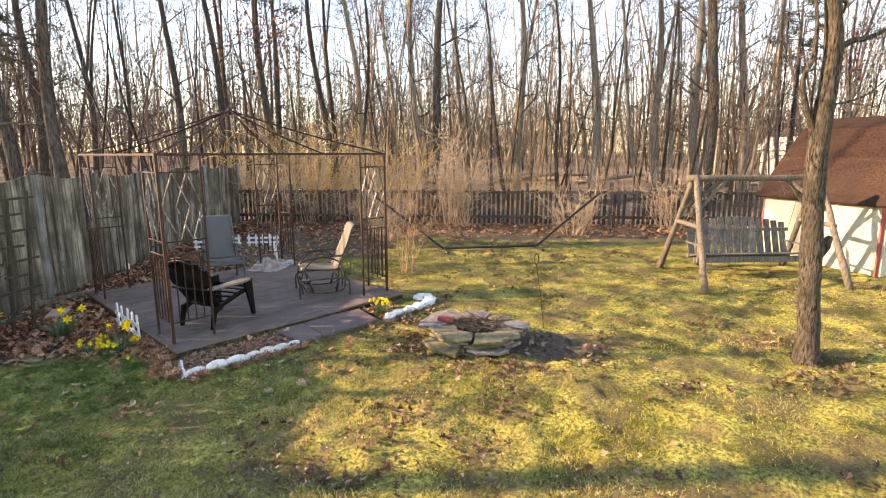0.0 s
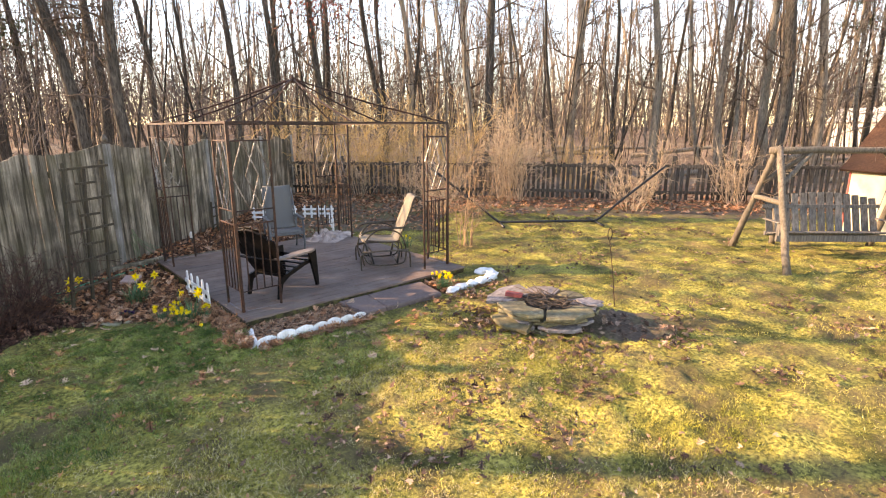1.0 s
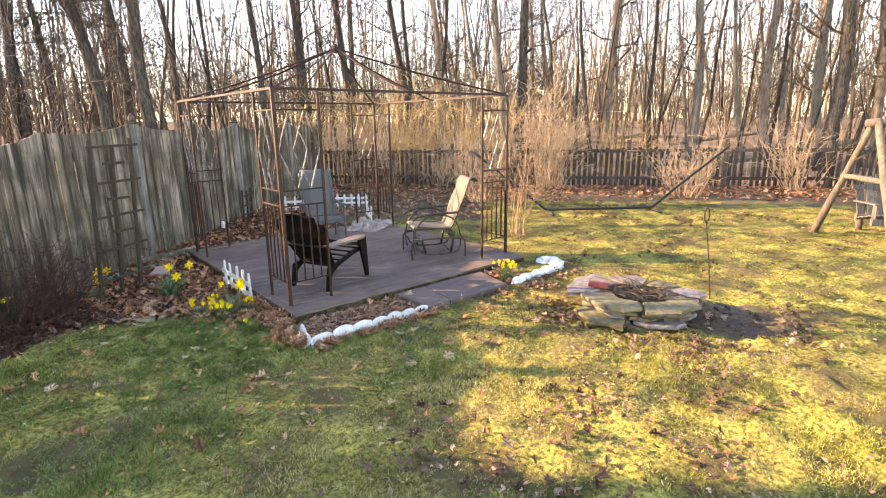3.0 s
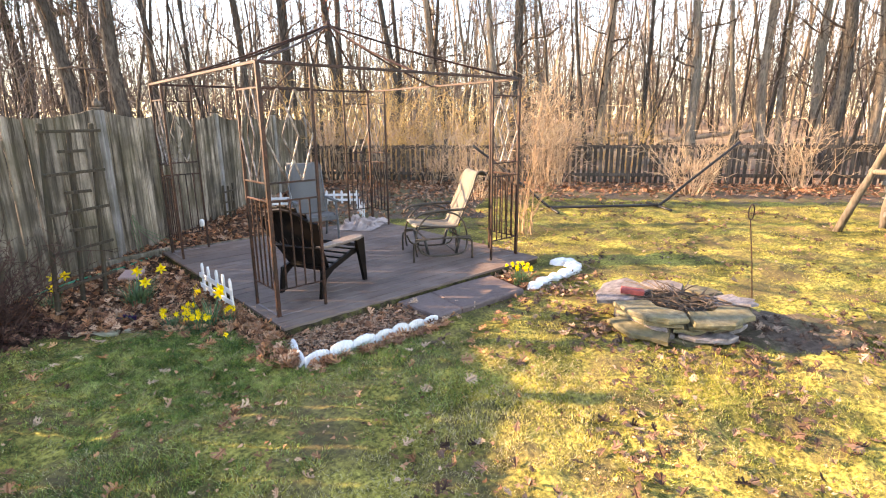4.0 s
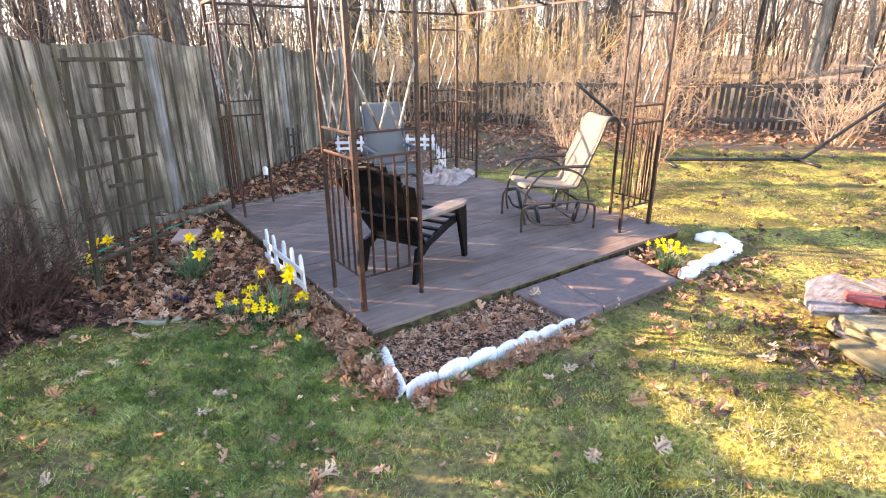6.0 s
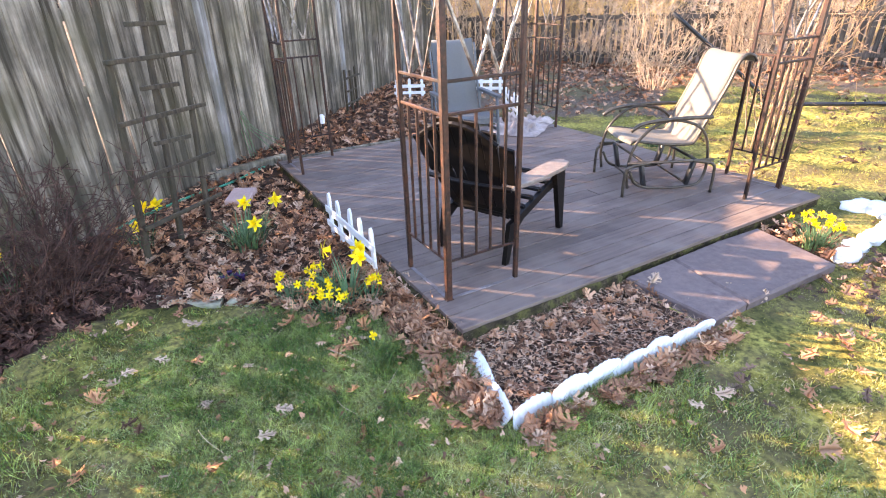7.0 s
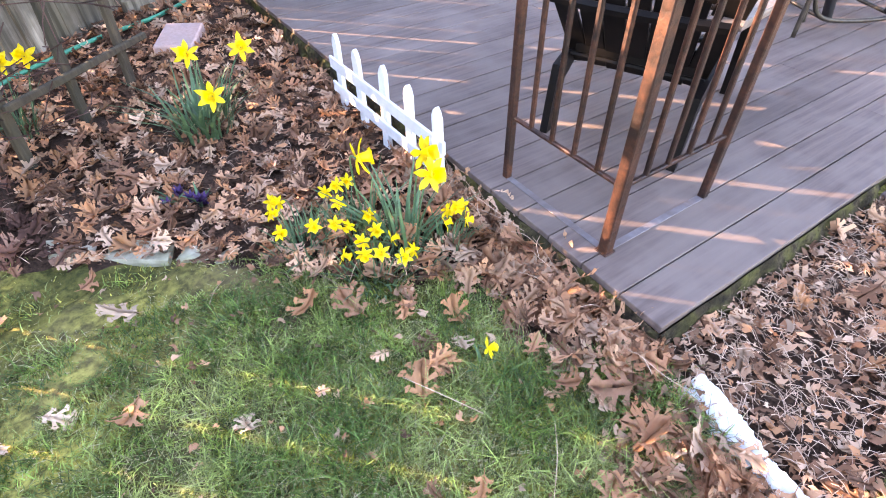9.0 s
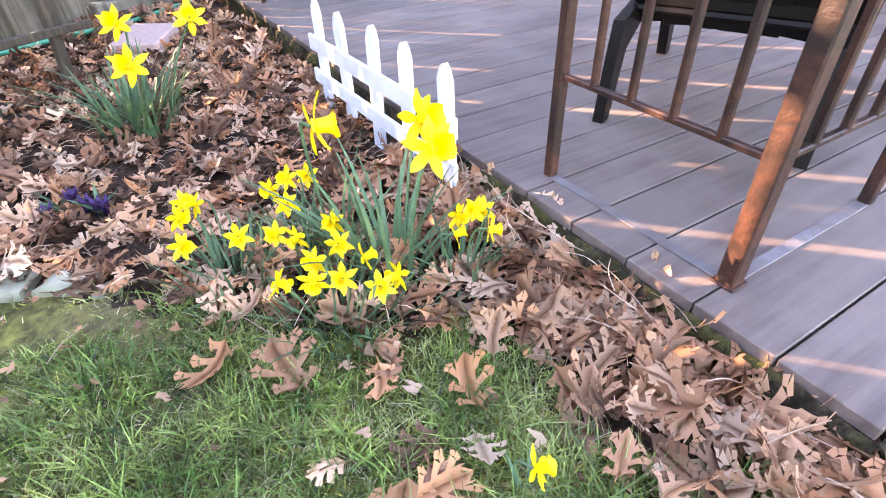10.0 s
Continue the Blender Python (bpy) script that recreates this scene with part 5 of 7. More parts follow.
# ---- chairs ----
def build_adirondack():
    t = thing("adirondack_chair", (0.66, 0.485, DZ), "dark brown moulded plastic garden chair seen from behind on the deck", "chair", rz=23)
    P = lambda n, b, l="": part(n, b, M_PLASTIC, t, l, world_built=False)
    for s in (-1, 1):
        y = 0.25 * s
        b = Build()
        side = [(-0.325, 0.0), (-0.28, 0.0), (-0.225, 0.18), (-0.10, 0.245), (0.2, 0.315), (0.38, 0.335), (0.38, 0.39), (0.2, 0.365), (-0.1, 0.30), (-0.28, 0.26), (-0.30, 0.16)]
        vs = [(x, y - 0.015, z) for x, z in side] + [(x, y + 0.015, z) for x, z in side]
        n = len(side)
        b.add(vs, [tuple(range(n)), tuple(range(2 * n - 1, n - 1, -1))] + [(i, i + n, (i + 1) % n + n, (i + 1) % n) for i in range(n)])
        P("side_rail", b)
        f = Build()
        leg = [(0.385, 0.0), (0.43, 0.0), (0.40, 0.505), (0.25, 0.505), (0.29, 0.36)]
        yo = 0.285 * s
        vs = [(x, yo - 0.017, z) for x, z in leg] + [(x, yo + 0.017, z) for x, z in leg]
        n = len(leg)
        f.add(vs, [tuple(range(n)), tuple(range(2 * n - 1, n - 1, -1))] + [(i, i + n, (i + 1) % n + n, (i + 1) % n) for i in range(n)])
        P("front_leg", f)
        arm = [(-0.36, 0.25 * s), (-0.36, 0.31 * s), (-0.05, 0.375 * s), (0.30, 0.395 * s), (0.43, 0.37 * s), (0.46, 0.32 * s), (0.43, 0.265 * s), (0.2, 0.245 * s), (-0.1, 0.24 * s)]
        if s > 0:
            arm = arm[::-1]
        a = Build().slab([(0.82 * p[0] - 0.05, p[1]) for p in arm], 0.505, 0.532)
        part("armrest", a, M_FADED_GLARE, t, "faded armrest, sun glare in its pale colour", world_built=False)
    for k in range(6):
        f = k / 5
        x, z = 0.36 - 0.50 * f, 0.395 - 0.13 * f ** 1.2
        P("seat_slat", Build().box(pose(x, 0, z, 0, 14 if k else 30, 0), 0.102, 0.50, 0.018, 0.006))
    nb = 7
    for k in range(nb):
        u = (k - (nb - 1) / 2) / ((nb - 1) / 2)
        top = 1.0 - 0.15 * u * u
        bo = Vector((-0.13 - 0.01 * (1 - u * u), 0.205 * u, 0.235))
        tp = Vector((-0.43 - 0.05 * (1 - u * u), 0.31 * u, top - 0.07))
        b = Build().bar(bo, bo.lerp(tp, 0.55) + Vector((-0.02, 0, 0)), 0.074, 0.016, up=(1, 0, 0.4))
        b.bar(bo.lerp(tp, 0.53) + Vector((-0.02, 0, 0)), tp, 0.094, 0.016, up=(1, 0, 0.4))
        P("back_slat", b)
    P("back_shell", Build().bar((-0.175, -0.22, 0.33), (-0.175, 0.22, 0.33), 0.03, 0.09))
    arc = [(-0.34 - 0.03 * (1 - (y / 0.3) ** 2), y, 0.51) for y in (-0.3, -0.2, -0.1, 0, 0.1, 0.2, 0.3)]
    P("back_brace", Build().tube(arc, 0.018, 6))
    arc = [(-0.455 - 0.04 * (1 - (y / 0.27) ** 2), y, 0.79 + 0.10 * (1 - (y / 0.27) ** 2)) for y in (-0.27, -0.18, -0.09, 0, 0.09, 0.18, 0.27)]
    P("top_brace", Build().tube(arc, 0.016, 6))
    t.scale = (0.94, 0.94, 0.95)


def sling(prof, w, th=0.008):
    """A cloth strip with the given side profile, w wide."""
    P = curve_pts([(x, 0, z) for x, z in prof], 4)
    vs, fs = [], []
    n = len(P)
    for i, p in enumerate(P):
        d = (P[min(i + 1, n - 1)] - P[max(i - 1, 0)]).normalized()
        nv = Vector((-d.z, 0, d.x)) * th / 2
        for s, y in ((1, -w / 2), (1, -w / 6), (1, w / 6), (1, w / 2), (-1, w / 2), (-1, w / 6), (-1, -w / 6), (-1, -w / 2)):
            sag = Vector((0, 0, -0.012)) if abs(y) < w / 4 else Vector((0, 0, 0))
            vs.append(p + nv * s + Vector((0, y, 0)) + sag)
    for i in range(n - 1):
        for k in range(8):
            fs.append((i * 8 + k, i * 8 + (k + 1) % 8, (i + 1) * 8 + (k + 1) % 8, (i + 1) * 8 + k))
    fs += [tuple(range(7, -1, -1)), tuple(range((n - 1) * 8, n * 8))]
    b = Build()
    b.add(vs, fs)
    return b


def build_glider():
    t = thing("glider_chair", (2.36, 0.68, DZ), "patio glider with a worn beige sling and bronze tube frame", "chair", rz=154)
    P = lambda n, b, m, l="": part(n, b, m, t, l, smooth=True, world_built=False)
    prof = [(0.33, 0.40), (0.29, 0.425), (0.05, 0.395), (-0.16, 0.385), (-0.22, 0.42), (-0.30, 0.60), (-0.40, 0.82), (-0.455, 0.98), (-0.50, 1.035), (-0.56, 1.03), (-0.59, 0.99)]
    P("sling", sling(prof, 0.50), M_SLING_BEIGE)
    for s in (-1, 1):
        P("side_tube", Build().tube([p + Vector((0, 0.262 * s, 0)) for p in curve_pts([(x, 0, z) for x, z in prof], 4)], 0.012, 7), M_BRONZE)
        y = 0.305 * s
        arm = [(0.33, y, 0.06), (0.35, y, 0.22), (0.30, y, 0.42), (0.14, y, 0.565), (-0.05, y, 0.58), (-0.24, y, 0.50), (-0.32, y, 0.30), (-0.30, y, 0.10), (-0.18, y, 0.05), (0.1, y, 0.05), (0.26, y, 0.09), (0.33, y, 0.2)]
        P("arm_loop", Build().tube(curve_pts(arm, 4), 0.012, 7), M_BRONZE)
        P("armrest", Build().tube(curve_pts([(0.36, y * 1.03, 0.52), (0.26, y * 1.03, 0.575), (0.0, y * 1.03, 0.60), (-0.30, y * 1.0, 0.60)], 4), 0.016, 7), M_BRONZE)
        for x0, x1 in ((0.38, 0.30), (-0.38, -0.30)):
            P("leg", Build().tube(curve_pts([(x0, y * 1.12, 0.0), (x0, y * 1.12, 0.15), (x0 * 0.93, y * 1.12, 0.24), (x1 * 0.6, y * 1.1, 0.27)], 4), 0.013, 7), M_BRONZE)
        for x in (0.2, -0.2):
            P("link", Build().bar((x * 0.9, y * 0.93, 0.06), (x * 1.15, y * 0.93, 0.27), 0.05, 0.03), M_BLACK, "black glider link")
        P("base_rail", Build().tube([(0.36, y * 1.1, 0.27), (-0.36, y * 1.1, 0.27)], 0.012, 6), M_BRONZE)
    for x in (0.22, -0.22):
        P("cross_tube", Build().tube([(x, -0.33, 0.27), (x, 0.33, 0.27)], 0.012, 6), M_BRONZE)
        P("cross_tube", Build().tube([(x * 0.9, -0.30, 0.06), (x * 0.9, 0.30, 0.06)], 0.010, 6), M_BRONZE)
    t.scale = (0.93, 0.93, 0.97)


def build_blue_chair():
    t = thing("sling_chair", (1.66, 2.45, DZ), "grey-blue high-backed sling patio chair with a dark frame on the deck", "chair", rz=-104)
    P = lambda n, b, m, l="", sm=True: part(n, b, m, t, l, smooth=sm, world_built=False)
    P("seat", sling([(0.30, 0.38), (0.26, 0.42), (0.05, 0.405), (-0.18, 0.38)], 0.50), M_SLING_BLUE)
    P("backrest", sling([(-0.17, 0.39), (-0.22, 0.50), (-0.32, 0.85), (-0.39, 1.08), (-0.43, 1.12)], 0.50), M_SLING_BLUE)
    for s in (-1, 1):
        y = 0.27 * s
        P("back_tube", Build().tube(curve_pts([(-0.17, y, 0.37), (-0.22, y, 0.50), (-0.32, y, 0.85), (-0.39, y, 1.08)], 4), 0.014, 7), M_GREYFRAME)
        P("seat_tube", Build().tube([(0.30, y, 0.38), (0.26, y, 0.41), (-0.18, y, 0.375)], 0.014, 7), M_GREYFRAME)
        P("armrest", Build().bar((0.34, y * 1.1, 0.60), (-0.26, y * 1.1, 0.60), 0.055, 0.03), M_GREYFRAME, "", False)
        P("front_leg", Build().tube(curve_pts([(0.34, y * 1.1, 0.0), (0.32, y * 1.1, 0.3), (0.27, y * 1.1, 0.59)], 4), 0.018, 7), M_GREYFRAME)
        P("rear_leg", Build().tube(curve_pts([(-0.36, y * 1.1, 0.0), (-0.27, y * 1.1, 0.3), (-0.25, y * 1.1, 0.59)], 4), 0.018, 7), M_GREYFRAME)
        P("stretcher", Build().bar((0.32, y * 1.1, 0.26), (-0.28, y * 1.1, 0.24), 0.02, 0.03), M_GREYFRAME, "", False)
    P("front_bar", Build().bar((0.30, -0.29, 0.36), (0.30, 0.29, 0.36), 0.03, 0.06), M_GREYFRAME, "", False)
    t.scale = (0.9, 0.88, 0.93)


def build_tarp():
    """A crumpled cloth left on the boards."""
    n = 46
    me = bpy.data.meshes.new("crumpled_cloth")
    vs, fs = [], []
    for j in range(n):
        for i in range(n):
            u, v = i / (n - 1) - 0.5, j / (n - 1) - 0.5
            x, y = 0.9 * u + 0.14 * noise.noise((u * 4, v * 4, 7)), 0.62 * v + 0.10 * noise.noise((u * 4, v * 4, 3))
            e = max(0.0, 1 - (max(abs(u), abs(v)) * 2) ** 3)
            f = abs(noise.noise((u * 4.5 + v * 3, v * 6.5 - u, 1.0))) * 0.24 + abs(noise.noise((u * 11, v * 12 + u * 5, 2.0))) * 0.07
            vs.append((x, y, 0.006 + e * f + 0.012 * e))
    for j in range(n - 1):
        for i in range(n - 1):
            fs.append((j * n + i, j * n + i + 1, (j + 1) * n + i + 1, (j + 1) * n + i))
    me.from_pydata(vs, [], fs)
    me.polygons.foreach_set("use_smooth", [True] * len(fs))
    me.materials.append(M_TARP)
    ob = tagged(new("crumpled_cloth", me), "crumpled faded pinkish cloth cover lying on the deck", "cloth")
    ob.matrix_basis = pose(2.72, 2.86, DZ, 0, 0, 35)


def build_trellis(name, s0, s1, q, h, label, rungs, lean=0.2):
    """Three uprights that lean along the fence, with long and short rungs."""
    p, r = F0 + FU * s0 + FN * q, F0 + FU * s1 + FN * q
    t = thing(name, ((p.x + r.x) / 2, (p.y + r.y) / 2, 0), label, "trellis")
    P = lambda s, z, o=0.0: Vector((F0.x + FU.x * s + FN.x * (q + o), F0.y + FU.y * s + FN.y * (q + o), z))
    m = (s0 + s1) / 2
    for a, top in ((s0, h), (m, h * 0.95), (s1, h)):
        part("upright", Build().bar(P(a - lean * 1.02, -0.04), P(a, top), 0.042, 0.03, 0.006, up=(FN.x, FN.y, 0)), M_TRELLIS, t)
    for z, wide in rungs:
        k = lean * (1 - z / h)
        a, b = (s0 - 0.08 - 0.6 * k, s1 + 0.08 - 0.6 * k) if wide else (m - 0.2 - 0.3 * k, m + 0.15 - 0.3 * k)
        part("rung", Build().bar(P(a, z + 0.15 * k, 0.028), P(b, z - 0.15 * k, 0.028), 0.022, 0.028, 0.004), M_TRELLIS, t)


# ---- shrubs ----
def shrub(x, y, n, h, spread, mat, label, seed, lvl=1, thick=0.007, base=0.18, least=0.0022):
    rng = random.Random(seed)
    t = thing("shrub", (x, y, ground_z(x, y)), label, "shrub", "bare shrubs")
    z = ground_z(x, y)
    for k in range(n):
        a, r = rng.uniform(0, 6.28), base * math.sqrt(rng.random())
        o = rng.uniform(0.1, 1.0) * spread
        v, f = bramble(np.array([(x + r * math.cos(a), y + r * math.sin(a), z - 0.03)]), np.array([(o * math.cos(a), o * math.sin(a), 1.0)]), np.array([h * rng.uniform(0.4, 1.1)]), np.array([thick * rng.uniform(0.7, 1.3)]),
                       (5,) if lvl == 1 else (6, 4), seed * 300 + k, 5, 0.13, 0.02, 0.25, (0.2, 0.5), least=least)
        part("stem", quad_mesh("stem", v, f), mat, t)


# ---- daffodils ----
def flower_mesh(r, seed):
    rng = random.Random(seed)
    pet, tr = Build(), Build()
    for k in range(6):
        a = k * math.pi / 3 + rng.uniform(-0.12, 0.12)
        c, s = math.cos(a), math.sin(a)
        zf = (0.12 if k % 2 else 0.0) * r
        L, fold, tw = rng.uniform(0.9, 1.15), rng.uniform(-0.25, 0.35), rng.uniform(-0.35, 0.35)
        rows = [(0.12, 0.10), (0.4, 0.23), (0.65, 0.25), (0.88, 0.15), (1.08, 0.02)]
        vs = []
        for u, w in rows:
            w = w * rng.uniform(0.85, 1.1)
            for q in (-1, 0, 1):
                v = q * w
                z = fold * u * u * 0.6 + tw * v * u + (0.07 if q == 0 else 0) * u
                vs.append(((u * L * c - v * s) * r, (u * L * s + v * c) * r, z * r + zf))
        pet.add(vs, [(3 * i + j, 3 * i + j + 1, 3 * i + j + 4, 3 * i + j + 3) for i in range(4) for j in (0, 1)])
    n = 12
    rings = [(0.18, 0.0), (0.27, 0.25), (0.31, 0.62), (0.44, 0.86), (0.5, 0.88)]
    vs = []
    for i, (q, z) in enumerate(rings):
        for k in range(n):
            a = 2 * math.pi * k / n
            w = q * (rng.uniform(0.88, 1.16) if i >= 3 else 1)
            vs.append((w * r * math.cos(a), w * r * math.sin(a), z * r * (rng.uniform(0.92, 1.06) if i >= 3 else 1)))
    fs = [(i * n + k, i * n + (k + 1) % n, (i + 1) * n + (k + 1) % n, (i + 1) * n + k) for i in range(4) for k in range(n)]
    tr.add(vs, fs + [tuple(reversed(range(n)))])
    a, b = pet.mesh("petals", True), tr.mesh("trumpet", True)
    a.materials.append(M_PETAL)
    b.materials.append(M_TRUMPET)
    return a, b


FLOWER_SMALL, FLOWER_BIG = [flower_mesh(0.024, k) for k in range(5)], [flower_mesh(0.048, 9 + k) for k in range(4)]


def strap(b, p, a, lean, length, w):
    """One narrow arching leaf."""
    d, s = Vector((math.cos(a), math.sin(a), 0)), Vector((-math.sin(a), math.cos(a), 0))
    pts = []
    for i in range(5):
        f = i / 4
        ww = w * (1 - f ** 3) if i < 4 else w * 0.12
        c = p + d * lean * length * f ** 1.8 + Vector((0, 0, length * f * (1 - 0.18 * lean * f)))
        pts += [c - s * ww / 2, c + s * ww / 2]
    b.add(pts, [(2 * i, 2 * i + 1, 2 * i + 3, 2 * i + 2) for i in range(4)])


def daffodils(x, y, blooms, leaves, length, label, seed, face=(-0.55, -0.85), rad=0.08, turn=1.35):
    """blooms: x, y, z, big."""
    rng = random.Random(seed)
    t = thing("daffodil_clump", (x, y, 0), label, "daffodils", "daffodil clumps")
    b = Build()
    for k in range(int(leaves * 1.7)):
        a, r = rng.uniform(0, 6.28), rad * math.sqrt(rng.random())
        strap(b, Vector((x + r * math.cos(a), y + r * math.sin(a), -0.01)), a + rng.uniform(-0.6, 0.6), rng.uniform(0.1, 0.95), length * rng.uniform(0.55, 1.08), rng.uniform(0.006, 0.011) * (1.3 if length > 0.22 else 0.8))
    part("leaves", b, M_STRAP, t)
    for fx, fy, fz, big in blooms:
        a = math.atan2(face[1], face[0]) + rng.uniform(-turn, turn)
        tilt = rng.uniform(55, 100) if turn > 1 else rng.uniform(58, 70)
        m = pose(fx, fy, fz, 0, 0, math.degrees(a)) @ pose(0, 0, 0, 0, tilt, rng.uniform(0, 60))
        shape = rng.choice(FLOWER_BIG if big else FLOWER_SMALL)
        f = part("flower", shape[0], M_PETAL, t, "yellow daffodil bloom", place=m)
        part("trumpet", shape[1], M_TRUMPET, f)
        back = Vector((-math.cos(a), -math.sin(a), 0)) * 0.02
        bx, by = x + (fx - x) * 0.35, y + (fy - y) * 0.35
        part("stem", Build().tube(curve_pts([(bx, by, 0), (bx + (fx - bx) * 0.5 + back.x, by + (fy - by) * 0.5 + back.y, fz * 0.6), (fx + back.x * 1.2, fy + back.y * 1.2, fz - 0.005), (fx, fy, fz)], 3), 0.003 if big else 0.002, 5), M_STRAP, t)


build_pit()
build_hook()
build_hammock()
build_swing()
build_front_tree()
build_shed()
build_far_house()
build_step()
_r = random.Random(12)
edging([(-0.12, -0.385), (-0.225, -0.81)], _r, "white edging by the deck corner", 0.22, -38)
edging([(-0.205, -0.835), (0.4, -0.83), (1.03, -0.84)], _r, "white edging by the deck corner", 0.18)
for k_, (x_, y_, a_, w_) in enumerate(((2.40, -0.81, 4, 1.0), (2.58, -0.785, -8, 1.1), (2.77, -0.78, 6, 1.0), (2.95, -0.785, -4, 1.15), (3.12, -0.765, 12, 1.15), (3.27, -0.70, 40, 1.2), (3.36, -0.57, 85, 1.2), (3.32, -0.46, 150, 1.15))):
    rock("edging_stone", x_, y_, 0.02, 0.098 * w_, 0.062 * w_, 0.046 * w_, M_WHITE, "white painted lump of stone edging the flower bed", "edging stone", 40 + k_, "white edging stones", a_)
small_picket((-0.175, 1.33), (-0.165, 0.60), 5, "short white wooden picket border beside the deck")
small_picket((3.68, 5.64), (4.16, 5.24), 5, "short white picket border behind the deck", 0.3)
small_picket((3.55, 4.26), (3.25, 3.60), 4, "short white picket border at the deck's back corner", 0.3)
small_picket((3.38, 5.88), (3.50, 5.78), 2, "broken end of a short white picket border", 0.3)
small_picket((2.60, 5.95), (2.95, 5.74), 3, "short white picket border behind the chairs")
build_adirondack()
build_glider()
build_blue_chair()
build_tarp()
build_trellis("trellis", -1.54, -0.88, 0.72, 1.69, "weathered wooden ladder trellis standing in the leafy bed", ((0.22, True), (0.54, True), (0.715, False), (0.89, True), (1.065, False), (1.245, True), (1.44, False), (1.62, True)))
build_trellis("trellis", 2.95, 3.35, 0.25, 0.62, "small weathered wooden trellis against the tall fence", ((0.15, True), (0.32, False), (0.5, True)), 0.02)

shrub(4.30, 0.88, 14, 2.0, 0.17, M_STEM, "tall upright bare shrub beside the gazebo", 1, 2, 0.010, 0.15, 0.0026)
shrub(9.5, 4.4, 48, 2.4, 0.3, M_TANTWIG, "dense pale bare shrub by the low fence", 2, 2, 0.010, 0.4, 0.0042)
shrub(10.3, 1.0, 30, 1.5, 0.85, M_TANTWIG, "wide arching bare shrub by the low fence", 3, 2, 0.009, 0.35, 0.004)
shrub(13.2, -0.5, 22, 1.5, 0.7, M_TANTWIG, "loose bare shrub by the low fence", 4, 2, 0.009, 0.3, 0.004)
shrub(9.3, 7.3, 36, 2.7, 0.55, M_GOLDTWIG, "large golden-budded bare shrub beyond the low fence", 5, 2, 0.010, 0.7, 0.0048)
shrub(7.9, 9.2, 36, 2.8, 0.6, M_GOLDTWIG, "golden-budded bare shrub beyond the low fence", 6, 2, 0.010, 0.7, 0.0048)
shrub(6.7, 10.6, 32, 2.6, 0.5, M_GOLDTWIG, "golden-budded bare shrub near the fence corner", 7, 2, 0.010, 0.6, 0.0048)
shrub(6.4, 3.95, 24, 1.6, 0.6, M_TANTWIG, "bare tan shrub on the leafy ground behind the deck", 8, 2, 0.009, 0.22, 0.0036)
for k_, (a_, d_, h_) in enumerate(((-8.4, 0.8, 2.6), (-7.6, 1.5, 2.7), (-7.0, 0.6, 2.2), (-6.2, 1.2, 2.5), (-5.5, 0.7, 2.2), (-4.7, 1.4, 2.4), (-3.6, 0.8, 2.0), (-2.4, 1.2, 1.8))):
    c_ = G0 + GU * a_ + GN * d_
    shrub(c_.x, c_.y, 13, h_ * 0.9, 0.55, M_GOLDTWIG if k_ % 3 else M_TANTWIG, "golden-twigged bare brush along the low fence", 20 + k_, 2, 0.010, 0.5, 0.004)
for k_, (a_, d_, h_) in enumerate(((-8.0, -0.6, 1.7), (-6.6, -0.5, 1.5), (-5.2, -0.6, 1.6), (-4.3, -0.4, 1.3))):
    c_ = G0 + GU * a_ + GN * d_
    shrub(c_.x, c_.y, 13, h_, 0.7, M_TANTWIG, "sparse arching bare shrub before the low fence", 30 + k_, 2, 0.009, 0.3, 0.0042)
shrub(12.3, 3.9, 60, 1.9, 0.6, M_GOLDTWIG, "golden-twigged bare shrub beyond the low fence", 11, 1, 0.007, 0.5)
shrub(-2.05, 1.4, 95, 0.82, 1.2, M_DARKTWIG, "dense dark red-brown twiggy shrub in the leafy bed", 9, 2, 0.005, 0.38)
shrub(-3.05, 0.3, 70, 0.6, 0.9, M_DARKTWIG, "low dark twiggy shrub in the leafy bed", 10, 2, 0.005, 0.35)

for n_ in ("shrub.009", "shrub.010"):
    o_ = scene.objects[n_].location
    part("foliage", clinging(o_.x, o_.y, 0.12, 1000, 0.36, 8, 0.5), M_LEAF_OLD, scene.objects[n_], "dead brown leaves caught in the twigs")

SM = 0.14
daffodils(-0.68, 0.58, [(-0.74, 0.65, SM, 0), (-0.70, 0.68, SM, 0), (-0.72, 0.70, SM, 0), (-0.75, 0.55, SM, 0), (-0.66, 0.52, SM, 0)], 46, 0.115, "small yellow daffodils in a low grassy clump", 1, rad=0.09)
daffodils(-0.54, 0.58, [(-0.56, 0.65, SM, 0), (-0.55, 0.58, SM, 0), (-0.48, 0.66, SM, 0), (-0.60, 0.49, SM, 0), (-0.57, 0.46, SM, 0), (-0.53, 0.62, SM + .03, 0)], 46, 0.12, "small yellow daffodils in a low grassy clump", 2, rad=0.09)
daffodils(-0.55, 0.37, [(-0.50, 0.47, SM, 0), (-0.57, 0.38, SM, 0), (-0.52, 0.40, SM, 0), (-0.50, 0.34, SM, 0), (-0.64, 0.36, SM, 0), (-0.59, 0.33, SM, 0), (-0.55, 0.31, SM, 0), (-0.51, 0.26, SM, 0), (-0.47, 0.27, SM, 0)], 60, 0.11, "small yellow daffodils in a low grassy clump", 3, rad=0.1)
daffodils(-0.31, 0.34, [(-0.30, 0.36, SM, 0), (-0.25, 0.35, SM, 0), (-0.28, 0.29, SM, 0), (-0.34, 0.31, SM, 0), (-0.28, 0.33, SM + .02, 0)], 30, 0.12, "small yellow daffodils beside the deck edge", 4, rad=0.06)
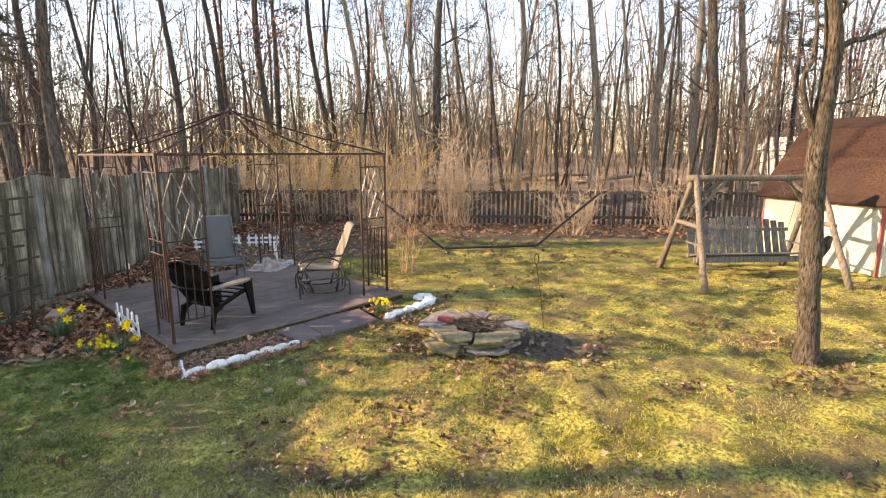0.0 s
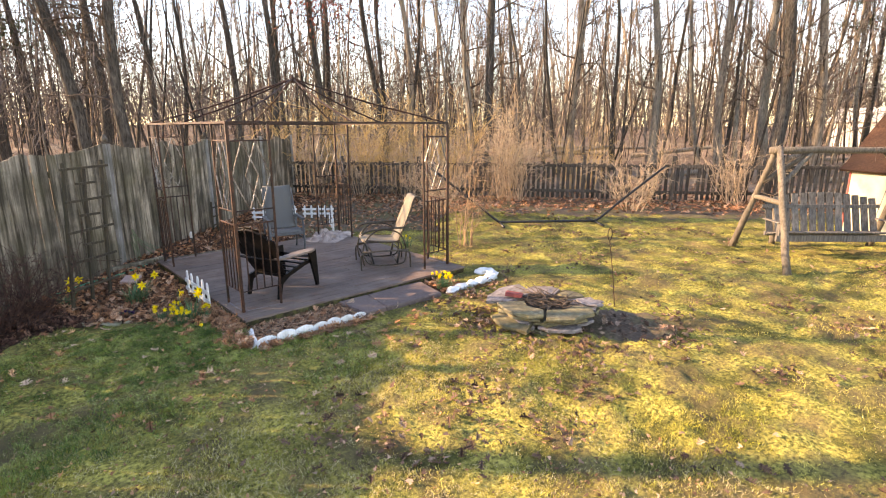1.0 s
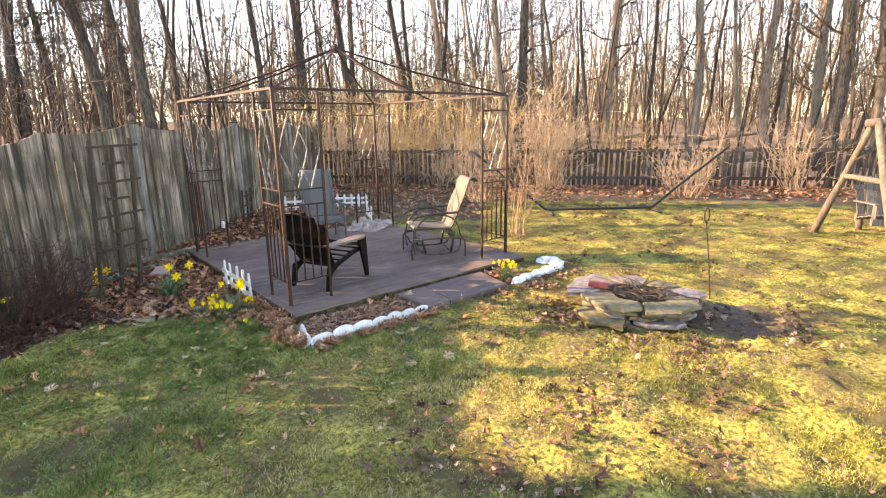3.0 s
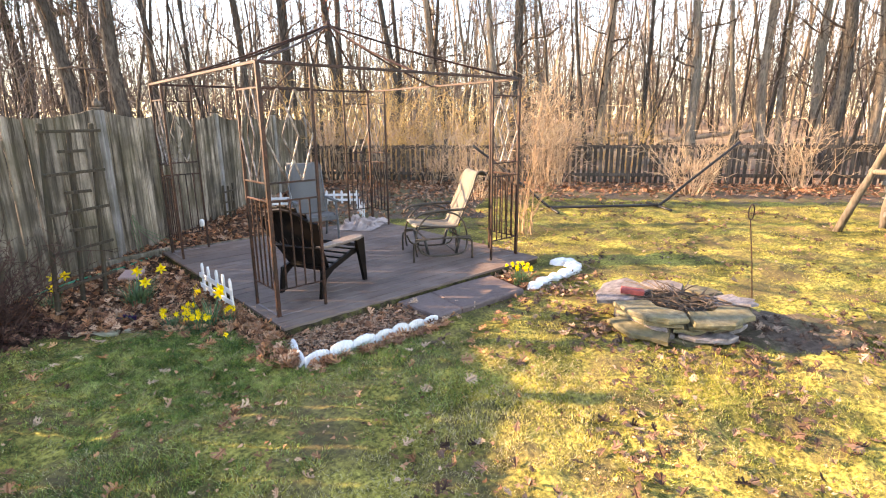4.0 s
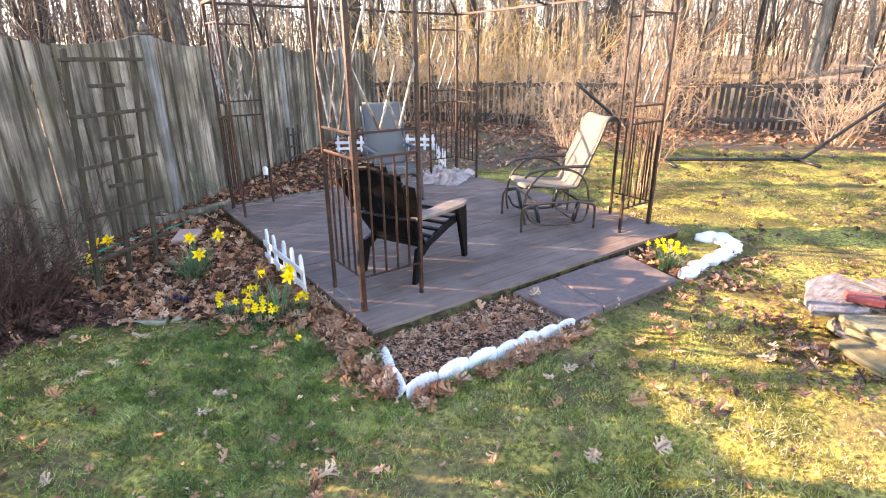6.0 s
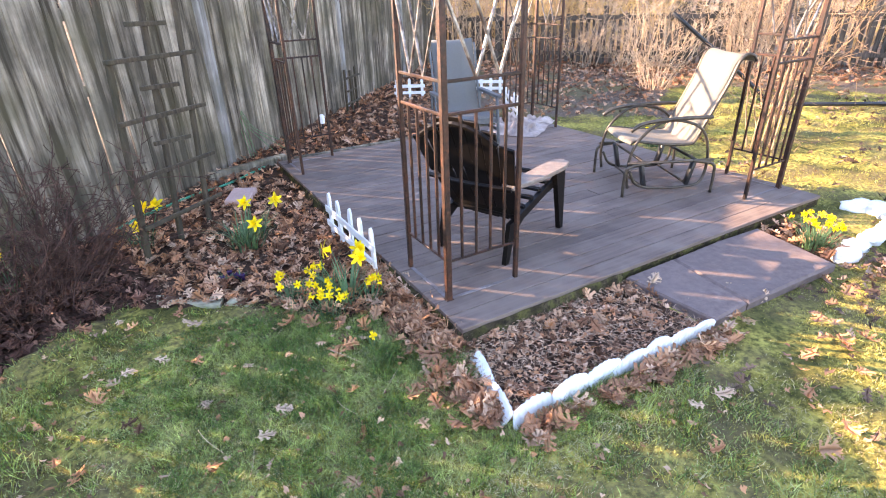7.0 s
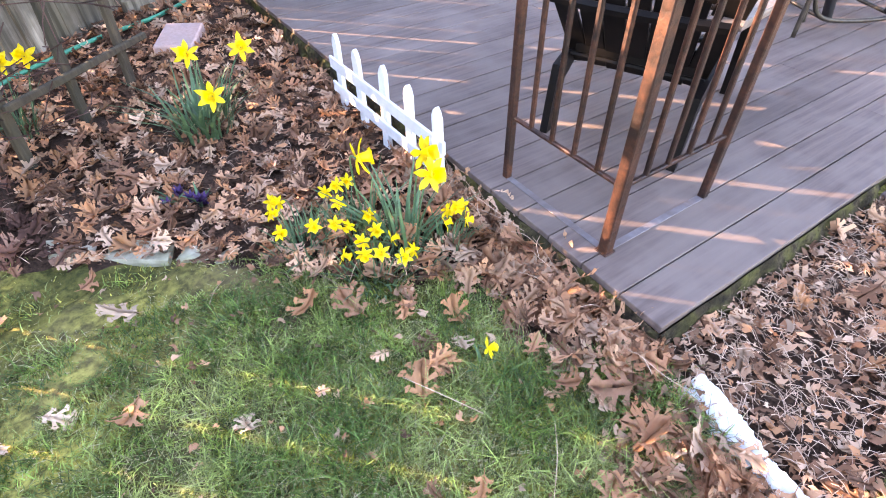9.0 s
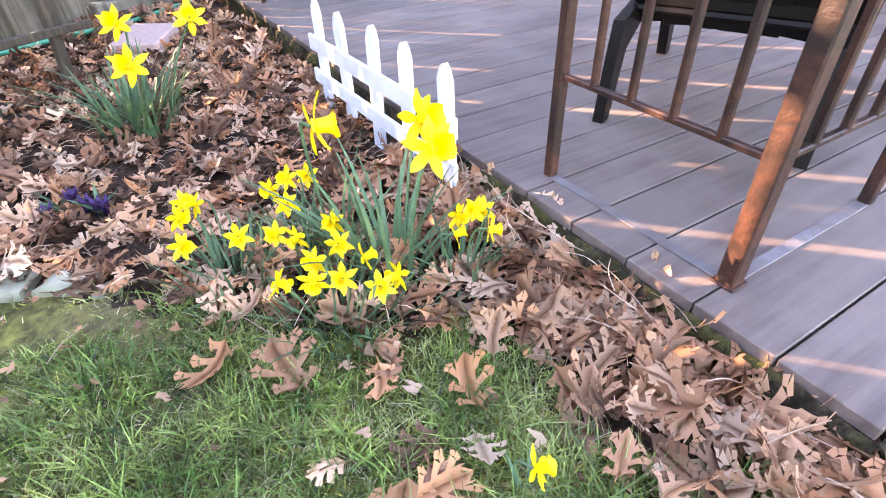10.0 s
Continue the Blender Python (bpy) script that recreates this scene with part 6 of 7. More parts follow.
daffodils(-0.42, 0.42, [(-0.32, 0.45, 0.30, 1), (-0.35, 0.36, 0.29, 1)], 24, 0.25, "tall trumpet daffodils beside the white picket border", 5, rad=0.06, turn=0.3)
daffodils(-0.47, 0.58, [(-0.49, 0.53, 0.30, 1)], 16, 0.22, "tall trumpet daffodil among leafy straps", 6, rad=0.06)
daffodils(-0.74, 1.48, [(-0.70, 1.55, 0.30, 1), (-0.51, 1.49, 0.30, 1), (-0.71, 1.21, 0.27, 1)], 60, 0.26, "tall trumpet daffodils in the leafy bed", 7, rad=0.11, turn=0.7)
daffodils(-1.38, 1.90, [(-1.32, 1.96, 0.28, 1), (-1.23, 1.96, 0.28, 1), (-1.37, 1.63, 0.26, 1)], 26, 0.22, "tall trumpet daffodils below the trellis", 8, rad=0.08, turn=0.5)
daffodils(-2.10, 1.62, [(-2.12, 1.56, 0.25, 0), (-2.16, 1.60, 0.24, 0), (-2.09, 1.60, 0.26, 0)], 14, 0.2, "few pale daffodils beside the dark twiggy shrub", 12, rad=0.05, turn=0.4)
daffodils(-0.48, -0.07, [(-0.48, -0.08, 0.09, 0)], 4, 0.08, "lone small daffodil in the lawn edge", 9, rad=0.02)
daffodils(3.53, 1.61, [(3.50, 1.58, 0.19, 0), (3.56, 1.64, 0.2, 0), (3.52, 1.70, 0.18, 0), (3.58, 1.55, 0.17, 0)], 40, 0.18, "few yellow daffodils in grass beyond the deck", 11, rad=0.1)
daffodils(2.42, -0.62, [(2.46, -0.52, 0.19, 0), (2.38, -0.52, 0.2, 0), (2.52, -0.62, 0.18, 0), (2.44, -0.66, 0.2, 0), (2.33, -0.56, 0.19, 0), (2.42, -0.74, 0.17, 0), (2.35, -0.46, 0.175, 0), (2.51, -0.55, 0.175, 0), (2.40, -0.67, 0.175, 0), (2.36, -0.72, 0.175, 0), (2.30, -0.65, 0.175, 0), (2.47, -0.70, 0.175, 0), (2.44, -0.60, 0.21, 0), (2.39, -0.58, 0.175, 0), (2.48, -0.64, 0.175, 0), (2.34, -0.62, 0.175, 0)], 70, 0.16, "yellow daffodils at the end of the stone step", 10, rad=0.1)


def crocus(x, y, seed):
    rng = random.Random(seed)
    t = thing("crocus", (x, y, 0), "small purple crocus in the leaf litter", "flower", "purple crocuses")
    for k in range(3):
        dx, dy = rng.uniform(-0.03, 0.03), rng.uniform(-0.03, 0.03)
        for i in range(6):
            a = i * math.pi / 3
            b = Build()
            strap(b, Vector((x + dx, y + dy, 0.015)), a, 0.45, 0.045, 0.018)
            part("petal", b, M_PURPLE, t)
    b = Build()
    for k in range(12):
        a = rng.uniform(0, 6.28)
        strap(b, Vector((x, y, 0)), a, 0.8, rng.uniform(0.05, 0.08), 0.012)
    part("leaves", b, M_STRAP, t)


crocus(-0.89, 1.0, 1)
crocus(-0.96, 1.05, 2)


def build_bed_bits():
    solo("paving_block", Build().box(pose(-0.59, 2.48, 0.035, 2, -2, 64), 0.30, 0.20, 0.06, 0.008), M_PAVER, "pinkish square paving block lying on dead leaves", "paver")
    rng = random.Random(9)
    o = [(-1.36, 1.10), (-1.15, 0.97), (-1.02, 0.855), (-1.05, 0.775), (-1.20, 0.89), (-1.36, 1.02)]
    solo("flat_stone", Build().slab(o, -0.03, 0.01, 0.004, rng), M_FLATSTONE, "flat grey stone at the edge of the bed", "stone")
    for k, (x, y, r) in enumerate(((-0.965, 0.765, 0.05), (-0.90, 0.70, 0.026))):
        rock("stone", x, y, -0.002, r * 1.3, r, r * 0.5, M_FLATSTONE, "small pale stone at the edge of the bed", "stone", 70 + k, "small stones by the bed", 40 * k)
    pts = curve_pts([(-1.6, 2.25, 0.02), (-1.4, 2.45, 0.03), (-1.2, 2.58, 0.04), (-0.95, 2.78, 0.03), (-0.6, 2.98, 0.02), (-0.25, 3.26, 0.025), (0.1, 3.58, 0.02)], 5)
    solo("garden_hose", Build().tube(pts, 0.011, 8), M_HOSE, "green garden hose trailing through the leaves", "hose", smooth=True)
    solo("landscape_timber", Build().bar((-0.75, 3.17, 0.045), (0.05, 3.42, 0.045), 0.09, 0.09, 0.01), M_FENCE, "weathered timber edging the bed below the fence", "timber")
    solo("landscape_timber", Build().bar((0.1, 3.27, 0.04), (1.6, 3.30, 0.04), 0.06, 0.08, 0.01), M_FENCE, "weathered timber edging the bed behind the deck", "timber")
    t = thing("solar_light", (0.81, 4.45, 0), "small white solar path light in the leaves", "garden light")
    part("stake", Build().tube([(0.81, 4.45, -0.02), (0.81, 4.45, 0.12)], 0.012, 6), M_BLACK, t)
    part("lamp_head", Build().tube([(0.81, 4.45, 0.12), (0.81, 4.45, 0.2), (0.81, 4.45, 0.23)], [0.035, 0.04, 0.02], 8), M_WHITE, t)
    t = thing("wire_hoops", (-0.25, 3.8, 0), "bent green wire plant hoops leaning by the fence", "plant support")
    for k in range(3):
        x = 0.12 + 0.03 * k
        b = Build().tube(curve_pts([(x - 0.35, 3.75, 0.0), (x - 0.42, 3.82, 0.5), (x - 0.30, 3.85, 0.3), (x - 0.1 + 0.1 * k, 3.8, 0.05)], 5), 0.004, 5)
        part("hoop", b, M_STRAP, t)
    # fallen logs and branches in the wood
    for k, (x0, y0, x1, y1) in enumerate(((22.2, 13.2, 24.6, 10.3), (20.5, 12.0, 23.0, 9.2), (17.5, 13.0, 21.0, 14.4), (24.0, 8.5, 27.0, 5.0), (26.0, 15.0, 29.5, 10.5), (25.0, 3.0, 28.5, -0.5))):
        p, q = Vector((x0, y0, ground_z(x0, y0) + 0.14)), Vector((x1, y1, ground_z(x1, y1) + 0.14 + 0.5 * (k % 2)))
        solo("fallen_log", log(Build(), p, q, 0.15, 0.08, random.Random(20 + k)), M_BARK_LIGHT, "pale fallen log on the woodland floor", "log", "fallen logs", smooth=True)
    for k, (x, y, L, a) in enumerate(((14.5, 5.2, 5.0, -30), (17.0, 4.0, 4.0, -60), (20, -1.0, 5, -48), (13, 9, 4, -50), (24, 4, 7, -35))):
        p = Vector((x, y, ground_z(x, y) + 0.12))
        d = Vector((math.cos(radians(a)), math.sin(radians(a)), 0))
        q = p + d * L
        q.z = ground_z(q.x, q.y) + 0.12 + 0.35 * (k % 2)
        ob = solo("fallen_log", log(Build(), p, q, 0.11, 0.06, random.Random(k)), M_BARK_LIGHT, "pale fallen log on the woodland floor", "log", "fallen logs", smooth=True)


build_bed_bits()


# ---- dead leaves ----
def oak_leaf(rng):
    """A close-up oak leaf about 1 long: three pairs of flared, two-pointed lobes with round bays between."""
    wide = rng.uniform(0.8, 1.15)
    c1, c2, c3 = rng.uniform(-0.8, 1.1), rng.uniform(-0.6, 2.2), rng.uniform(-0.4, 0.4)
    cup, twist = rng.uniform(-0.5, 1.1), rng.uniform(-0.7, 0.7)
    us = [0.0, 0.15, 0.21, 0.32, 0.44, 0.56, 0.69, 0.80, 0.91, 1.03]
    ws = [0.009, 0.015, 0.09, 0.12, 0.11, 0.14, 0.13, 0.14, 0.11, 0.004]
    n = len(us)
    pts = [(u, 0.0) for u in us]
    faces = []
    for s in (-1, 1):
        o = len(pts)
        pts += [(u, s * w * rng.uniform(0.85, 1.15)) for u, w in zip(us, ws)]
        faces += [(k, k + 1, o + k + 1, o + k) for k in range(n - 1)]
        for k, L, a in ((2, 0.19, 1.2), (4, 0.29, 1.0), (6, 0.23, 0.75)):
            L, a = L * rng.uniform(0.75, 1.15), a + rng.uniform(-0.15, 0.15)
            (x0, y0), (x1, y1) = pts[o + k], pts[o + k + 1]
            dx, dy = math.cos(a), s * math.sin(a)
            nx, ny = -dy * s, dx * s
            mx, my, hw = (x0 + x1) / 2, (y0 + y1) / 2, (x1 - x0) / 2
            q = len(pts)
            at = lambda f, w: (mx + dx * L * f + nx * w, my + dy * L * f + ny * w)
            pts += [at(0.35, hw * 0.8), at(0.35, -hw * 0.8), at(0.62, hw * 0.95), at(0.72, 0.0), at(0.62, -hw * 0.95),
                    at(rng.uniform(0.8, 0.95), hw * 1.7), at(rng.uniform(0.95, 1.1), hw * 0.5), at(rng.uniform(1.0, 1.2), hw * 0.2), at(rng.uniform(0.7, 0.9), -hw * 1.6)]
            faces += [(o + k, o + k + 1, q + 1, q), (q, q + 1, q + 4, q + 2), (q + 2, q + 3, q + 6, q + 5), (q + 3, q + 4, q + 8, q + 7)]
        q = len(pts)
        pts += [(0.93, s * 0.15), (0.985, s * 0.135)]
        faces.append((o + 7, o + 8, q + 1, q))
    vs = []
    for u, w in pts:
        y, x = w * wide, u - 0.5
        z = c1 * x * x + c2 * y * y + twist * x * y * 2 + cup * abs(y) * max(0.0, u - 0.3) * 0.7 + rng.uniform(-0.012, 0.012)
        vs.append((x, y + c3 * x * x, z))
    return np.array(vs), np.array(faces)


def leaf_shape(rng):
    """A deep-lobed oak leaf about 1 long: points and faces."""
    wide = rng.uniform(0.75, 1.15)
    c1, c2, c3, c4 = rng.uniform(-0.7, 1.0), rng.uniform(-0.8, 3.2), rng.uniform(-0.35, 0.35), rng.uniform(-0.9, 0.9)
    cup = rng.uniform(-0.6, 1.4)
    rib = [0.0, 0.17, 0.36, 0.57, 0.77, 1.0]
    pts = [(u, 0.0) for u in rib]
    faces = []
    for s in (-1, 1):
        j = lambda a: a * rng.uniform(0.8, 1.2)
        o = len(pts)
        pts += [(0.01, s * 0.011), (0.15, s * 0.03), (0.37, s * j(0.085)), (0.585, s * j(0.09)), (0.79, s * j(0.075))]
        ids = [o, o + 1, o + 2, o + 3, o + 4]
        for k in range(4):
            faces.append((k, k + 1, ids[k + 1], ids[k]))
        tips = [(0.23, 0.11, 0.36, 0.14, 0.28, 0.23, 0.38, 0.20), (0.43, 0.19, 0.59, 0.19, 0.50, 0.36, 0.64, 0.30), (0.67, 0.17, 0.80, 0.15, 0.75, 0.29, 0.88, 0.23)]
        for k, (ax, ay, bx, by, cx, cy, dx, dy) in enumerate(tips):
            q = rng.uniform(0.7, 1.15)
            n = len(pts)
            pts += [(ax, s * ay * q), (bx, s * by * q), (cx, s * cy * q), (dx, s * dy * q)]
            faces += [(ids[k + 1], ids[k + 2], n + 1, n), (n, n + 1, n + 3, n + 2)]
        n = len(pts)
        pts += [(0.91, s * j(0.13))]
        faces.append((4, 5, n, ids[4]))
    vs = []
    for u, w in pts:
        y = w * wide
        x = u - 0.5
        z = c1 * x * x + c2 * y * y * (1 + c4 * x * 2) + cup * abs(y) * max(0.0, u - 0.3) * 0.6 + rng.uniform(-0.022, 0.022)
        vs.append((x, y + c3 * x * x, z))
    return np.array(vs), np.array(faces)


LEAF_RNG = random.Random(77)
LEAVES = [leaf_shape(LEAF_RNG) for _ in range(24)]
OAK = [oak_leaf(LEAF_RNG) for _ in range(24)]


def scrap_shape(rng):
    pts = [(-0.5, 0.0), (-0.2, 0.28), (0.15, 0.2), (0.5, 0.34), (0.42, -0.1), (0.1, -0.3), (-0.25, -0.2)]
    vs = [(x * rng.uniform(0.7, 1.2), y * rng.uniform(0.6, 1.3), rng.uniform(-0.12, 0.12)) for x, y in pts] + [(0.0, 0.0, rng.uniform(-0.1, 0.15))]
    return np.array(vs), np.array([(0, 7, 2, 1), (7, 4, 3, 2), (7, 6, 5, 4)])


SCRAPS = [scrap_shape(LEAF_RNG) for _ in range(12)]


def leaf_field(name, places, mat, label, category, small=0.0):
    """Joins many leaves, each at x, y, z with a size, into one object."""
    rng = np.random.RandomState(5)
    V, F, o = [], [], 0
    for x, y, z, s in places:
        v, f = SCRAPS[rng.randint(len(SCRAPS))] if s < small else OAK[rng.randint(len(OAK))] if x < 0.2 and y < 1.4 and s > 0.07 else LEAVES[rng.randint(len(LEAVES))]
        e = Euler((rng.normal(0, 0.34), rng.normal(0, 0.34), rng.uniform(0, 6.28))).to_matrix()
        w = (v * s) @ np.array(e).T
        w[:, 2] -= min(w[:, 2].min() * 0.6, 0)
        V.append(w + (x, y, z))
        F.append(f + o)
        o += len(v)
    V, F = np.concatenate(V), np.concatenate(F)
    me = quad_mesh(name, V, F)
    me.materials.append(mat)
    return tagged(new(name, me), label, category, kind="stuff")


def build_leaves():
    rng = random.Random(50)
    pl = []
    for _ in range(50000):
        x, y = rng.uniform(-3.6, 8.2), rng.uniform(-1.2, 7.6)
        zn = zone(x, y)
        if zn not in (1, 3) or (DX0 - 0.02 < x < DX1 and DY0 < y < DY1) or (zn == 3 and rng.random() < 0.62):
            continue
        near = x < 0.9 and y < 2.6
        if not near and rng.random() < (0.55 if inside(x, y, BARE) else 0.5):
            continue
        if inside(x, y, FRONT) and rng.random() < 0.72:
            continue
        pl.append((x, y, rng.uniform(0.0, 0.03), rng.uniform(0.04, 0.11) if near else rng.uniform(0.06, 0.12)))
    for _ in range(2600):
        x, y = rng.uniform(-2.0, -0.12), rng.uniform(-0.3, 2.9)
        if zone(x, y) == 1:
            pl.append((x, y, rng.uniform(0.0, 0.02), rng.uniform(0.025, 0.07)))
    # drift against the deck, and leaves blown along the edging
    drift = []
    for _ in range(230):
        f = rng.random()
        drift.append((-0.09 - abs(rng.gauss(0, 0.12)), -0.35 + 1.2 * f, rng.uniform(0.0, 0.04), rng.uniform(0.07, 0.135)))
    for _ in range(150):
        f = rng.random()
        drift.append((-0.2 + 1.3 * f, -0.88 - abs(rng.gauss(0, 0.05)), rng.uniform(0.0, 0.03), rng.uniform(0.06, 0.115)))
    for _ in range(85):
        f = rng.random()
        drift.append((-0.23 - abs(rng.gauss(0, 0.075)), -0.4 - 0.4 * f, rng.uniform(0.0, 0.03), rng.uniform(0.08, 0.14)))
    leaf_field("leaf_drift", drift, M_LEAF_TAN, "drift of large tan oak leaves against deck and edging", "leaf drift", 0.05)
    # litter below the shrubs gets the leaf colour that is darkened for shade
    under_shrub = [p for p in pl if p[0] + 0.25 * p[1] < -1.05 and p[1] < 2.6]
    leaf_field("old_leaf_litter", under_shrub, M_LEAF_SHADE, "red-brown leaves under the twiggy shrubs, darkened for the shade there", "leaf litter", 0.06)
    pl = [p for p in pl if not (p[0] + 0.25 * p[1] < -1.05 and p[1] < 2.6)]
    leaf_field("leaf_litter", pl, M_LEAF, "thick litter of brown curled oak leaves in the beds", "leaf litter", 0.05)
    # thinner drift along the low fence and under the woods' edge
    far, edge = [], []
    for _ in range(5200):
        a, d = rng.uniform(-9, 9), rng.choice((rng.uniform(-1.9, 0.3), rng.uniform(-2.6, 4.0)))
        p = G0 + GU * a + GN * d
        edge.append((p.x, p.y, ground_z(p.x, p.y) + 0.01, rng.uniform(0.08, 0.16)))
    for _ in range(420):
        x, y = rng.uniform(-3.5, 9), rng.uniform(-6.5, 4.5)
        if zone(x, y) == 0 and noise.noise((x * 0.8, y * 0.8, 9.0)) > 0.05:
            far.append((x, y, ground_z(x, y) + 0.02, rng.uniform(0.05, 0.1)))
    for _ in range(160):
        a, r = rng.uniform(0, 6.28), rng.uniform(0.6, 0.95)
        far.append((2.42 + r * math.cos(a), -2.24 + r * math.sin(a), 0.02, rng.uniform(0.05, 0.1)))
    for _ in range(2400):
        x, y = rng.uniform(-3.5, 9), rng.uniform(-6.5, 4.5)
        if zone(x, y) == 0 and noise.noise((x * 1.3, y * 1.3, 5.0)) > -0.12:
            far.append((x, y, ground_z(x, y) + 0.012, rng.uniform(0.02, 0.05)))
    for _ in range(150):
        cx, cy = rng.uniform(-1.5, 9), rng.uniform(-6.0, 3.0)
        for _k in range(rng.randint(6, 34)):
            x, y = cx + rng.gauss(0, 0.16), cy + rng.gauss(0, 0.16)
            if zone(x, y) == 0:
                far.append((x, y, ground_z(x, y) + 0.018, rng.uniform(0.035, 0.085)))
    for cx, cy, n, w in ((4.2, -5.3, 110, 0.25), (3.75, -5.15, 60, 0.18), (4.75, -4.7, 60, 0.25), (2.1, -2.85, 110, 0.28), (3.1, -3.3, 90, 0.25), (3.0, -0.98, 70, 0.13), (2.5, -0.97, 60, 0.12), (2.3, -1.25, 110, 0.28), (1.75, -2.0, 70, 0.2), (2.05, -1.7, 60, 0.16), (1.5, -3.4, 60, 0.2), (3.5, -0.65, 50, 0.12)):
        for _k in range(n):
            x, y = cx + rng.gauss(0, w), cy + rng.gauss(0, w)
            far.append((x, y, ground_z(x, y) + 0.018, rng.uniform(0.04, 0.09)))
    leaf_field("loose_leaves", [p for k, p in enumerate(far) if p[0] < 0.7 and p[1] > -2.2 and k % 5 < 2], M_LEAF, "tan and brown oak leaves lying in the green grass", "leaves", 0.045)
    far = [p for p in far if not (p[0] < 0.7 and p[1] > -2.2)]
    leaf_field("scattered_leaves", far, M_LEAF_OLD, "brown oak leaves scattered over lawn and fence line", "leaves", 0.06)
    leaf_field("fence_line_leaves", edge, M_LEAF, "red-brown oak leaves drifted along the low fence", "leaves", 0.13)
    bits = []
    for _ in range(3200):
        x, y = rng.uniform(-3.6, 1.2), rng.uniform(-4.6, 0.8)
        if zone(x, y) == 0 and noise.noise((x * 1.7, y * 1.7, 3.0)) > -0.25:
            bits.append((x, y, ground_z(x, y) + rng.uniform(0.012, 0.028), rng.uniform(0.012, 0.04)))
    for _ in range(1800):
        x, y = rng.uniform(-0.22, 1.03), rng.uniform(-0.83, -0.29)
        bits.append((x, y, rng.uniform(0.005, 0.03), rng.uniform(0.012, 0.045)))
    leaf_field("leaf_scraps", bits, M_LEAF, "torn scraps of dry leaf caught in the grass", "leaf scraps", 0.1)
    # single leaves that lie clear on the grass
    top = thing("fallen_leaves", (-0.8, 0.0, 0), "single brown oak leaves lying loose on the grass", "leaves", kind="stuff")
    shapes = []
    for v, f in OAK:
        me = quad_mesh("leaf", v, f)
        me.materials.append(M_LEAF_ONE)
        shapes.append(me)
    n = 0
    while n < 105:
        x, y = rng.uniform(-2.2, 1.6), rng.uniform(-1.9, 0.9)
        if zone(x, y) != 0 and rng.random() < 0.6:
            continue
        if DX0 - 0.05 < x and y > DY0 - 0.05:
            continue
        d = abs((x + 0.5) * 0.5 + (y - 0.2))
        if zone(x, y) == 0 and rng.random() < min(0.8, d * 0.6):
            continue
        n += 1
        s = rng.uniform(0.06, 0.115)
        part("leaf", shapes[n % len(shapes)], M_LEAF_ONE, top, place=pose(x, y, ground_z(x, y) + 0.025 + 0.01 * rng.random(), rng.gauss(0, 18), rng.gauss(0, 18), rng.uniform(0, 360)) @ Matrix.Scale(s, 4))
    for x, y, z, a in ((1.10, -0.42, 0.06, 20), (-0.64, -0.03, 0.035, 60), (1.9, -1.05, 0.04, 10), (-0.67, 0.28, 0.03, 100), (-1.2, 0.6, 0.04, 140)):
        part("leaf", shapes[int(a) % len(shapes)], M_LEAF_ONE, top, place=pose(x, y, z, 5, -6, a) @ Matrix.Scale(0.13, 4))


build_leaves()


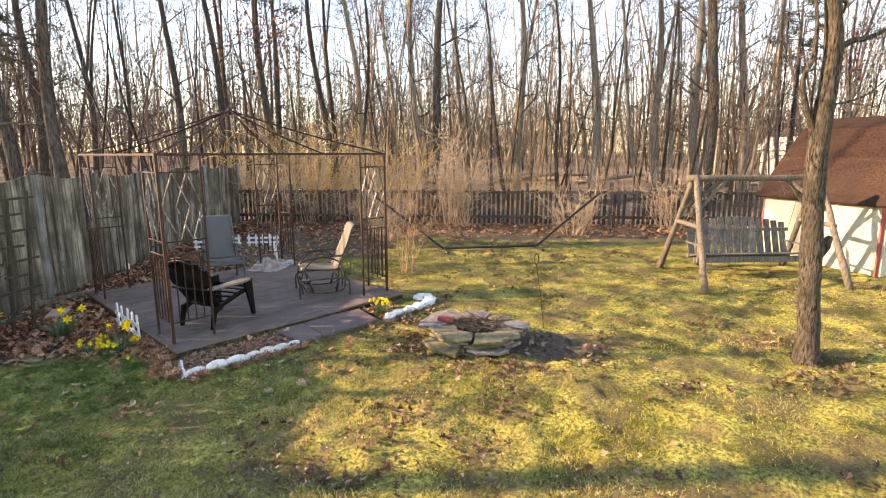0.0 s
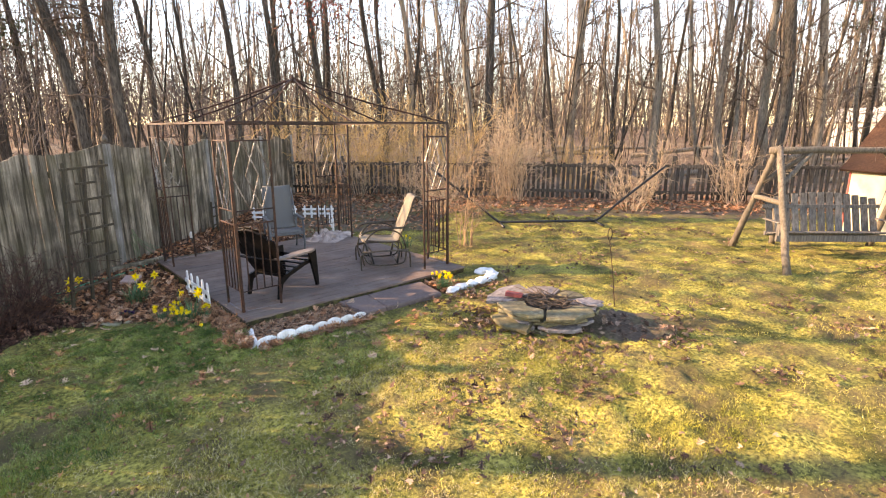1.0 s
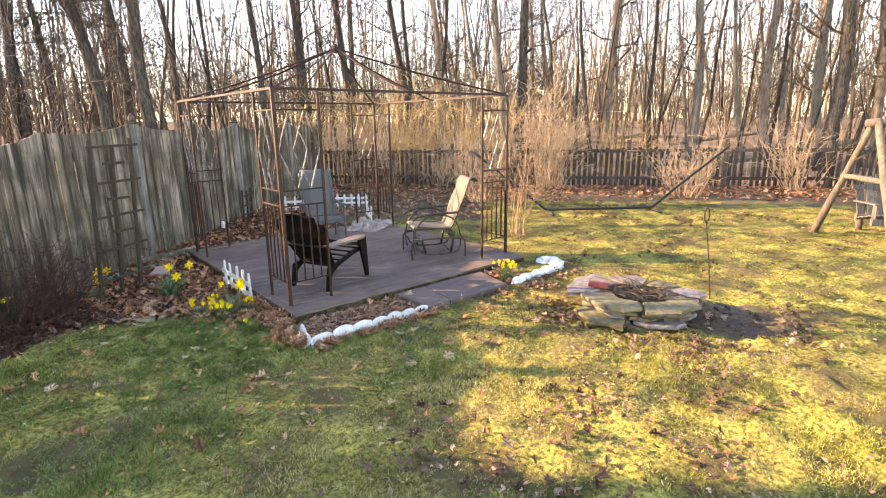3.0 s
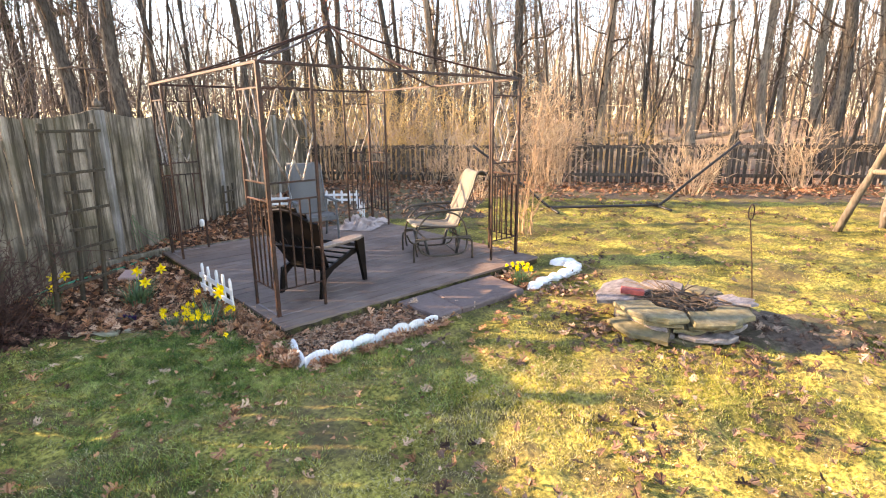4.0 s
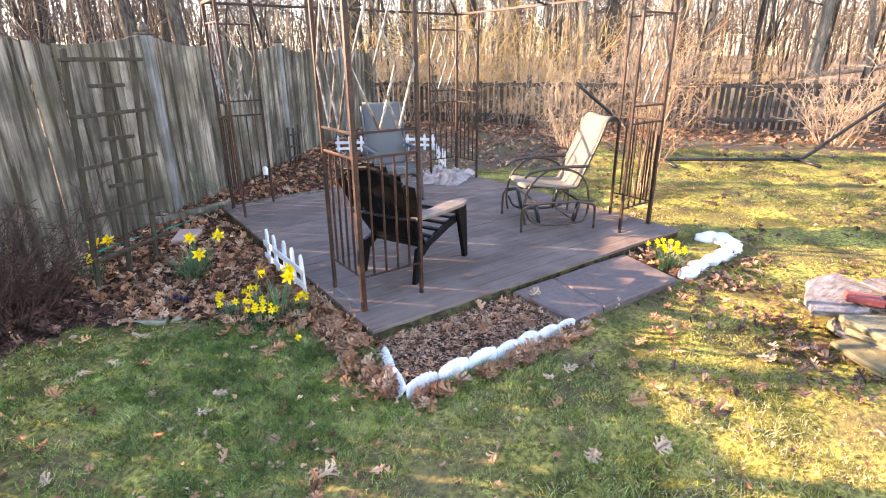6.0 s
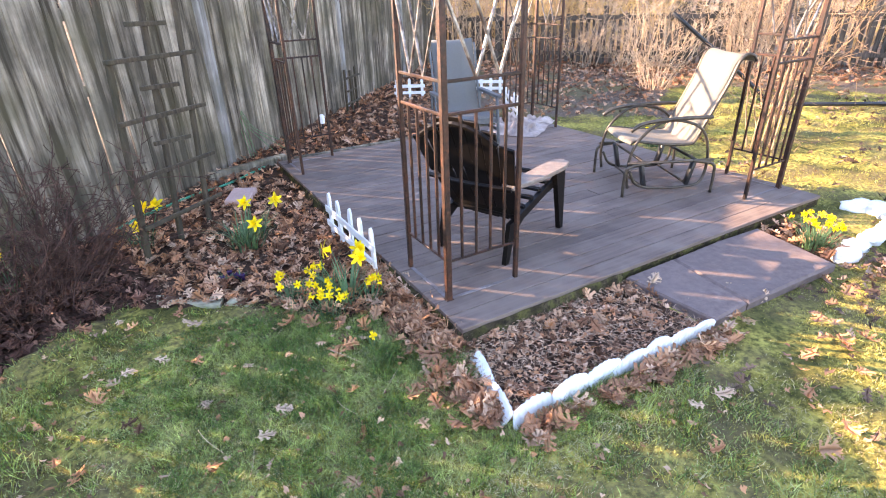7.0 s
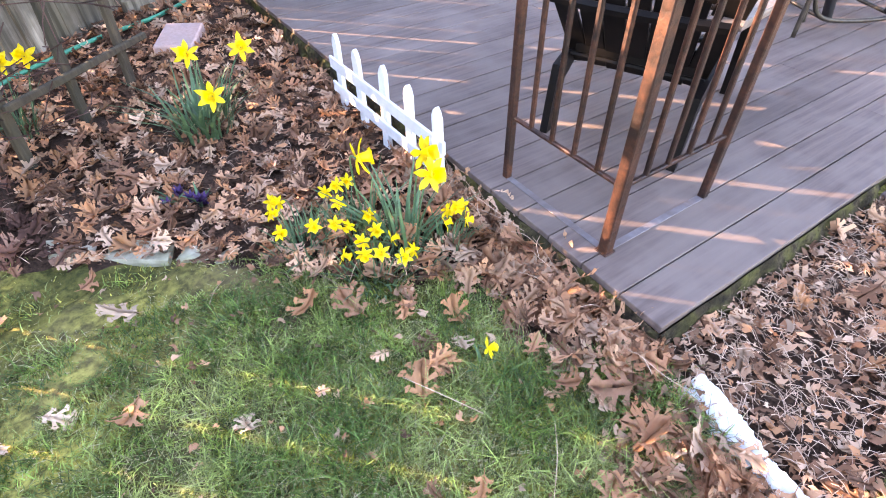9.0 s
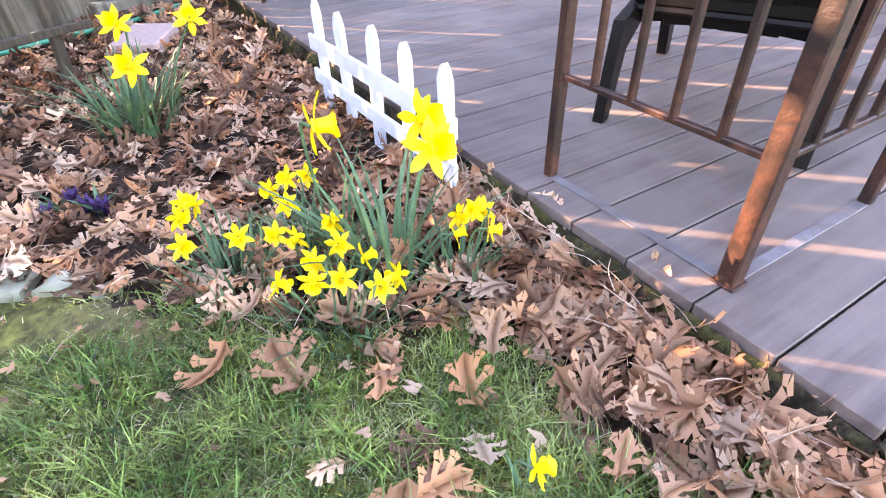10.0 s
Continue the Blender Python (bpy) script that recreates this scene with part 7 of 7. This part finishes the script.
# ---- grass ----
def build_grass():
    rng = np.random.RandomState(11)
    step = 0.05
    gx, gy = np.arange(-4.5, 12.5, step), np.arange(-6.8, 7.5, step)
    lawn = np.array([[1 if zone(x, y) == 0 and not (DX0 < x < DX1 and DY0 < y < DY1) and not (0.98 < x < 2.3 and -0.9 < y < -0.2) and (x - 2.42) ** 2 + (y + 2.24) ** 2 > 0.36 else 0 for x in gx] for y in gy])

    relief = np.array([[ground_z(x, y) for x in gx] for y in gy])

    def blades(name, n, x0, x1, y0, y1, h, w, lean, mat, label, bias=0.0, bent=True):
        x, y = rng.uniform(x0, x1, n), rng.uniform(y0, y1, n)
        i, j = np.clip(((x - gx[0]) / step).astype(int), 0, len(gx) - 1), np.clip(((y - gy[0]) / step).astype(int), 0, len(gy) - 1)
        pn = np.sin(x * 2.1 + 1.3 * np.sin(y * 1.7)) * np.sin(y * 2.6 + 1.1 * np.sin(x * 1.9)) + 0.9 * np.sin(x * 13.3 + 2.3 * np.sin(y * 9.1)) * np.sin(y * 15.1 + 1.9 * np.sin(x * 7.7))
        ok = (lawn[j, i] == 1) & (rng.uniform(-1.0, 1.0, n) < pn + 0.25 + bias)
        x, y, pn = x[ok], y[ok], pn[ok]
        n = len(x)
        a, t = rng.uniform(0, 2 * np.pi, n), rng.uniform(0, 2 * np.pi, n)
        hh = h * rng.uniform(0.5, 1.25, n) * (1 + 0.5 * pn)
        ll = hh * lean * rng.uniform(0.2, 1.6, n)
        ww = w * rng.uniform(0.7, 1.3, n)
        z = np.zeros(n)
        fx, fy = (x - gx[0]) / step, (y - gy[0]) / step
        i, j = np.clip(fx.astype(int), 0, len(gx) - 2), np.clip(fy.astype(int), 0, len(gy) - 2)
        fx, fy = np.clip(fx - i, 0, 1), np.clip(fy - j, 0, 1)
        g = (relief[j, i] * (1 - fx) + relief[j, i + 1] * fx) * (1 - fy) + (relief[j + 1, i] * (1 - fx) + relief[j + 1, i + 1] * fx) * fy
        base = np.stack([x, y, g - 0.004], 1)
        sd = np.stack([np.cos(a), np.sin(a), z], 1) * ww[:, None] / 2
        ld = np.stack([np.cos(t), np.sin(t), z], 1)
        mid = base + ld * (ll * 0.35)[:, None] + np.stack([z, z, hh * 0.6], 1)
        tip = base + ld * ll[:, None] + np.stack([z, z, hh], 1)
        if bent:
            V = np.stack([base - sd, base + sd, mid + sd * 0.8, mid - sd * 0.8, tip + sd * 0.12, tip - sd * 0.12], 1).reshape(-1, 3)
            o = np.arange(n)[:, None] * 6
            F = np.concatenate([o + np.array([0, 1, 2, 3]), o + np.array([3, 2, 4, 5])])
        else:
            V = np.stack([base - sd, base + sd, tip + sd * 0.35, tip - sd * 0.35], 1).reshape(-1, 3)
            F = np.arange(n)[:, None] * 4 + np.array([0, 1, 2, 3])
        me = quad_mesh(name, V, F)
        me.materials.append(mat)
        tagged(new(name, me), label, "grass", kind="stuff")
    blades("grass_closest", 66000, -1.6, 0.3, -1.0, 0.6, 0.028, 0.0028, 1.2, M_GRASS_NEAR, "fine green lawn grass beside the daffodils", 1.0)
    blades("dry_grass_closest", 32000, -1.7, 0.3, -1.1, 0.7, 0.014, 0.0022, 3.0, M_THATCH, "pale dry stems lying in the grass", 0.4)
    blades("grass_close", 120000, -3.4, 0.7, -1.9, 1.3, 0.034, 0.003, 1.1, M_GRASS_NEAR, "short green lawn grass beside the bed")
    blades("grass_near", 170000, -3.6, 2.4, -4.6, 1.0, 0.020, 0.0034, 0.9, M_GRASS, "short patchy green lawn grass", bent=False)
    blades("dry_grass_near", 85000, -3.6, 2.4, -3.6, 1.3, 0.013, 0.0028, 1.5, M_THATCH, "dry straw-coloured thatch in the lawn", bent=False)
    # extra pale blades over the shaded lawn, lifting its brightness by colour
    blades("dry_grass_shade", 66000, -3.9, 1.2, -4.9, -0.9, 0.016, 0.0034, 1.2, M_THATCH, "pale dry blades added to brighten the shaded lawn", 0.3, False)
    blades("grass", 340000, -4.5, 12.4, -6.8, 7.4, 0.016, 0.0042, 0.9, M_GRASS, "patchy sunlit lawn grass", 0.2, False)
    blades("dry_grass", 60000, -4.5, 12.4, -6.8, 7.4, 0.011, 0.0040, 1.3, M_THATCH, "dry straw-coloured thatch in the lawn", 0.2, False)


build_grass()


def build_straw():
    rng = random.Random(61)
    b = Build()
    n = 0
    while n < 2600:
        x, y = rng.uniform(-0.25, 1.05), rng.uniform(-0.86, -0.28)
        if n % 5 == 0:
            x, y = rng.uniform(-1.5, 0.2), rng.uniform(-0.3, 1.6)
        if zone(x, y) != 1 or (x > DX0 and y > DY0):
            continue
        n += 1
        a, L = rng.uniform(0, 6.28), rng.uniform(0.018, 0.062)
        p = Vector((x, y, rng.uniform(0.008, 0.035)))
        d = Vector((math.cos(a), math.sin(a), rng.uniform(-0.1, 0.15))) * L
        b.tube([p - d / 2, p + Vector((0, 0, 0.006)), p + d / 2], 0.0009, 3, cap=False)
    for k in range(42):
        f = rng.random()
        p = Vector((-0.11 - abs(rng.gauss(0, 0.05)), -0.38 + 1.1 * f, 0.05 + 0.03 * rng.random()))
        if k % 3 == 0:
            p = Vector((rng.uniform(-1.3, 0.0), rng.uniform(-0.5, 0.7), 0.035))
        a, L = 1.57 + rng.gauss(0, 0.5), rng.uniform(0.06, 0.22)
        d = Vector((math.cos(a) * L, math.sin(a) * L, rng.uniform(-0.02, 0.01)))
        b.tube(curve_pts([p - d / 2, p + Vector((rng.uniform(-0.015, 0.015), 0, 0.008)), p + d / 2], 3), 0.0009, 3, cap=False)
    solo("straw", b, M_STRAW, "thin dry stems and needles strewn over the beds", "debris", kind="stuff")


build_straw()
